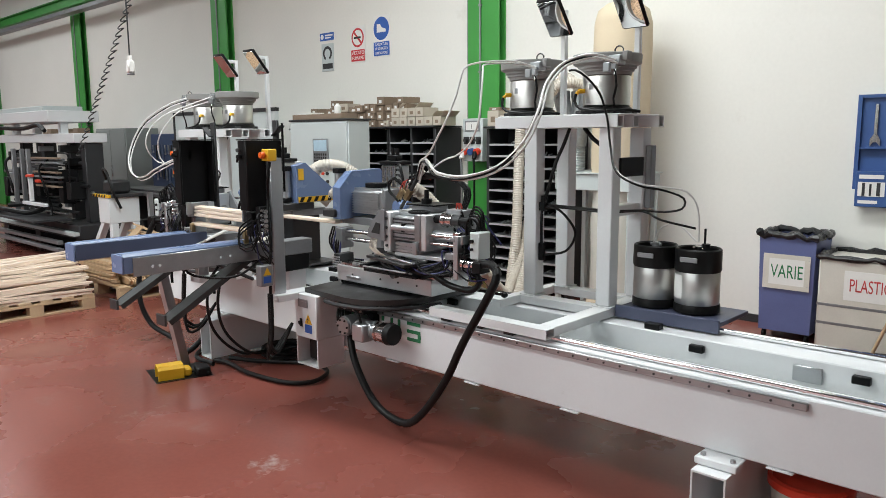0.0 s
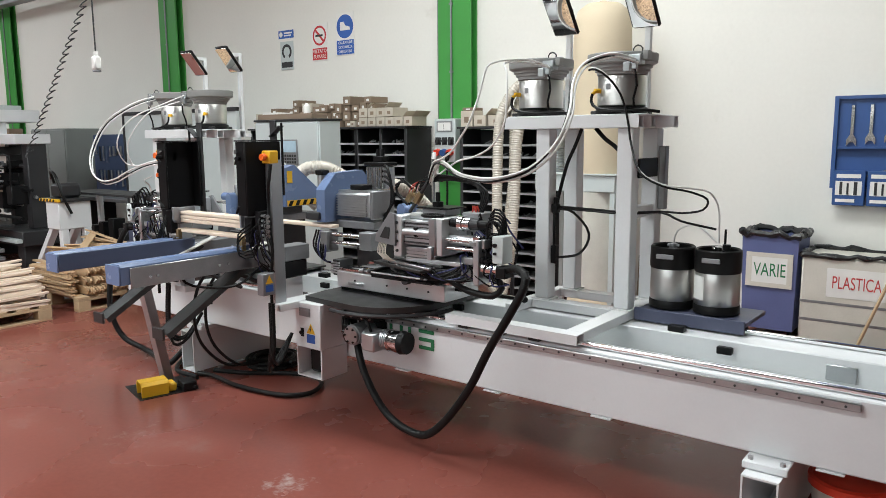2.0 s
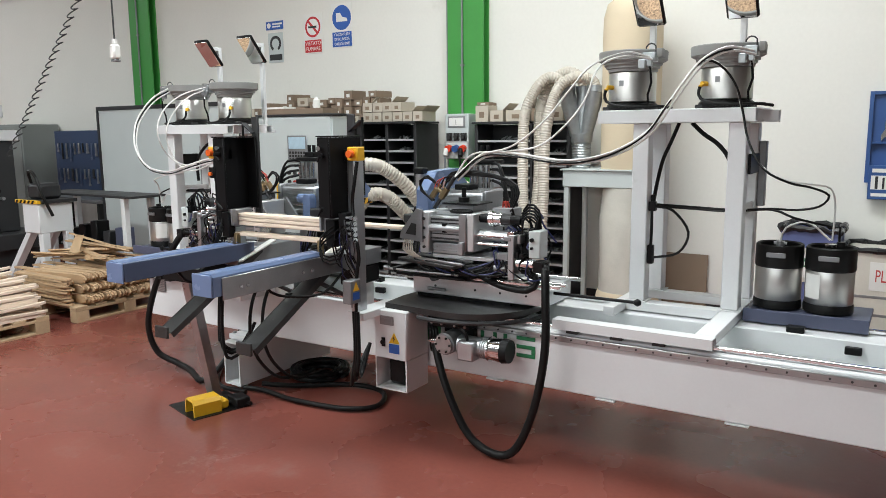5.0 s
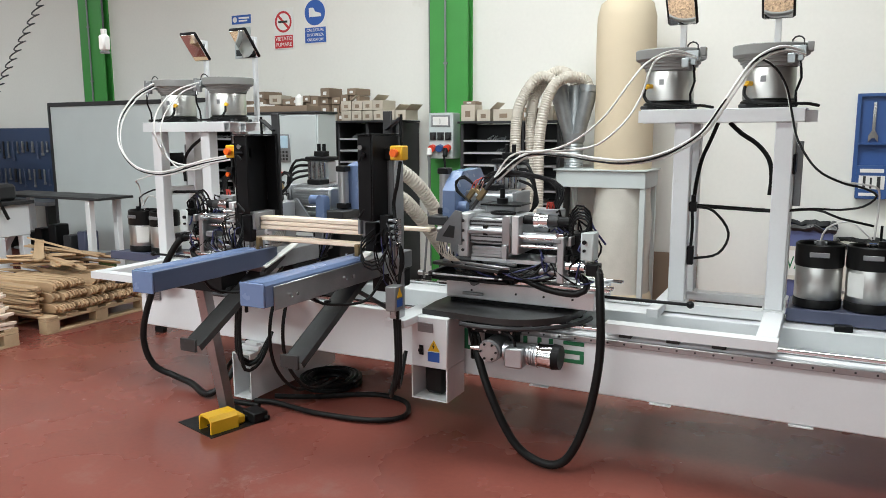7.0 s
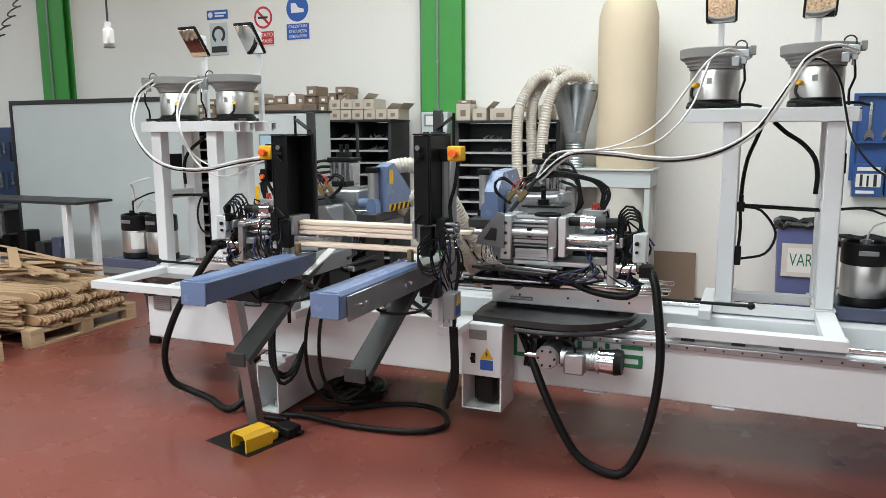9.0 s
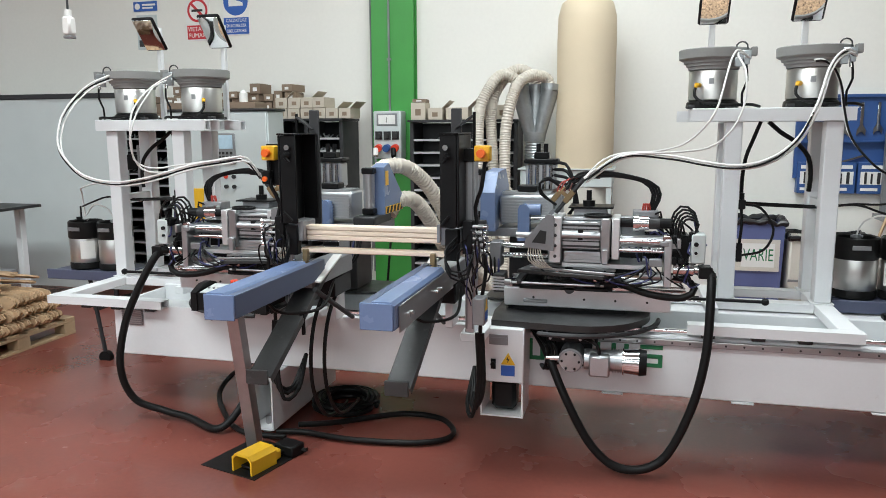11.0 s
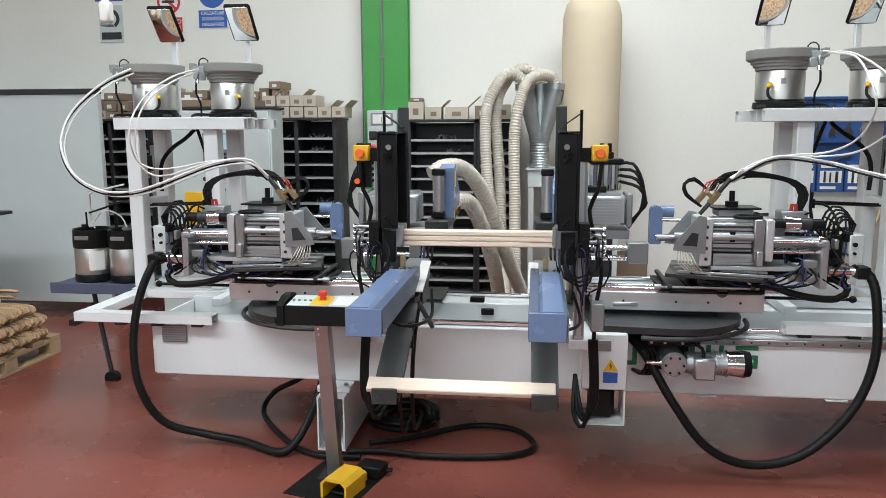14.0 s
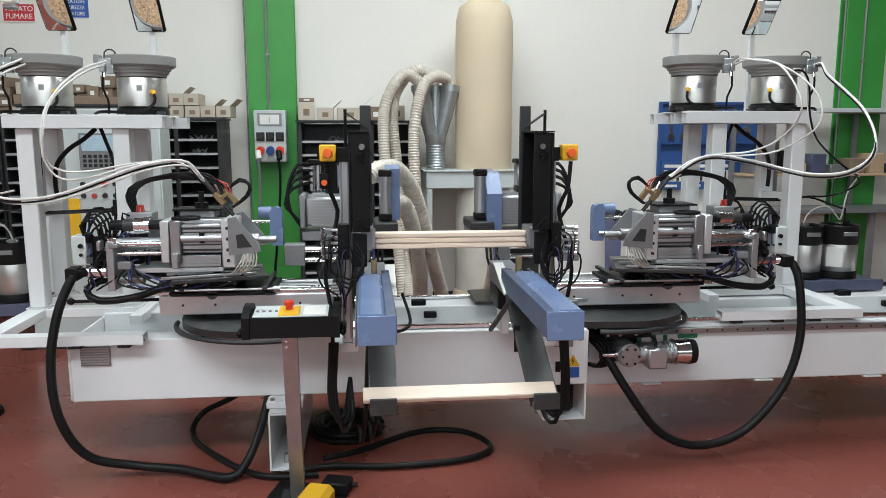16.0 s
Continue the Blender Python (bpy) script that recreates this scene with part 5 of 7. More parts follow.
        part("post", Build().box(px - 0.016, px + 0.016, 3.84, 3.872, 1.6905, 2.35, 0.003).box(px - 0.016, px + 0.016, 3.745, 3.84, 2.32, 2.35, 0.003), "white", m)
        xf = Matrix.Translation((px, 3.745, 2.29)) @ pose(0, 0, 0, 39, 0, 0)
        part("frame", Build(xf).box(-0.082, 0.082, -0.004, 0.022, -0.125, 0.125, 0.012), "black", m)
        part("glass", Build(xf).box(-0.070, 0.070, -0.008, -0.0045, -0.112, 0.112, 0.002), "mirror", m)
        part("ball_joint", Build(xf).cyl((0, 0.022, 0), (0, 0.05, 0), 0.018), "black", m)
    P("mirror_bracket", Build().box(-2.68, -2.02, 3.761, 3.875, 1.660, 1.690, 0.003), "white")
    # white dowel tubes from the bowls down to the head
    side(flip, *((0.03, -0.03, -0.03) if flip else (0, 0, 0)))
    drop = lambda shape, dx, dy, dz: {d: [(x + dx, y + dy, z + dz) for x, y, z in q] for d, q in shape.items()}
    if flip:
        side(False)
        # each tube at three places of the head: drawn far in, half way, and at rest
        outer_drawn = [(-6.199, 3.37, 1.974), (-6.292, 3.32, 1.903), (-6.300, 3.25, 1.798), (-6.267, 3.18, 1.695), (-6.179, 3.12, 1.574), (-6.026, 3.06, 1.467), (-5.843, 3.02, 1.402), (-5.637, 2.98, 1.387), (-5.499, 2.93, 1.397), (-5.348, 2.86, 1.415), (-5.162, 2.85, 1.453), (-4.933, 2.80, 1.483), (-4.804, 2.82, 1.500), (-4.729, 2.92, 1.385)]
        outer_mid = [(-6.195, 3.370, 1.966), (-6.240, 3.206, 1.910), (-6.292, 3.027, 1.795), (-6.362, 2.962, 1.683), (-6.399, 2.905, 1.531), (-6.326, 2.849, 1.432), (-6.208, 2.812, 1.339), (-5.988, 2.774, 1.302), (-5.721, 2.727, 1.332), (-5.513, 2.701, 1.384), (-5.368, 2.731, 1.435), (-5.172, 2.722, 1.465), (-5.083, 2.781, 1.469), (-5.114, 2.920, 1.385)]
        outer_rest = [(-6.191, 3.37, 1.966), (-6.310, 3.32, 1.897), (-6.419, 3.25, 1.787), (-6.463, 3.18, 1.687), (-6.465, 3.12, 1.574), (-6.409, 3.06, 1.454), (-6.317, 3.02, 1.368), (-6.182, 2.98, 1.307), (-6.040, 2.93, 1.300), (-5.890, 2.86, 1.332), (-5.723, 2.85, 1.394), (-5.543, 2.80, 1.463), (-5.367, 2.82, 1.477), (-5.279, 2.92, 1.385)]
        inner_drawn = [(-5.754, 3.35, 1.965), (-5.655, 3.10, 1.923), (-5.556, 2.90, 1.846), (-5.519, 2.80, 1.754), (-5.482, 2.75, 1.656), (-5.463, 2.77, 1.559), (-5.471, 2.85, 1.477), (-5.409, 2.88, 1.432), (-5.353, 2.92, 1.412), (-5.264, 2.95, 1.421), (-5.130, 2.92, 1.442), (-4.992, 2.88, 1.468), (-4.831, 2.86, 1.493), (-4.729, 2.92, 1.385)]
        inner_mid = [(-5.726, 3.350, 1.958), (-5.703, 3.119, 1.870), (-5.697, 2.935, 1.799), (-5.730, 2.834, 1.713), (-5.737, 2.783, 1.611), (-5.771, 2.804, 1.526), (-5.858, 2.885, 1.456), (-5.825, 2.915, 1.421), (-5.771, 2.955, 1.421), (-5.706, 2.978, 1.432), (-5.553, 2.941, 1.446), (-5.391, 2.894, 1.456), (-5.203, 2.867, 1.466), (-5.114, 2.920, 1.385)]
        inner_rest = [(-5.797, 3.35, 1.961), (-5.838, 3.10, 1.917), (-5.875, 2.90, 1.828), (-5.916, 2.80, 1.721), (-5.927, 2.75, 1.619), (-5.922, 2.77, 1.531), (-5.907, 2.85, 1.462), (-5.845, 2.88, 1.430), (-5.786, 2.92, 1.424), (-5.703, 2.95, 1.434), (-5.593, 2.92, 1.459), (-5.482, 2.88, 1.475), (-5.381, 2.86, 1.476), (-5.279, 2.92, 1.385)]
        second_drawn = [(-5.759, 3.34, 1.949), (-5.730, 3.20, 1.902), (-5.667, 3.05, 1.818), (-5.650, 2.97, 1.732), (-5.616, 2.92, 1.649), (-5.604, 2.93, 1.557), (-5.559, 2.95, 1.455), (-5.485, 2.98, 1.380), (-5.358, 2.95, 1.365), (-5.220, 2.92, 1.387), (-5.115, 2.90, 1.425), (-4.992, 2.88, 1.462), (-4.831, 2.86, 1.490), (-4.729, 2.92, 1.385)]
        second_mid = [(-5.782, 3.340, 1.910), (-5.787, 3.200, 1.866), (-5.738, 3.050, 1.818), (-5.775, 2.970, 1.725), (-5.809, 2.920, 1.629), (-5.867, 2.930, 1.552), (-5.891, 2.950, 1.474), (-5.892, 2.980, 1.424), (-5.763, 2.950, 1.417), (-5.619, 2.920, 1.430), (-5.493, 2.900, 1.442), (-5.371, 2.880, 1.452), (-5.193, 2.860, 1.462), (-5.114, 2.920, 1.385)]
        second_rest = [(-5.794, 3.34, 1.948), (-5.836, 3.20, 1.909), (-5.919, 3.05, 1.822), (-5.974, 2.97, 1.727), (-5.980, 2.92, 1.604), (-5.977, 2.93, 1.497), (-5.945, 2.95, 1.419), (-5.882, 2.98, 1.374), (-5.787, 2.95, 1.380), (-5.691, 2.92, 1.413), (-5.585, 2.90, 1.452), (-5.482, 2.88, 1.471), (-5.382, 2.86, 1.471), (-5.279, 2.92, 1.385)]
        outer, inner, second = ({-0.55: a, -0.165: b, 0.0: c} for a, b, c in ((outer_drawn, outer_mid, outer_rest), (inner_drawn, inner_mid, inner_rest), (second_drawn, second_mid, second_rest)))
        for shape, r, n in ((outer, 0.0062, 60), (drop(outer, 0.012, 0.01, -0.022), 0.0048, 60), (inner, 0.0048, 52), (second, 0.0048, 52)):
            flexible("dowel_tube", "thin white plastic dowel tube looping from bowl", "tube", "dowel tubes", shape, r, n, "whitetube", HEAD_L_ROWS)
        flexible("air_line", "thin black air line tied along white tubes", "cable", "air lines", drop(outer, -0.012, 0.012, -0.016), 0.0042, 60, "rubber", HEAD_L_ROWS)
        return
    # each tube at three places of the head: drawn far over the table, at rest, and pushed back
    near_drawn = [(-2.45, 3.37, 1.985), (-2.52, 3.22, 2.0), (-2.594, 2.95, 1.922), (-2.664, 2.847, 1.806), (-2.745, 2.76, 1.677), (-2.85, 2.72, 1.59), (-2.97, 2.74, 1.542), (-3.13, 2.83, 1.52), (-3.24, 2.90, 1.515), (-3.307, 2.923, 1.48), (-3.365, 2.92, 1.385)]
    near_rest = [(-2.45, 3.37, 1.985), (-2.50, 3.2, 1.99), (-2.52, 3.0, 1.963), (-2.493, 2.806, 1.918), (-2.475, 2.65, 1.76), (-2.458, 2.70, 1.655), (-2.46, 2.87, 1.557), (-2.53, 3.0, 1.505), (-2.68, 3.02, 1.492), (-2.84, 2.98, 1.462), (-2.975, 2.92, 1.385)]
    near_back = [(-2.45, 3.37, 1.985), (-2.45, 3.15, 2.0), (-2.429, 2.81, 1.956), (-2.435, 2.75, 1.88), (-2.438, 2.724, 1.811), (-2.451, 2.66, 1.683), (-2.50, 2.66, 1.615), (-2.57, 2.69, 1.555), (-2.72, 2.80, 1.51), (-2.85, 2.89, 1.48), (-2.905, 2.92, 1.385)]
    wide_drawn = [(-2.44, 3.37, 1.975), (-2.52, 3.26, 1.985), (-2.581, 3.12, 1.955), (-2.594, 2.97, 1.892), (-2.618, 2.926, 1.793), (-2.649, 2.863, 1.71), (-2.70, 2.78, 1.629), (-2.79, 2.72, 1.556), (-2.95, 2.75, 1.53), (-3.2, 2.9, 1.505), (-3.36, 2.93, 1.385)]
    wide_rest = [(-2.44, 3.37, 1.975), (-2.46, 3.2, 1.985), (-2.44, 2.98, 1.955), (-2.381, 2.789, 1.855), (-2.34, 2.70, 1.74), (-2.345, 2.70, 1.64), (-2.374, 2.78, 1.575), (-2.43, 2.90, 1.511), (-2.53, 2.98, 1.489), (-2.76, 2.99, 1.475), (-2.97, 2.93, 1.385)]
    wide_back = [(-2.44, 3.37, 1.975), (-2.46, 3.2, 1.99), (-2.44, 2.95, 1.969), (-2.36, 2.83, 1.92), (-2.323, 2.781, 1.868), (-2.294, 2.723, 1.699), (-2.34, 2.74, 1.62), (-2.43, 2.79, 1.56), (-2.60, 2.9, 1.515), (-2.78, 3.0, 1.485), (-2.90, 2.93, 1.385)]
    long_drawn = [(-1.96, 3.37, 1.985), (-2.04, 3.27, 2.0), (-2.115, 3.241, 1.982), (-2.181, 3.22, 1.934), (-2.238, 3.154, 1.833), (-2.288, 3.115, 1.743), (-2.362, 3.09, 1.631), (-2.462, 3.013, 1.553), (-2.574, 2.94, 1.506), (-2.70, 2.87, 1.489), (-2.839, 2.9, 1.494), (-3.0, 2.92, 1.512), (-3.2, 2.92, 1.51), (-3.36, 2.92, 1.385)]
    long_rest = [(-1.96, 3.37, 1.985), (-1.975, 3.30, 1.98), (-1.991, 3.22, 1.918), (-2.023, 3.0, 1.815), (-2.048, 2.82, 1.723), (-2.082, 2.68, 1.618), (-2.109, 2.62, 1.531), (-2.149, 2.63, 1.46), (-2.22, 2.68, 1.413), (-2.299, 2.80, 1.401), (-2.404, 2.90, 1.427), (-2.525, 2.98, 1.463), (-2.76, 2.98, 1.485), (-2.97, 2.92, 1.385)]
    long_back = [(-1.96, 3.37, 1.985), (-2.0, 3.25, 2.005), (-2.061, 3.2, 1.996), (-2.12, 3.13, 1.954), (-2.073, 2.946, 1.857), (-2.0, 2.78, 1.719), (-2.019, 2.69, 1.581), (-2.11, 2.62, 1.477), (-2.24, 2.55, 1.435), (-2.40, 2.57, 1.442), (-2.54, 2.66, 1.46), (-2.675, 2.773, 1.488), (-2.82, 2.88, 1.49), (-2.90, 2.92, 1.385)]
    near, wide, long = ({-0.39: a, 0.0: b, 0.07: c} for a, b, c in ((near_drawn, near_rest, near_back), (wide_drawn, wide_rest, wide_back), (long_drawn, long_rest, long_back)))
    for shape, r, n in ((near, 0.0048, 48), (wide, 0.0048, 48), (long, 0.0062, 60), (drop(long, 0.010, 0.006, -0.016), 0.0055, 60)):
        flexible("dowel_tube", "thin white plastic dowel tube looping from bowl", "tube", "dowel tubes", shape, r, n, "whitetube", HEAD_R_ROWS)
    flexible("air_line", "thin black air line tied along white tubes", "cable", "air lines", drop(long, -0.006, -0.008, -0.013), 0.0046, 60, "rubber", HEAD_R_ROWS)


def hoses():
    side(False)
    pts = [(-2.42, 2.80, 0.975), (-2.385, 2.775, 0.965), (-2.362, 2.735, 0.86), (-2.362, 2.70, 0.60), (-2.45, 2.675, 0.36), (-2.65, 2.655, 0.15), (-2.88, 2.645, 0.09), (-3.08, 2.645, 0.165), (-3.24, 2.66, 0.37), (-3.36, 2.74, 0.57), (-3.44, 2.86, 0.64)]
    hang = {-0.39: [(-2.81, 2.80, 0.975), (-2.775, 2.775, 0.965), (-2.745, 2.735, 0.86), (-2.72, 2.70, 0.57), (-2.76, 2.675, 0.27), (-2.845, 2.655, 0.06), (-2.955, 2.645, 0.03), (-3.10, 2.645, 0.11), (-3.24, 2.66, 0.35), (-3.36, 2.74, 0.57), (-3.44, 2.86, 0.64)],
            -0.114: [(-2.53, 2.80, 0.975), (-2.50, 2.775, 0.965), (-2.53, 2.72, 0.86), (-2.58, 2.68, 0.62), (-2.66, 2.66, 0.38), (-2.80, 2.655, 0.13), (-3.02, 2.645, 0.06), (-3.16, 2.65, 0.17), (-3.28, 2.66, 0.38), (-3.37, 2.74, 0.57), (-3.44, 2.86, 0.64)],
            0.0: pts,
            0.07: [(-2.35, 2.80, 0.985), (-2.22, 2.74, 1.0), (-2.17, 2.69, 0.93), (-2.34, 2.66, 0.62), (-2.46, 2.66, 0.40), (-2.62, 2.655, 0.19), (-2.76, 2.65, 0.10), (-2.98, 2.65, 0.155), (-3.16, 2.66, 0.36), (-3.30, 2.74, 0.57), (-3.44, 2.86, 0.64)]}
    flexible("hanging_hose", "thick black hose hanging in a loop from head", "hose", "hanging hoses", hang, 0.0205, 72, "rubber", HEAD_R_ROWS)
    side(True)
    F = lambda x, y, z: (2 * CX - x, y, z)
    pts = [F(-5.80, 2.80, 0.975), F(-5.84, 2.77, 0.96), F(-5.895, 2.72, 0.80), F(-5.915, 2.68, 0.575), F(-5.875, 2.66, 0.33), F(-5.77, 2.70, 0.14), F(-5.57, 2.76, 0.06), F(-5.36, 2.74, 0.04), F(-5.14, 2.657, 0.028), F(-5.06, 2.70, 0.07), F(-5.0, 2.80, 0.2), F(-4.96, 2.88, 0.36)]
    flexible("hanging_hose", "thick black hose hanging in a loop from head", "hose", "hanging hoses", slack(pts, [1, 1, 0.92, 0.72, 0.5, 0.32, 0.15, 0.05, 0, 0, 0, 0]), 0.0205, 80, "rubber", HEAD_L_ROWS)
    side(False)
    solo("floor_hose", Build().tube([(-4.80, 2.72, 0.02), (-4.656, 2.745, 0.022), (-4.36, 2.715, 0.022), (-4.0, 2.763, 0.022), (-3.868, 2.90, 0.022), (-3.98, 3.10, 0.022), (-4.22, 3.12, 0.022), (-4.52, 2.90, 0.03), (-4.70, 2.78, 0.045)], 0.0155, 12), "rubber", "black cable hose lying in a loop on the floor", "hose")
    solo("rear_hose", Build().tube([(-4.72, 2.66, 0.022), (-4.965, 2.668, 0.022), (-5.176, 2.844, 0.022), (-5.39, 3.13, 0.04), (-5.37, 3.25, 0.12), (-5.17, 3.15, 0.25), (-5.0, 3.1, 0.40)], 0.015, 12), "rubber", "black hose curling up under the machine bed", "hose")
    turns = []
    for i in range(7 * 16):
        a, r = i * math.pi / 8, 0.19 - 0.026 * ((i // 16) % 4)
        turns.append(Vector((-4.60 + r * math.cos(a), 3.22 + r * math.sin(a), 0.016 + 0.027 * (i // 64) + 0.0001 * i)))
    solo("hose_coil", Build().sweep(turns, [0.014] * len(turns), 8), "rubber", "coil of black hose lying under the bed", "hose coil")
    for k, (x, y) in enumerate(((-4.47, 2.45), (-4.42, 2.5))):
        solo("drop_cable", Build().tube([(x, y + 0.25, 0.86), (x - 0.01, y + 0.1, 0.7), (x - 0.02, y + 0.06, 0.5), (x - 0.03, y + 0.12, 0.30), (x - 0.05, y + 0.32, 0.12), (x - 0.06, y + 0.58, 0.085), (x - 0.08, y + 0.66, 0.075)], 0.010), "rubber", "black cable hanging under the infeed arm", "cable")


def console():
    side(False)
    t = thing("operator_console", (-4.80, 2.4, 0), "dark console on a steel post with red stop button", "control console")
    part("post", Build().prism([(2.46, 0.012), (2.52, 0.012), (2.375, 0.785), (2.315, 0.785)], 0, -4.83, -4.77), "steel", t, "plain square steel post")
    for z, y in ((0.735, 2.324), (0.762, 2.319)):
        part("screw", Build().cyl((-4.812, y, z), (-4.812, y - 0.005, z), 0.005, seg=8), "chrome", t)
    part("base_plate", Build().box(-4.87, -4.73, 2.43, 2.55, 0.0045, 0.012), "dark", t)
    part("body", Build().prism([(2.28, 0.786), (2.45, 0.786), (2.45, 0.875), (2.42, 0.884), (2.28, 0.868)], 0, -4.95, -4.625), "black", t)
    for x, s in ((-4.951, -1), (-4.624, 1)):
        c = part("end_cheek", Build().prism([(2.272, 0.784), (2.46, 0.784), (2.47, 0.85), (2.45, 0.892), (2.40, 0.906), (2.34, 0.902), (2.272, 0.872)], 0, min(x, x + s * 0.03), max(x, x + s * 0.03)), "black", t)
        part("lip", Build().box(min(x + s * 0.031, x + s * 0.055), max(x + s * 0.031, x + s * 0.055), 2.29, 2.45, 0.784, 0.815, 0.01), "black", c)
    sl = Matrix.Translation((-4.83, 2.345, 0.8765)) @ pose(0, 0, 0, 6.5, 0, 0)
    part("panel", Build(sl).box(-0.11, 0.19, -0.06, 0.075, 0.0, 0.004, 0.001), "cabgrey", t)
    part("white_label", Build(sl).box(0.09, 0.18, -0.05, 0.06, 0.0045, 0.006), "paper", t)
    part("yellow_ring", Build(sl).box(-0.01, 0.075, -0.055, 0.06, 0.0045, 0.006), "yellow", t)
    part("stop_button", Build(sl).cyl((0.03, 0.02, 0.006), (0.03, 0.02, 0.025), 0.014).cyl((0.03, 0.02, 0.025), (0.03, 0.02, 0.042), 0.021, 0.018), "red", t, "red mushroom stop button")
    for i in range(4):
        part("push_button", Build(sl).cyl((-0.095 + 0.025 * i, 0.0, 0.004), (-0.095 + 0.025 * i, 0.0, 0.010), 0.006, seg=10), "mid", t)
    m = thing("rubber_mat", (-4.75, 2.35, 0), "black rubber mat on the red floor", "mat")
    part("sheet", Build(Matrix.Translation((-4.766, 2.41, 0)) @ pose(0, 0, 0, 0, 0, -15)).box(-0.19, 0.16, -0.17, 0.20, 0.0, 0.004, 0.001), "rubber", m)
    p = thing("foot_pedal", (-4.70, 2.32, 0), "yellow hooded foot pedal on a black mat", "foot pedal")
    xf = Matrix.Translation((-4.715, 2.345, 0.004)) @ pose(0, 0, 0, 0, 0, -17) @ Matrix.Diagonal((1.15, 1.15, 1.12, 1))
    prof = [(-0.06, 0.0), (-0.06, 0.062), (-0.04, 0.082), (0.035, 0.082), (0.055, 0.062), (0.055, 0.0)]
    inn = [(-0.05, 0.0), (-0.05, 0.058), (-0.036, 0.073), (0.031, 0.073), (0.046, 0.058), (0.046, 0.0)]
    vs = [(x, y, z) for y in (-0.085, 0.06) for pr in (prof, inn) for x, z in pr]
    n = 6
    fs = []
    for i in range(n - 1):
        fs += [(i, i + 1, 12 + i + 1, 12 + i), (n + i, n + i + 1, 18 + i + 1, 18 + i), (i, i + 1, n + i + 1, n + i), (12 + i, 12 + i + 1, 18 + i + 1, 18 + i)]
    part("hood", Build(xf).add(vs, fs), "yellow", p)
    part("rear_cover", Build(xf).box(-0.045, 0.04, 0.061, 0.11, 0.0, 0.05, 0.01), "yellow", p)
    part("treadle", Build(xf).box(-0.035, 0.03, -0.06, 0.05, 0.012, 0.022, 0.003), "black", p)
    part("plug_box", Build(xf).box(-0.03, 0.08, 0.13, 0.21, 0.0, 0.05, 0.006), "black", p)
    part("lead", Build(xf).tube([(0.0, 0.11, 0.02), (0.05, 0.18, 0.015), (0.1, 0.2, 0.02)], 0.01), "rubber", p)


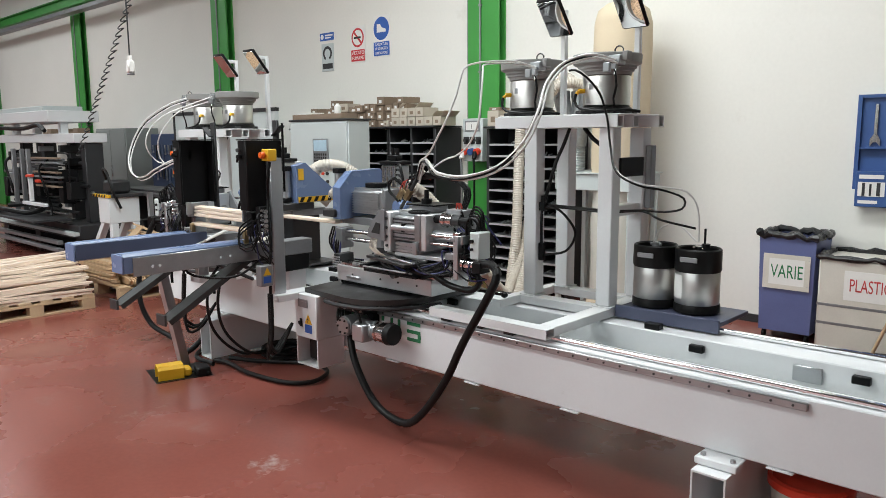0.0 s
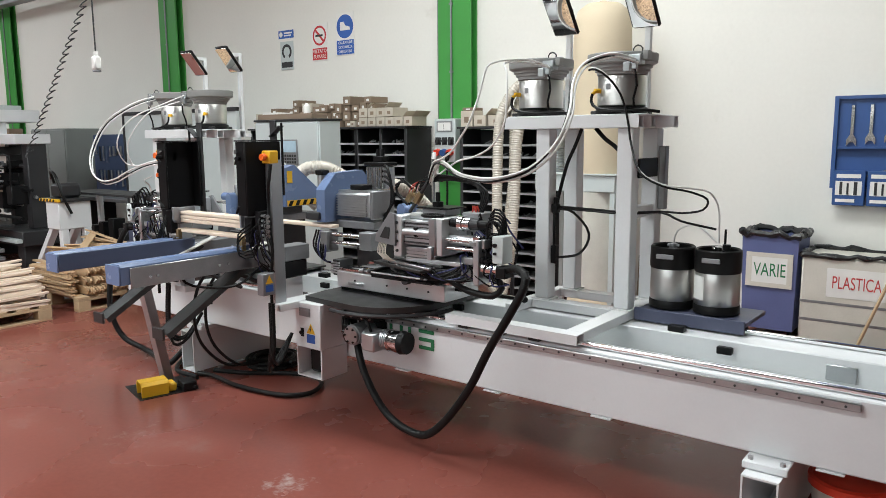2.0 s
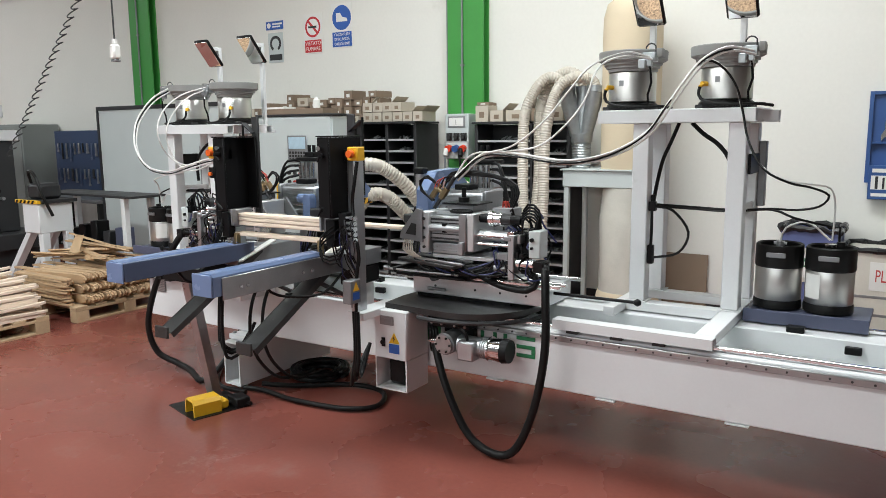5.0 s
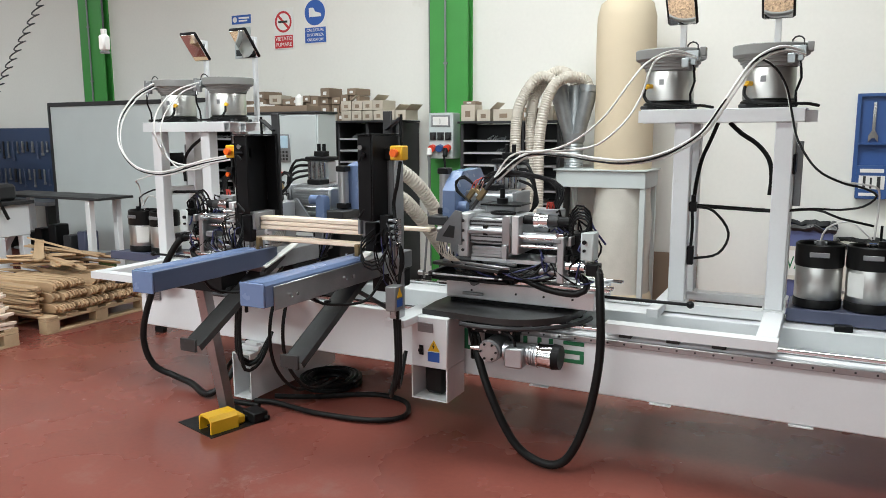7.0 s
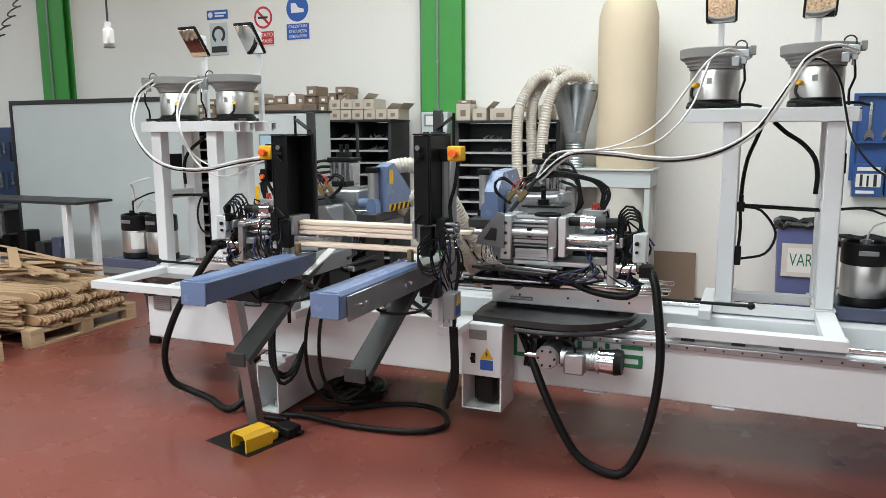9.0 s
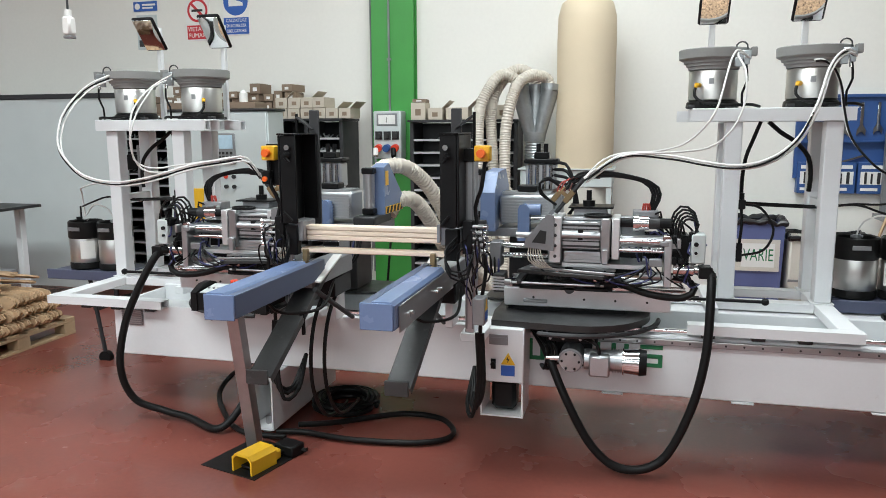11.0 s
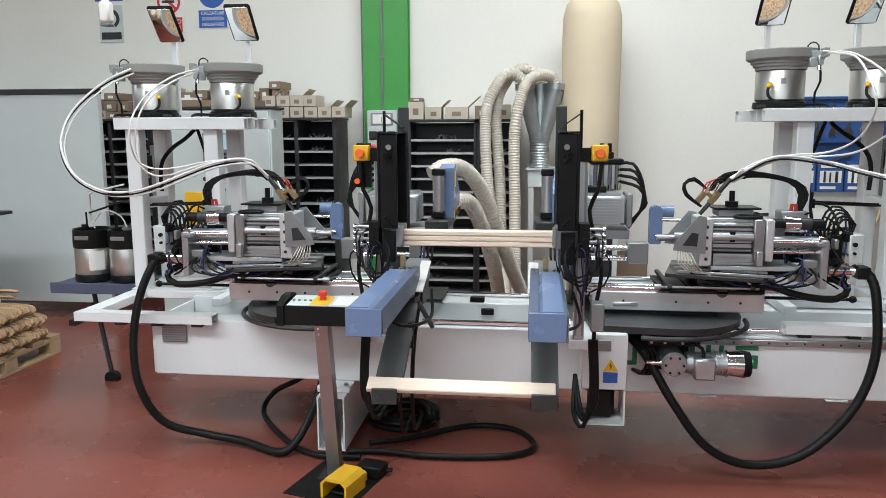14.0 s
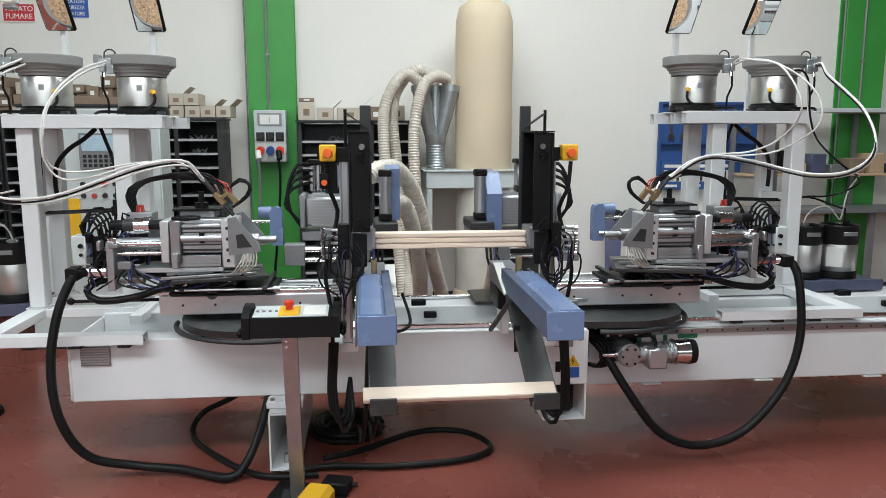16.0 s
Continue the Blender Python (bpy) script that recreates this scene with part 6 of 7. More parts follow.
def dust_collector():
    side(False)
    t = thing("dust_collector", (-3.45, 6.0, 0), "dust collector with cream filter bag and grey frame", "dust collector")
    x, y = -3.425, 6.02
    part("filter_bag", Build().lathe(x, y, [(0.245, 1.29), (0.252, 1.36), (0.25, 1.9), (0.253, 2.4), (0.248, 2.58), (0.22, 2.69), (0.15, 2.745), (0.05, 2.755), (0.03, 2.775), (0.0, 2.778)], 40), "bag", t)
    part("housing", Build().box(-3.96, -3.17, 5.79, 6.30, 1.13, 1.275, 0.006), "cabgrey", t)
    part("lid_edge", Build().box(-3.98, -3.15, 5.77, 6.32, 1.276, 1.29, 0.003), "cabgrey", t)
    for lx in (-3.95, -3.22):
        for ly in (5.80, 6.24):
            part("leg", Build().box(lx, lx + 0.045, ly, ly + 0.045, 0, 1.129, 0.003), "cabgrey", t)
    part("collecting_sack", Build().lathe(-3.42, 6.03, [(0.20, 0.02), (0.26, 0.10), (0.25, 0.5), (0.26, 0.85), (0.24, 1.05), (0.245, 1.128)], 30), "film", t, "clear plastic sack with sawdust")
    part("sawdust", Build().lathe(-3.42, 6.03, [(0.20, 0.005), (0.29, 0.06), (0.275, 0.16), (0.262, 0.2)], 30), "bag", t)
    # inlet cones
    cx = -3.86
    P = [Vector((cx, 5.98, 1.29 + 0.012 * i)) for i in range(20)]
    part("inlet", Build().sweep(P, [0.088 if i % 2 else 0.08 for i in range(20)], 20), "galv", t)
    part("collar", Build().cyl((cx, 5.98, 1.52), (cx, 5.98, 1.60), 0.092, 0.10), "galv", t)
    for k, (dx, dy) in enumerate(((-0.12, -0.06), (0.0, 0.05), (0.12, -0.02))):
        part("inlet_cone", Build().cyl((cx + dx * 0.35, 5.98 + dy * 0.3, 1.58), (cx + dx * 1.1, 5.98 + dy, 1.97), 0.055, 0.078), "galv", t)
        part("inlet_collar", Build().cyl((cx + dx * 1.1, 5.98 + dy, 1.965), (cx + dx * 1.14, 5.98 + dy, 2.02), 0.084), "galv", t)
    # hoses from the cones to the saws
    H = [
        [(-3.99, 5.92, 2.00), (-4.03, 5.90, 2.06), (-4.13, 5.85, 2.10), (-4.23, 5.8, 2.0), (-4.32, 5.75, 1.75), (-4.30, 5.68, 1.2), (-4.22, 5.55, 0.7), (-4.18, 5.4, 0.2)],
        [(-3.86, 6.03, 2.00), (-3.90, 6.0, 2.10), (-4.02, 5.98, 2.15), (-4.15, 5.95, 2.05), (-4.24, 5.9, 1.8), (-4.20, 5.8, 1.2), (-4.17, 5.6, 0.6), (-4.12, 5.3, 0.2)],
        [(-3.73, 5.96, 2.00), (-3.77, 5.93, 2.07), (-3.89, 5.80, 2.08), (-4.0, 5.72, 1.96), (-4.07, 5.66, 1.6), (-4.06, 5.6, 1.0), (-4.05, 5.5, 0.5), (-4.02, 5.3, 0.15)],
        [(-4.46, 3.40, 1.37), (-4.40, 3.45, 1.41), (-4.30, 3.55, 1.395), (-4.20, 3.72, 1.25), (-4.11, 3.92, 0.97), (-4.03, 4.15, 0.70), (-3.96, 4.4, 0.45), (-3.95, 4.75, 0.2), (-4.0, 5.2, 0.08)],
        [(-4.37, 3.40, 1.14), (-4.33, 3.46, 1.21), (-4.26, 3.58, 1.19), (-4.19, 3.8, 0.98), (-4.14, 4.1, 0.68), (-4.12, 4.5, 0.35), (-4.12, 5.1, 0.1)],
        [(-3.80, 3.46, 1.22), (-3.80, 3.60, 1.30), (-3.74, 3.80, 1.22), (-3.66, 4.05, 0.95), (-3.62, 4.4, 0.55), (-3.7, 4.9, 0.2), (-3.85, 5.3, 0.08)],
    ]
    for k, pts in enumerate(H):
        solo("dust_hose", Build().ribbed(pts, 0.051 if k < 3 else 0.048, 0.022, 0.10, 18), "hose", "ribbed translucent beige dust hose", "hose", "dust hoses")


# ---- along the wall ----
def shelving():
    side(False)
    rnd = random.Random(11)
    # x from, x to, cells across, y front, top
    for x0, x1, cols, yf, top in ((-8.35, -7.55, 2, 6.05, 1.74), (-7.53, -6.49, 2, 6.05, 1.74), (-6.47, -5.74, 2, 6.05, 1.74), (-5.06, -4.44, 1, 6.15, 1.72), (-4.42, -4.06, 1, 6.15, 1.72)):
        t = thing("shelf_rack", ((x0 + x1) / 2, 6.25, 0), "dark grey metal shelf rack with narrow compartments", "shelf rack", "shelf racks")
        yb = 6.48
        for i in range(cols + 1):
            x = x0 + (x1 - x0) * i / cols
            part("upright", Build().box(x - 0.018, x + 0.018, yf, yb, 0, top - 0.022, 0.003), "dark", t)
        part("back_sheet", Build().box(x0, x1, yb + 0.001, yb + 0.006, 0.05, top - 0.03), "dark", t)
        n = 14
        for j in range(n):
            z = 0.12 + (top - 0.17) * j / (n - 1) - 0.02
            b = Build()
            for i in range(cols):
                a, c = x0 + (x1 - x0) * i / cols + 0.019, x0 + (x1 - x0) * (i + 1) / cols - 0.019
                b.box(a, c, yf + 0.012, yb, z, z + 0.008)
                if j < n - 1:
                    part("shelf_edge", Build().box(a, c, yf + 0.002, yf + 0.0115, z - 0.01, z + 0.01), "edge", t)
            if j < n - 1:
                part("shelf", b, "mid", t)
        part("top_board", Build().box(x0 - 0.03, x1 + 0.03, yf - 0.04, yb, top - 0.02, top, 0.002), "dark", t)
        for j in range(n - 1):
            z = 0.12 + (top - 0.17) * j / (n - 1) - 0.011
            for i in range(cols):
                if rnd.random() < 0.6:
                    a, c = x0 + (x1 - x0) * i / cols + 0.05, x0 + (x1 - x0) * (i + 1) / cols - 0.05
                    b = Build()
                    xx = rnd.uniform(a, (a + c) / 2)
                    for k in range(rnd.randint(3, 9)):
                        px = xx + rnd.uniform(0, 0.22)
                        py = yf + rnd.uniform(0.03, 0.12)
                        b.cyl((px, py, z + 0.008), (px + rnd.uniform(-0.05, 0.05), py + 0.05, z + 0.02 + rnd.uniform(0, 0.02)), 0.007, seg=6)
                    solo("loose_hardware", b, "galv", "loose zinc plated hardware on a shelf", "hardware", "loose hardware", "stuff")
    # cartons on top
    proto = {}
    def carton(x, y, z, w, d, h, kind, turn, open_=False):
        key = (w, d, h, kind, open_)
        if key not in proto:
            t = thing("carton", (0, 0, 0), ("brown cardboard carton" if kind == "card" else "pale printed carton") + " stacked on the shelf rack", "box", "cartons")
            part("box", Build().box(-w / 2, w / 2, -d / 2, d / 2, 0, h, 0.002), kind, t)
            part("label", Build().box(-w * 0.2, w * 0.18, -d / 2 - 0.0016, -d / 2 - 0.0002, h * 0.25, h * 0.62), "paper" if kind == "card" else "card", t)
            part("flap", Build().box(-w / 2 + 0.002, w / 2 - 0.002, -0.003, 0.003, h + 0.0005, h + 0.003), "cardpale", t)
            if open_:
                part("lid", Build(Matrix.Translation((w / 2, 0, h)) @ pose(0, 0, 0, 0, -42, 0)).box(0, w * 0.7, -d / 2, d / 2, 0, 0.003), kind, t)
            proto[key] = t
            t.matrix_basis = pose(x, y, z, 0, 0, turn)
        else:
            copy_thing(proto[key], pose(x, y, z, 0, 0, turn))
    x = -8.3
    while x < -6.35:
        w = rnd.choice((0.10, 0.12, 0.15))
        h = 0.0
        n = 2 + int(1.9 * rnd.random() + (1.1 if -7.6 < x < -6.35 else 0.0))
        for j in range(n):
            hh = rnd.choice((0.07, 0.085, 0.10))
            carton(x + w / 2, 6.22 + rnd.uniform(-0.03, 0.03), 1.742 + h, w - 0.008, 0.26, hh - 0.002, "card" if rnd.random() < 0.75 else "cardpale", rnd.uniform(-12, 12))
            h += hh + 0.003
        x += w + rnd.uniform(0.004, 0.02)
    x = -6.42
    while x < -5.72:
        for j in range(2 if x < -5.95 else 1):
            carton(x + 0.065, 6.16, 1.742 + j * 0.103, 0.122, 0.24, 0.098, "cardpale", rnd.uniform(-4, 4), j == 1 and rnd.random() < 0.5 or x > -5.95)
        x += 0.133
    for x, w, h, k, o in ((-5.0, 0.14, 0.16, "cardpale", False), (-4.83, 0.14, 0.11, "cardpale", True), (-4.62, 0.21, 0.11, "cardpale", True), (-4.37, 0.15, 0.12, "card", False), (-4.19, 0.13, 0.13, "cardpale", False)):
        carton(x, 6.26, 1.722, w, 0.22, h, k, rnd.uniform(-4, 4), o)
    carton(-5.0, 6.27, 1.886, 0.13, 0.2, 0.03, "card", 6)


def switch_gear():
    side(False, 0.33, -0.355, 0)
    t = thing("control_cabinet", (-6.86, 5.5, 0), "light grey electrical control cabinet with keypad door", "cabinet")
    part("case", Build().box(-7.28, -6.30, 5.37, 5.66, 0.10, 1.79, 0.006), "cabgrey", t)
    part("plinth", Build().box(-7.26, -6.32, 5.39, 5.64, 0, 0.099), "dark", t)
    part("roof", Build().box(-7.295, -6.285, 5.35, 5.675, 1.791, 1.81, 0.004), "dark", t)
    d = part("door", Build().box(-7.27, -6.31, 5.351, 5.369, 0.12, 1.775, 0.004), "cabgrey", t)
    k = part("keypad", Build().box(-6.86, -6.60, 5.338, 5.350, 1.345, 1.605, 0.006), "mid", d, "grey operator keypad")
    part("screen", Build().box(-6.84, -6.62, 5.334, 5.3375, 1.475, 1.59, 0.002), "lcd", d, "pale lit display")
    b = Build()
    for i in range(6):
        for j in range(3):
            b.box(-6.835 + i * 0.037, -6.81 + i * 0.037, 5.334, 5.3375, 1.362 + j * 0.033, 1.385 + j * 0.033, 0.002)
    part("keys", b, "ink", d)
    for i, m in enumerate(("ink", "ink", "red", "ink", "ink", "redwire", "ink", "ink")):
        x, z = -6.85 + 0.075 * (i % 4), 1.24 - 0.085 * (i // 4)
        part("push_button", Build().cyl((x, 5.350, z), (x, 5.33, z), 0.017), m, d)
    part("yellow_pouch", Build().box(-7.030, -6.880, 5.335, 5.350, 0.834, 1.135, 0.003), "yellow", d, "yellow warning plate")
    s = thing("cardboard_strip", (-6.9, 5.5, 1.81), "flat brown carton lying on the cabinet", "box")
    part("sheet", Build().box(-7.26, -6.42, 5.38, 5.6, 1.811, 1.865, 0.003), "card", s)
    part("paper_stack", Build().box(-7.2, -6.95, 5.40, 5.58, 1.8655, 1.885, 0.002), "paper", s)
    solo("spray_can", Build().lathe(-6.56, 5.45, [(0.035, 1.866), (0.035, 1.94), (0.02, 1.955), (0.012, 1.97), (0.0, 1.97)]), "paper", "white tub standing on the cabinet", "tub")
    side(False)
    # socket panel on the green column
    p = thing("socket_panel", (-5.325, 6.3, 1.35), "grey socket panel with meter on the column", "electrical panel")
    y = 6.21
    part("case", Build().box(-5.465, -5.185, y, 6.374, 1.35, 1.81, 0.008), "cabgrey", p)
    part("meter_window", Build().box(-5.43, -5.22, y - 0.006, y - 0.0005, 1.67, 1.785, 0.004), "mid", p)
    part("meter_dial", Build().box(-5.41, -5.24, y - 0.009, y - 0.0065, 1.685, 1.77), "paper", p)
    part("needle", Build().box(-5.33, -5.325, y - 0.011, y - 0.0095, 1.70, 1.75), "ink", p)
    for i in range(3):
        x = -5.41 + 0.085 * i
        part("fuse_knob", Build().cyl((x, y, 1.575), (x, y - 0.03, 1.575), 0.024).box(x - 0.036, x + 0.036, y - 0.006, y - 0.0005, 1.535, 1.615), "ink", p)
        part("socket", Build().cyl((x, y, 1.46), (x, y - 0.05, 1.45), 0.036), ("red", "toolblue", "red")[i], p, "coloured industrial socket")
    for x in (-5.43, -5.25):
        part("plug", Build().cyl((x, y - 0.04, 1.45), (x + 0.01, y - 0.075, 1.38), 0.025), "paper" if x < -5.4 else "black", p)
        part("lead", Build().tube([(x, y - 0.07, 1.38), (x + 0.01, y - 0.07, 1.2), (x - 0.02, y - 0.04, 0.8), (x - 0.1, y, 0.1)], 0.012), "mid" if x < -5.4 else "rubber", p)


def signs():
    side(False)
    y = WALL - 0.002
    up = Matrix.Rotation(radians(90), 4, "X")
    def at(x, z):
        return Matrix.Translation((x, y - 0.008, z)) @ up
    # no smoking
    x0, x1, z0, z1 = -7.64, -7.355, 2.575, 3.03
    t = thing("no_smoking_sign", ((x0 + x1) / 2, y, z0), "white and red no smoking sign on the wall", "sign")
    part("plate", Build().box(x0, x1, y - 0.006, y, z0, z1, 0.001), "paper", t)
    part("red_field", Build().box(x0 + 0.012, x1 - 0.012, y - 0.0072, y - 0.0062, z0 + 0.012, z0 + 0.155), "signred", t)
    cx, cz = (x0 + x1) / 2, z0 + 0.305
    ring = Build()
    for i in range(32):
        a, c = 2 * math.pi * i / 32, 2 * math.pi * (i + 1) / 32
        ring.add([(cx + r * math.cos(q), y - 0.0075, cz + r * math.sin(q)) for q in (a, c) for r in (0.095, 0.12)], [(0, 1, 3, 2)])
    ring.prism([(cx - 0.09, cz + 0.07), (cx - 0.07, cz + 0.09), (cx + 0.09, cz - 0.07), (cx + 0.07, cz - 0.09)], 1, y - 0.0076, y - 0.0066)
    part("ban_ring", ring, "signred", t)
    part("cigarette", Build().box(cx - 0.07, cx + 0.06, y - 0.0085, y - 0.0078, cz - 0.012, cz + 0.012), "ink", t)
    words("lettering", "VIETATO", 0.062, at(cx, z0 + 0.115), "paper", t, 0.98)
    words("lettering", "FUMARE", 0.062, at(cx, z0 + 0.05), "paper", t, 0.98)
    # blue mandatory sign
    x0, x1, z0, z1 = -7.20, -6.90, 2.615, 3.11
    t = thing("safety_shoe_sign", ((x0 + x1) / 2, y, z0), "blue and white safety shoe sign on the wall", "sign")
    part("plate", Build().box(x0, x1, y - 0.006, y, z0, z1, 0.001), "paper", t)
    part("blue_field", Build().box(x0 + 0.006, x1 - 0.006, y - 0.0072, y - 0.0062, z0 + 0.008, z0 + 0.175), "signblue", t)
    cx, cz = (x0 + x1) / 2, z0 + 0.335
    part("blue_disc", Build().cyl((cx, y - 0.0062, cz), (cx, y - 0.0074, cz), 0.14, seg=36), "signblue", t)
    part("shoe", Build().prism([(cx - 0.08, cz - 0.045), (cx + 0.085, cz - 0.045), (cx + 0.08, cz - 0.01), (cx + 0.01, cz + 0.01), (cx - 0.02, cz + 0.055), (cx - 0.08, cz + 0.055)], 1, y - 0.0085, y - 0.0076), "paper", t)
    words("lettering", "CALZATURE", 0.045, at(cx, z0 + 0.145), "paper", t, 0.95)
    words("lettering", "DI SICUREZZA", 0.045, at(cx, z0 + 0.093), "paper", t, 0.78)
    words("lettering", "OBBLIGATORIE", 0.045, at(cx, z0 + 0.04), "paper", t, 0.74)
    # small sign and grey gloves board
    t = thing("small_blue_sign", (-8.1, y, 2.86), "small dark blue sign with unreadable lines", "sign")
    part("plate", Build().box(-8.27, -7.98, y - 0.006, y, 2.90, 3.0, 0.001), "signblue", t)
    part("lines", Build().box(-8.16, -8.0, y - 0.0075, y - 0.0062, 2.955, 2.975).box(-8.16, -8.03, y - 0.0075, y - 0.0062, 2.925, 2.942), "paper", t)
    part("emblem", Build().cyl((-8.22, y - 0.0062, 2.95), (-8.22, y - 0.0076, 2.95), 0.032), "paper", t)
    t = thing("pictogram_board", (-8.1, y, 2.55), "grey pictogram board of an open spanner", "sign")
    part("plate", Build().box(-8.24, -7.99, y - 0.008, y, 2.50, 2.86, 0.002), "cabgrey", t)
    ring = Build()
    for i in range(24):
        a, c = radians(-60 + 300 * i / 24), radians(-60 + 300 * (i + 1) / 24)
        ring.add([(-8.115 + r * math.cos(q), y - 0.0095, 2.73 + r * math.sin(q)) for q in (a, c) for r in (0.06, 0.095)], [(0, 1, 3, 2)])
    ring.box(-8.22, -8.01, y - 0.0095, y - 0.0085, 2.53, 2.60)
    part("drawing", ring, "dark", t)


def bins_and_tools():
    side(False)
    # blue bin on castors
    t = thing("waste_bin", (-1.95, 6.2, 0), "blue plastic waste bin with black sack on castors", "bin")
    x0, x1, y0, y1 = -2.16, -1.735, 6.02, 6.40
    vs = [(x0 + 0.02, y0 + 0.02, 0.07), (x1 - 0.02, y0 + 0.02, 0.07), (x1 - 0.02, y1 - 0.02, 0.07), (x0 + 0.02, y1 - 0.02, 0.07), (x0, y0, 0.84), (x1, y0, 0.84), (x1, y1, 0.84), (x0, y1, 0.84)]
    part("tub", Build().add(vs, [(0, 1, 2, 3), (0, 1, 5, 4), (1, 2, 6, 5), (2, 3, 7, 6), (3, 0, 4, 7)]), "binblue", t)
    rnd = random.Random(2)
    b = Build()
    ring = [(x0, y0), (x1, y0), (x1, y1), (x0, y1)]
    P, R = [], []
    for i in range(48):
        s = i / 12
        a, c = ring[int(s) % 4], ring[(int(s) + 1) % 4]
        f = s - int(s)
        P.append(Vector((a[0] + (c[0] - a[0]) * f, a[1] + (c[1] - a[1]) * f, 0.835 + rnd.uniform(-0.02, 0.02))))
        R.append(rnd.uniform(0.018, 0.034))
    P.append(P[0]), R.append(R[0])
    part("sack", b.sweep(P, R, 8), "sack", t, "black sack folded over the rim")
    for x in (x0 + 0.05, x1 - 0.05):
        for yy in (y0 + 0.06, y1 - 0.06):
            part("castor", Build().cyl((x - 0.01, yy, 0.032), (x + 0.01, yy, 0.032), 0.031).box(x - 0.012, x + 0.012, yy - 0.012, yy + 0.012, 0.05, 0.075), "black", t)
    lab = part("paper_label", Build().box(-2.08, -1.80, y0 - 0.003, y0 - 0.0005, 0.44, 0.66, 0.001), "paper", t)
    bb = Build()
    for (a, c, d, e) in ((-2.12, -1.77, 0.655, 0.69), (-2.12, -1.77, 0.415, 0.45), (-2.12, -2.075, 0.4505, 0.6545), (-1.81, -1.77, 0.4505, 0.6545)):
        bb.box(a, c, y0 - 0.0045, y0 - 0.0032, d, e)
    part("tape", bb, "tape", t, "clear yellowed tape round the label")
    words("lettering", "VARIE", 0.15, Matrix.Translation((-1.94, y0 - 0.0042, 0.55)) @ Matrix.Rotation(radians(90), 4, "X"), "inkgreen", t, 0.62)
    # white wrapped carton bin
    t = thing("plastic_waste_bin", (-1.4, 6.2, 0), "white wrapped carton bin for plastic, black sack", "bin")
    x0, x1, y0, y1 = -1.70, -1.06, 5.98, 6.42
    part("carton", Build().box(x0, x1, y0, y1, 0.0, 0.70, 0.015), "tape", t)
    P, R = [], []
    ring = [(x0, y0), (x1, y0), (x1, y1), (x0, y1)]
    for i in range(48):
        s = i / 12
        a, c = ring[int(s) % 4], ring[(int(s) + 1) % 4]
        f = s - int(s)
        P.append(Vector((a[0] + (c[0] - a[0]) * f, a[1] + (c[1] - a[1]) * f, 0.715 + rnd.uniform(-0.012, 0.012))))
        R.append(rnd.uniform(0.014, 0.026))
    P.append(P[0]), R.append(R[0])
    part("sack", Build().sweep(P, R, 8), "sack", t, "black sack folded over the rim")
    part("paper_label", Build().box(-1.52, -1.12, y0 - 0.003, y0 - 0.0005, 0.40, 0.62, 0.001), "paper", t)
    words("lettering", "PLASTICA", 0.135, Matrix.Translation((-1.32, y0 - 0.0042, 0.51)) @ Matrix.Rotation(radians(90), 4, "X"), "inkred", t, 0.56)
    b = Build()
    for z in (0.34, 0.2):
        b.box(x0 - 0.002, x1 + 0.002, y0 - 0.002, y0 - 0.0004, z, z + 0.02)
    part("band", b, "mid", t)
    s = thing("broom", (-1.2, 5.9, 0), "wooden broom leaning on the bin", "broom")
    part("stick", Build().cyl((-1.28, 5.86, 0.05), (-0.98, 5.97, 0.95), 0.012, seg=10), "pallet", s)
    part("head", Build(Matrix.Translation((-1.30, 5.86, 0.03)) @ pose(0, 0, 0, 0, 0, 20)).box(-0.14, 0.14, -0.035, 0.035, -0.03, 0.03, 0.006), "dark", s)
    solo("cardboard_sheet", Build(Matrix.Translation((-3.02, 6.44, 0)) @ pose(0, 0, 0, -4, 0, 0)).box(-0.20, 0.20, -0.006, 0.006, 0.0, 0.50), "card", "brown cardboard sheet leaning on the wall", "cardboard")
    # tool board
    t = thing("tool_board", (-1.2, 6.45, 1.05), "blue steel tool board hung with spanners", "tool board")
    part("board", Build().box(-1.62, -0.55, 6.47, 6.495, 1.20, 1.90, 0.003), "toolblue", t)
    part("rim", Build().box(-1.63, -1.60, 6.44, 6.469, 1.19, 1.91).box(-0.57, -0.54, 6.44, 6.469, 1.19, 1.91).box(-1.599, -0.571, 6.44, 6.469, 1.885, 1.91).box(-1.599, -0.571, 6.42, 6.469, 1.50, 1.515), "toolblue", t)
    for i in range(7):
        x = -1.50 + i * 0.13
        L = 0.26 - 0.012 * i
        s = thing("spanner", (x, 6.46, 1.55), "bright steel open ended spanner on its hook", "spanner", "spanners")
        b = Build().box(x - 0.013, x + 0.013, 6.452, 6.464, 1.84 - L, 1.84, 0.003)
        b.prism([(x - 0.035, 1.84 - L - 0.06), (x - 0.012, 1.84 - L - 0.03), (x + 0.012, 1.84 - L - 0.03), (x + 0.035, 1.84 - L - 0.06), (x + 0.035, 1.84 - L - 0.01), (x + 0.013, 1.84 - L + 0.03), (x - 0.013, 1.84 - L + 0.03), (x - 0.035, 1.84 - L - 0.01)], 1, 6.45, 6.465)
        part("shank", b, "chrome", s)
    part("hacksaw", Build(Matrix.Translation((-1.25, 6.45, 1.33)) @ pose(0, 0, 0, 0, -18, 0)).box(-0.2, 0.2, -0.006, 0.006, -0.008, 0.008).box(-0.2, -0.18, -0.006, 0.006, -0.008, 0.06), "chrome", t)
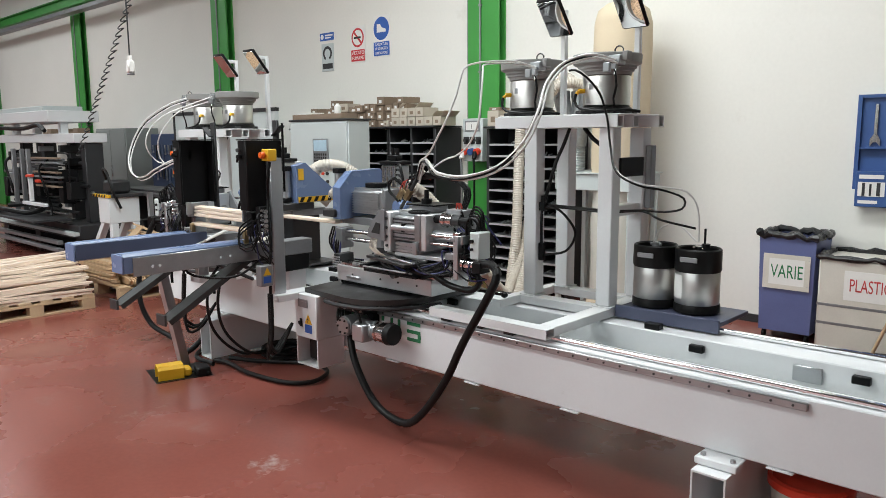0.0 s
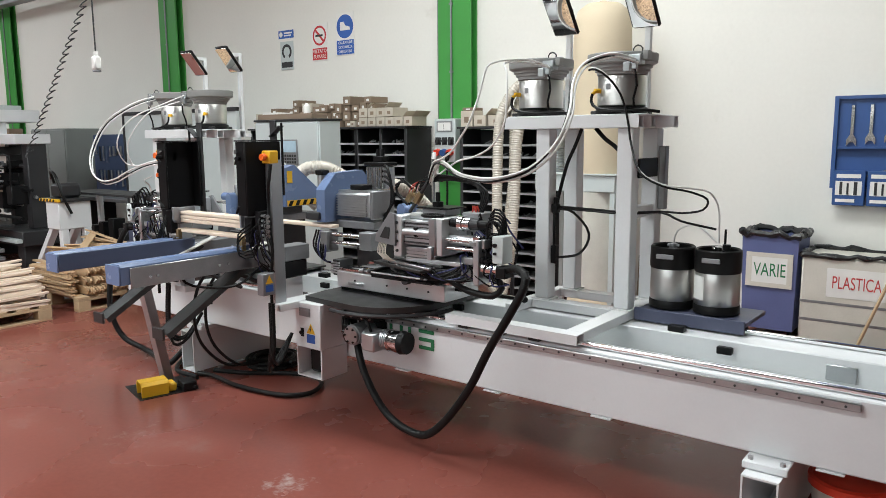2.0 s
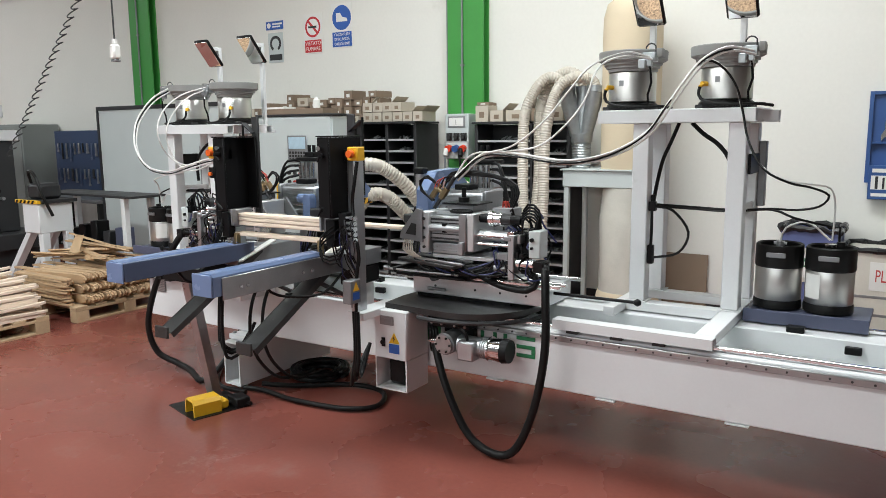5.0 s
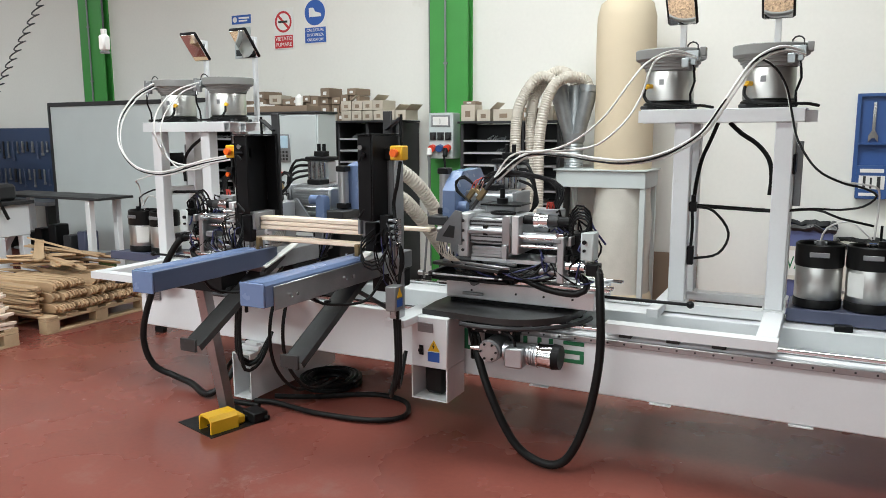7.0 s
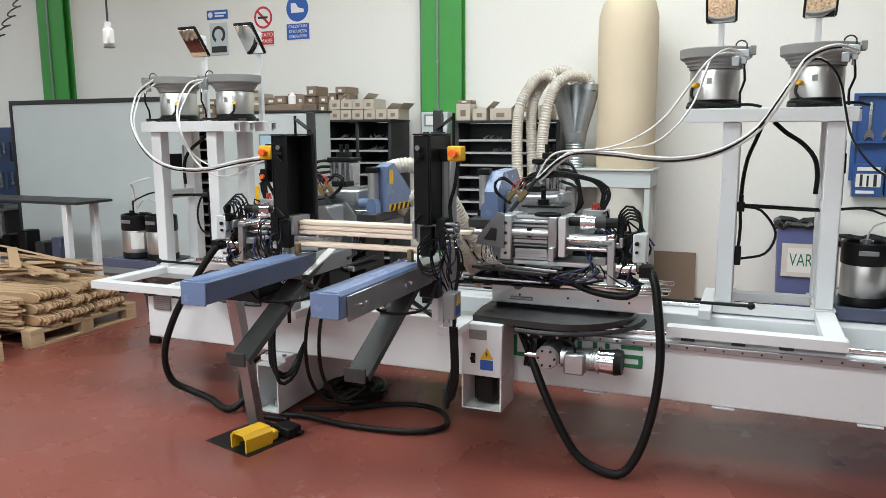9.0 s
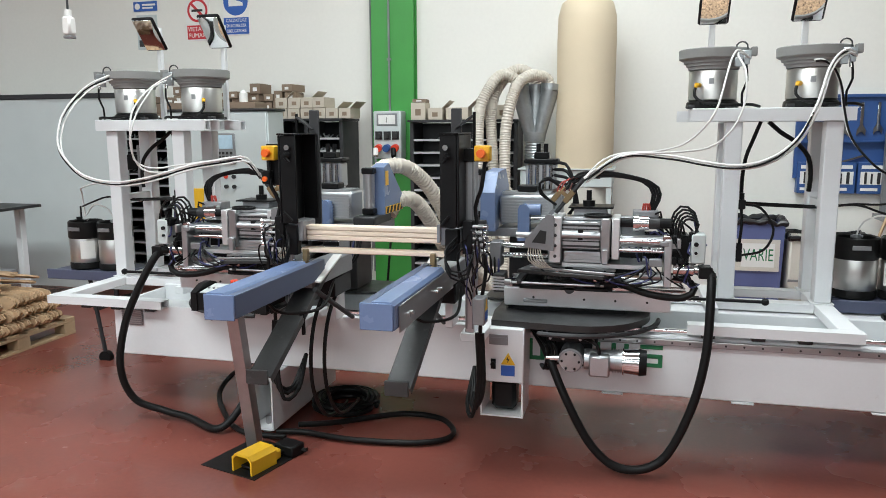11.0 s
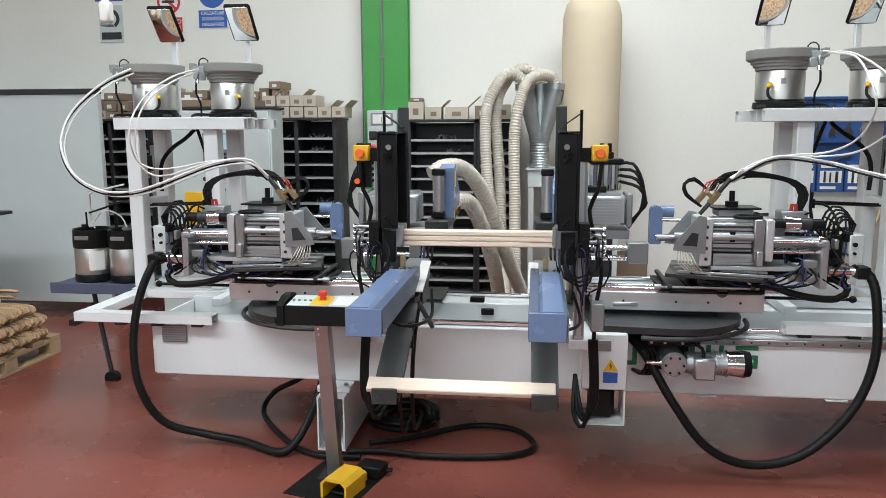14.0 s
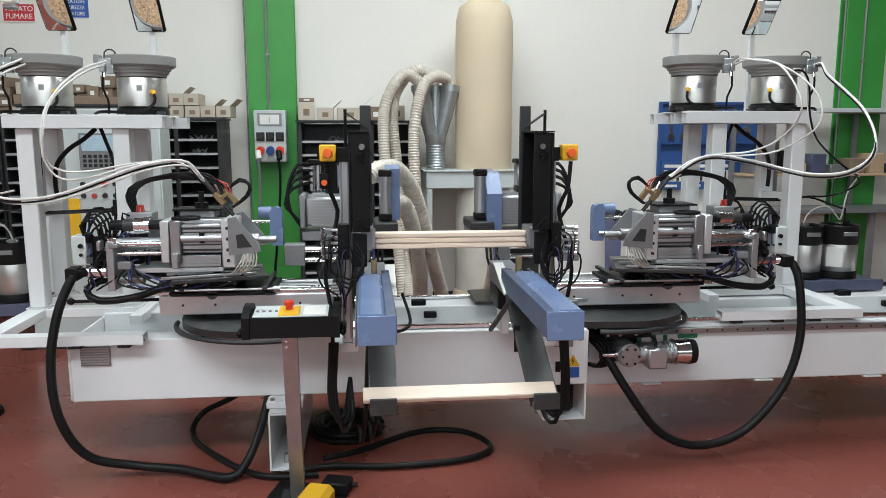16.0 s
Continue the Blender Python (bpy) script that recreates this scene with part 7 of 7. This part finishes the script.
    for i in range(3):
        x = -1.60 + i * 0.24
        s = thing("wall_dispenser", (x + 0.1, 6.42, 1.05), "blue and white box of tools hung below the board", "box", "hung boxes")
        part("case", Build().box(x, x + 0.225, 6.40, 6.495, 1.06, 1.33, 0.004), "toolblue", s)
        part("window", Build().box(x + 0.02, x + 0.205, 6.396, 6.3995, 1.14, 1.25), "paper", s)
        part("bar", Build().box(x + 0.025, x + 0.195, 6.396, 6.3995, 1.275, 1.305), "paper", s)
        part("bar", Build().box(x + 0.025, x + 0.16, 6.396, 6.3995, 1.085, 1.11), "paper", s)
        for a, w, z in ((0.05, 0.02, 1.245), (0.10, 0.015, 1.235), (0.15, 0.025, 1.245)):
            part("item", Build().box(x + a, x + a + w, 6.392, 6.3958, 1.145, z, 0.001), "dark", s)
    # workbench beyond
    t = thing("workbench", (-0.1, 6.2, 0), "grey steel workbench with a shelf of parts", "workbench")
    part("top", Build().box(-1.0, 1.5, 5.9, 6.35, 0.86, 0.90, 0.004), "mid", t)
    part("upper_shelf", Build().box(-0.5, 1.5, 6.0, 6.36, 1.80, 1.84, 0.004), "cabgrey", t)
    part("mid_shelf", Build().box(-0.9, 1.5, 6.1, 6.38, 1.20, 1.225, 0.004), "pallet", t)
    for x in (-0.95, 0.3, 1.42):
        part("leg", Build().box(x, x + 0.05, 5.95, 6.0, 0, 0.859), "mid", t)
        part("upright", Build().box(x, x + 0.04, 6.3, 6.34, 0.901, 1.79), "mid", t)
    rnd = random.Random(9)
    for i in range(9):
        x = -0.75 + i * 0.2
        h = rnd.uniform(0.08, 0.2)
        o = thing("parts_bin", (x, 6.24, 1.225), "small open parts bin on the shelf", "box", "parts bins")
        part("tray", Build().box(x - 0.075, x + 0.075, 6.13, 6.35, 1.226, 1.226 + h, 0.004), ("mid", "card", "pallet", "traygrey")[i % 4], o)
    # bucket under the bed
    t = thing("plastic_bucket", (-0.86, 3.1, 0), "white plastic bucket with a red lid", "bucket")
    part("tub", Build().lathe(-0.86, 3.12, [(0.13, 0.0), (0.15, 0.16), (0.155, 0.19)]), "tape", t)
    part("lid", Build().lathe(-0.86, 3.12, [(0.15, 0.1905), (0.165, 0.195), (0.165, 0.225), (0.15, 0.232), (0.145, 0.222), (0.0, 0.222)]), "red", t, "red snap lid")


def slat_pallet(x0, y0, x1, y1, seed, high, upright):
    """A pallet with a heap of sawn slats."""
    side(False)
    rnd = random.Random(seed)
    t = thing("pallet", ((x0 + x1) / 2, (y0 + y1) / 2, 0), "rough wooden pallet on the red floor", "pallet", "pallets")
    n = 6
    for i in range(n):
        y = y0 + (y1 - y0 - 0.11) * i / (n - 1)
        part("board", Build().box(x0, x1, y, y + 0.11, 0.122, 0.142, 0.002), "pallet", t)
    for x in (x0, (x0 + x1) / 2 - 0.05, x1 - 0.1):
        part("skid", Build().box(x, x + 0.1, y0, y1, 0.0, 0.02, 0.002), "pallet", t)
        part("bearer", Build().box(x, x + 0.1, y0, y1, 0.1005, 0.1215, 0.002), "pallet", t)
        for y in (y0, (y0 + y1) / 2 - 0.06, y1 - 0.12):
            part("block", Build().box(x, x + 0.1, y, y + 0.12, 0.0205, 0.1, 0.002), "pallet", t)
    # one board with a rounded end, then shared
    if upright:
        pr = [(-0.40, -0.042), (0.32, -0.042), (0.36, -0.028), (0.385, 0.0), (0.37, 0.028), (0.31, 0.042), (-0.40, 0.036)]
        proto = thing("timber_offcut", (0, 0, 0), "sawn beech board with rounded end stacked on edge", "wooden board", "stacked boards")
        part("board", Build().prism(pr, 1, -0.0075, 0.0075), "slat", proto)
        spots = []
        for y, n, layers, lean in ((y0 + 0.10, 18, 3, 9), (y0 + 0.54, 21, 3, -6)):
            for k in range(layers):
                for i in range(n - (0 if k < 2 else 3)):
                    if rnd.random() < 0.04:
                        continue
                    spots.append(pose(x1 - 0.38 + rnd.uniform(-0.02, 0.03) - 0.03 * k, y + 0.0215 * i + rnd.uniform(-0.002, 0.002), 0.187 + 0.087 * k, lean + rnd.uniform(-3, 3), rnd.uniform(-1, 1), rnd.uniform(-2, 2) + lean * 0.4))
        for k in range(13):
            for i in range(2):
                spots.append(pose(x1 - 0.50 + rnd.uniform(-0.05, 0.03), y0 + 0.005 + 0.03 * i + rnd.uniform(-0.012, 0.012), 0.153 + 0.0185 * k, 86 + rnd.uniform(-3, 3), rnd.uniform(-0.6, 0.6), rnd.uniform(-2, 2)))
        for i in range(16):
            spots.append(pose(x1 - 0.72 + rnd.uniform(-0.15, 0.2), y0 + 0.62 + rnd.uniform(-0.12, 0.25), 0.44 + 0.018 * i * (0.5 if i > 8 else 1) - (0.06 if i > 8 else 0), 80 + rnd.uniform(-16, 12), rnd.uniform(-7, 7), rnd.uniform(-40, 40)))
        for i in range(14):
            spots.append(pose(x1 - 0.86 + rnd.uniform(-0.04, 0.04), y0 + 0.1 + 0.05 * i, 0.165 + 0.10 * (i % 3), 86, 0, rnd.uniform(-6, 6)))
    else:
        pr = [(-0.48, -0.026), (0.43, -0.026), (0.465, -0.016), (0.48, 0.0), (0.465, 0.016), (0.43, 0.026), (-0.48, 0.026)]
        proto = thing("timber_stick", (0, 0, 0), "pale sawn beech slat with rounded end piled flat", "wooden slat", "piled slats")
        part("board", Build().prism(pr, 2, -0.0095, 0.0095), "wood", proto)
        spots = []
        layers = int(high / 0.0205)
        for j in range(layers):
            shrink = 0.4 * (j / max(1, layers)) ** 2
            m = int((x1 - x0 - 0.12 - shrink) / 0.060)
            for i in range(m):
                if rnd.random() < 0.05 + 0.22 * j / layers:
                    continue
                x = x1 - 0.05 - 0.5 * shrink - i * 0.060 + rnd.uniform(-0.008, 0.008)
                y = (y0 + y1) / 2 + 0.02 + rnd.uniform(-0.06, 0.06)
                spots.append(pose(x, y, 0.153 + j * 0.0205, 0, rnd.uniform(-3, 3), 90 + rnd.uniform(-3, 3)))
        for i in range(6):
            spots.append(pose(rnd.uniform(x0 + 0.35, x1 - 0.35), (y0 + y1) / 2 + rnd.uniform(-0.08, 0.08), 0.156 + layers * 0.0205 + 0.02 * (i % 2), rnd.uniform(-2, 2), rnd.uniform(-5, 5), 90 + rnd.uniform(-20, 20)))
    proto.matrix_basis = spots[0]
    for p in spots[1:]:
        copy_thing(proto, p)


def far_left():
    side(False)
    t = thing("whiteboard", (-8.76, 5.24, 0), "large white panel with a black top edge", "panel")
    part("panel", Build().box(-9.94, -7.55, 5.22, 5.26, 0.14, 1.93, 0.003), "cabgrey", t)
    part("top_edge", Build().box(-9.97, -7.535, 5.205, 5.275, 1.931, 1.975, 0.003), "dark", t)
    part("side_edge", Build().box(-9.97, -9.941, 5.205, 5.275, 0.1, 1.93), "dark", t)
    part("side_edge", Build().box(-7.549, -7.535, 5.215, 5.265, 0.1, 1.93), "cabgrey", t)
    for x in (-9.8, -7.75):
        part("foot", Build().box(x - 0.03, x + 0.03, 4.95, 5.5, 0.0, 0.05).box(x - 0.02, x + 0.02, 5.225, 5.255, 0.05, 0.139), "dark", t)
    # pendant control on a coiled lead
    px, py, pz = -5.965, 2.78, 2.185
    p = thing("pendant_socket", (px, py, pz), "white pendant socket hanging on a dark lead", "pendant")
    part("lead", Build().cyl((px, py, pz + 0.08), (px, py, CEIL - 0.09), 0.006, seg=8), "dark", p)
    part("body", Build().box(px - 0.028, px + 0.028, py - 0.028, py + 0.028, pz - 0.05, pz + 0.05, 0.012), "paper", p)
    part("collar", Build().cyl((px, py, pz + 0.05), (px, py, pz + 0.085), 0.018, seg=12), "paper", p)
    part("nose", Build().box(px - 0.024, px + 0.024, py - 0.024, py + 0.024, pz - 0.066, pz - 0.051, 0.004), "mid", p)
    # loose coiled air lead, slanting down to the second machine
    pts = [Vector((-5.6, 3.3, CEIL - 0.09))]
    for i in range(480):
        f = i / 479
        a = f * 2 * math.pi * 34
        pts.append(Vector((-6.28 - 2.15 * f + 0.040 * math.cos(a), 3.3 + 0.03 * math.sin(a), 3.6 + (1.45 - 3.6) * f + 0.02 * math.sin(a))))
    solo("coiled_lead", Build().sweep(pts, [0.0055] * len(pts), 5), "dark", "dark coiled lead slanting down from the roof", "cable")
    # second machine, seen past the pallets
    side(False, -0.87, 0.75, 0.04)
    m = thing("second_machine", (-10.6, 3.4, 0), "white and dark second machine with pipes and frames", "machine")
    part("top_beam", Build().box(-12.6, -9.62, 3.3, 3.75, 1.53, 1.66, 0.01), "white", m)
    part("upper_box", Build().box(-12.6, -10.2, 3.2, 3.9, 1.82, 1.98, 0.01), "white", m)
    part("cover", Build().box(-12.6, -10.5, 3.25, 3.8, 1.981, 2.05, 0.01), "cabgrey", m)
    for x in (-12.3, -11.4, -10.4):
        part("upright", Build().box(x, x + 0.1, 3.4, 3.5, 1.661, 1.819), "white", m)
        part("column", Build().box(x, x + 0.12, 3.5, 3.65, 0.45, 1.529), "dark", m)
    rnd = random.Random(14)
    for i in range(26):
        x, z = rnd.uniform(-12.5, -9.9), rnd.uniform(0.5, 1.45)
        part("mechanism", Build().box(x, x + rnd.uniform(0.05, 0.3), 3.3 + rnd.uniform(0, 0.15), 3.6, z, z + rnd.uniform(0.03, 0.14), 0.006), rnd.choice(("dark", "black", "mid", "black", "iron")), m)
    part("bed", Build().box(-12.8, -9.4, 3.2, 3.9, 0.25, 0.44, 0.01), "dark", m)
    for x in (-12.6, -11.2, -9.7):
        part("bed_leg", Build().box(x, x + 0.2, 3.25, 3.85, -0.04, 0.249, 0.01), "dark", m)
    part("bed_strip", Build().box(-12.8, -9.4, 3.12, 3.199, 0.30, 0.35, 0.005), "cabgrey", m)
    rnd = random.Random(4)
    for i in range(16):
        z = 0.55 + 0.05 * i
        part("pipe", Build().cyl((-12.5 + rnd.uniform(0, 1.5), 3.25 + rnd.uniform(0, 0.3), z), (-10.4 + rnd.uniform(0, 0.9), 3.25 + rnd.uniform(0, 0.3), z), rnd.uniform(0.012, 0.03), seg=8), rnd.choice(("dark", "mid", "black", "steel", "green")), m)
    for i in range(10):
        x = -12.4 + i * 0.28
        part("slide_block", Build().box(x, x + 0.16, 3.25, 3.48, 0.7 + 0.06 * (i % 4), 1.0 + 0.08 * (i % 3), 0.01), rnd.choice(("dark", "black", "mid")), m)
    for x, w, z in ((-11.9, 0.02, 1.36), (-10.55, 0.016, 1.30)):
        part("hose", Build().tube([(x, 3.3, z), (x + 0.16, 3.1, z - 0.12), (x + 0.28, 3.12, 0.9), (x + 0.22, 3.2, 0.62), (x + 0.45, 3.1, 0.5)], w), "rubber", m)
    for i in range(7):
        part("timber_rail", Build().box(-10.75 - 0.02 * i, -9.95 + 0.03 * (i % 3), 3.16, 3.24, 0.92 + 0.065 * i, 0.945 + 0.065 * i, 0.004), ("card", "dark", "mid")[i % 3], m)
    for x in (-11.55, -11.2, -10.95):
        part("guide_post", Build().box(x, x + 0.05, 3.12, 3.18, 0.5, 1.45, 0.006), "mid", m)
    part("white_bracket", Build().box(-10.32, -10.27, 2.92, 2.97, 0.74, 1.05, 0.005).box(-10.55, -9.75, 2.90, 2.96, 0.69, 0.735, 0.005), "white", m)
    part("red_knob", Build().cyl((-10.29, 2.90, 1.09), (-10.05, 2.90, 1.10), 0.02, seg=10), "red", m)
    for z in (0.10, 0.20):
        part("ground_rail", Build().box(-12.8, -9.5, 2.95, 3.02, z, z + 0.05, 0.005), "mid", m)
    part("guard_rail", Build().tube([(-10.0, 3.2, 1.40), (-9.62, 3.2, 1.38), (-9.58, 3.2, 1.2), (-9.6, 3.2, 1.0)], 0.012), "black", m)
    part("gantry_hose", Build().tube([(-12.2, 3.2, 1.76), (-11.2, 3.2, 1.74), (-10.6, 3.2, 1.78), (-10.35, 3.2, 1.70)], 0.03), "rubber", m)
    part("side_cheek", Build().box(-9.8, -9.66, 3.45, 3.7, 0.44, 1.529, 0.01), "dark", m)
    part("red_light", Build().box(-10.6, -10.45, 3.1, 3.18, 0.98, 1.02, 0.004), "red", m)
    part("drip_tray", Build().box(-11.8, -9.6, 2.7, 3.19, 0.5, 0.53, 0.004), "dark", m)
    part("cable_heap", Build().tube([(-11.6, 2.9, 0.56), (-11.0, 2.8, 0.60), (-10.4, 2.9, 0.58), (-10.2, 3.05, 0.64), (-10.8, 3.1, 0.66), (-11.4, 3.0, 0.62)], 0.035), "rubber", m)
    side(False)
    # pale pedestal on slanting legs
    a = thing("saw_pedestal", (-9.1, 3.9, 0), "white enamelled saw pedestal on slanting legs", "machine stand")
    part("body", Build().box(-9.20, -8.90, 3.78, 4.15, 0.62, 0.93, 0.008), "white", a)
    part("striped_edge", Build().box(-9.30, -8.88, 3.76, 3.80, 0.931, 0.965, 0.003), "yellow", a)
    part("top_plate", Build().box(-9.32, -8.86, 3.801, 4.19, 0.931, 0.965, 0.003), "dark", a)
    b = Build()
    for k in range(5):
        b.prism([(-9.285 + 0.075 * k, 0.932), (-9.25 + 0.075 * k, 0.932), (-9.23 + 0.075 * k, 0.964), (-9.265 + 0.075 * k, 0.964)], 1, 3.7575, 3.7595)
    part("black_stripes", b, "black", a)
    for y in (3.80, 4.06):
        part("straight_leg", Build().box(-8.98, -8.90, y, y + 0.08, 0.06, 0.619, 0.004), "white", a)
        part("slanting_leg", Build().prism([(-9.72, 0.06), (-9.63, 0.06), (-9.11, 0.619), (-9.20, 0.619)], 1, y, y + 0.08), "white", a)
        part("foot_bar", Build().box(-9.76, -8.88, y, y + 0.08, 0.0, 0.0595, 0.004), "white", a)
    part("head_casting", Build().box(-9.22, -8.98, 3.85, 4.1, 0.966, 1.13, 0.03), "dark", a)
    part("head_hose", Build().tube([(-9.2, 3.9, 1.12), (-9.1, 3.82, 1.26), (-8.95, 3.8, 1.22), (-8.86, 3.82, 1.0), (-8.85, 3.9, 0.8)], 0.016), "rubber", a)
    a = thing("outfeed_table", (-8.6, 4.3, 0), "dark topped table on white steel legs", "table")
    part("top", Build().box(-9.6, -7.95, 4.20, 4.62, 0.985, 1.01, 0.003), "dark", a)
    for x in (-9.5, -8.16):
        for y in (4.22, 4.53):
            part("leg", Build().box(x, x + 0.06, y, y + 0.06, 0.0, 0.984, 0.004), "white", a)
    part("under_shelf", Build().box(-9.43, -8.17, 4.3, 4.52, 0.42, 0.445, 0.003), "mid", a)
    for k in range(5):
        x = -9.35 + 0.22 * k
        part("stored_tool", Build().box(x, x + 0.12, 4.34, 4.5, 0.446, 0.60 + 0.05 * (k % 3), 0.01), ("dark", "black", "black", "dark", "traygrey")[k], a)
    # cabinets and a far tool board
    side(False, -1.2, 0.35, 0.06)
    c = thing("steel_cabinet", (-12.3, 5.7, 0), "dull grey steel locker with closed doors", "cabinet")
    part("case", Build().box(-12.9, -11.7, 5.5, 6.1, 0, 1.75, 0.01), "locker", c)
    part("door", Build().box(-12.88, -12.31, 5.485, 5.499, 0.06, 1.72, 0.004), "locker", c)
    part("door", Build().box(-12.29, -11.72, 5.485, 5.499, 0.06, 1.72, 0.004), "locker", c)
    part("handle", Build().box(-12.28, -12.25, 5.46, 5.484, 0.9, 1.1, 0.004), "chrome", c)
    side(False, -0.6, 0.1, 0)
    c = thing("blue_tool_cabinet", (-11.0, 5.9, 0), "dark blue tool cabinet hung with tools", "cabinet")
    part("case", Build().box(-11.6, -10.15, 5.85, 6.2, 0.75, 1.70, 0.01), "pegblue", c)
    part("bench", Build().box(-11.7, -10.1, 5.5, 6.2, 0.70, 0.749, 0.004), "mid", c)
    for x in (-11.65, -10.2):
        part("leg", Build().box(x, x + 0.05, 5.55, 6.15, 0, 0.699), "dark", c)
    rnd = random.Random(31)
    for i in range(26):
        x, z, h = -11.5 + 0.103 * (i % 13), 1.52 if i < 13 else 1.15, rnd.uniform(0.10, 0.24)
        w = rnd.choice((0.012, 0.018, 0.03))
        part("tool", Build().box(x, x + w, 5.825, 5.849, z - h, z, 0.004).box(x - 0.012, x + w + 0.012, 5.827, 5.848, z - h - 0.03, z - h, 0.004), ("steel", "dark", "mid", "slate", "steel")[i % 5], c)
    side(False, -2.4, 0, 0)
    c = thing("carton_row", (-14.0, 6.2, 1.5), "row of brown cartons on a far shelf", "box")
    part("shelf", Build().box(-15.2, -12.95, 6.0, 6.4, 1.55, 1.59).box(-15.2, -15.15, 6.0, 6.4, 0, 1.549).box(-13.0, -12.95, 6.0, 6.4, 0, 1.549), "dark", c)
    for i in range(9):
        x = -15.1 + 0.23 * i
        part("carton", Build().box(x, x + 0.2, 6.05, 6.3, 1.591, 1.72 + 0.06 * (i % 3), 0.004), "card", c)


# ---- put together ----
hall()
bed()
column(False)
column(True)
arm(-4.516, -4.387)
arm(-3.900, -3.772)
chute(-4.430)
chute(-3.838)
turntable(False)
turntable(True)
gear_motor()
HEAD_R, HEAD_L = head(False), head(True)
SAW_R, SAW_L = saw(False), saw(True)
feeder(False)
feeder(True)
hoses()
console()
STACK = []
for _i in range(3):
    _p = plank("stacked_plank", "pale beech plank held in the magazine stack", "stacked planks")
    _p.location = (-4.13 + 0.004 * (_i % 2), 2.465, 1.1275 + 0.0232 * _i)
PLANK_A = plank("finished_plank", "pale beech plank sliding down the outfeed chutes")
PLANK_B = plank("waiting_plank", "pale beech plank waiting on the infeed arms")
dust_collector()
shelving()
switch_gear()
signs()
bins_and_tools()
slat_pallet(-8.45, 1.85, -7.30, 2.90, 21, 0.30, False)
slat_pallet(-8.55, 3.18, -7.37, 4.24, 22, 0.36, True)
far_left()


def slid(ob, rows, sign=1.0):
    """Key a thing's slide along the bed."""
    x, y, z = ob.location
    walk(ob, [(t, pose(x + sign * d, y, z)) for t, d in rows])


def motions():
    slid(HEAD_R, HEAD_R_ROWS)
    slid(HEAD_L, HEAD_L_ROWS, -1)
    for ob, rows in LINKS:
        walk(ob, rows)
    slid(SAW_R, [(0, .01), (.5, -.06), (1, -.135), (1.5, -.18), (2, -.107), (2.5, .09), (3, .17), (3.5, .18), (4.2, .16), (6.3, .10), (9.2, .09), (11.3, .02), (12.5, .01), (13.5, -.01), (14.5, -.04), (15, -.055), (16, -.10)])
    slid(SAW_L, [(0, -.07), (16, -.07)], -1)
    P = lambda x, y, z, lean=0, roll=0, turn=0: pose(x, y, z, lean, roll, turn)
    walk(PLANK_A, [(0, P(-4.11, 3.06, 1.075)), (9.2, P(-4.11, 3.06, 1.075)), (10.5, P(-4.12, 3.06, 1.075)), (11.6, P(-4.13, 3.0, 1.075)), (12.2, P(-4.13, 2.75, 1.10)), (12.5, P(-4.10, 2.56, 1.125)), (12.7, P(-4.12, 2.50, 1.05, 10)),
                   (12.8, P(-4.13, 2.44, 0.975, 29, 2, 0)), (12.9, P(-4.13, 2.36, 0.935, 29, 2, -2)), (13.0, P(-4.13, 2.30, 0.895, 29, 3, -4)), (13.1, P(-4.13, 2.23, 0.86, 29, 4, -5)), (13.2, P(-4.13, 2.15, 0.82, 29, 4.5, -6)), (13.3, P(-4.13, 2.07, 0.785, 29, 4.5, -6)),
                   (13.4, P(-4.135, 2.0, 0.76, 29, 6, -7)), (13.5, P(-4.14, 1.95, 0.735, 29, 8, -8)), (13.6, P(-4.145, 1.93, 0.71, 29, 6.5, -6)), (13.7, P(-4.15, 1.92, 0.69, 29, 4, -3)), (13.8, P(-4.15, 1.915, 0.67, 29, 1, -1)), (14.0, P(-4.15, 1.91, 0.666, 29)), (16, P(-4.15, 1.91, 0.666, 29))])
    walk(PLANK_B, [(0, P(-4.13, 2.455, 1.068)), (13.05, P(-4.13, 2.455, 1.068)), (13.2, P(-4.13, 2.52, 1.105)), (13.35, P(-4.13, 2.62, 1.13)), (13.6, P(-4.13, 2.85, 1.10)), (13.9, P(-4.13, 3.06, 1.075)), (16, P(-4.13, 3.06, 1.075))])


motions()
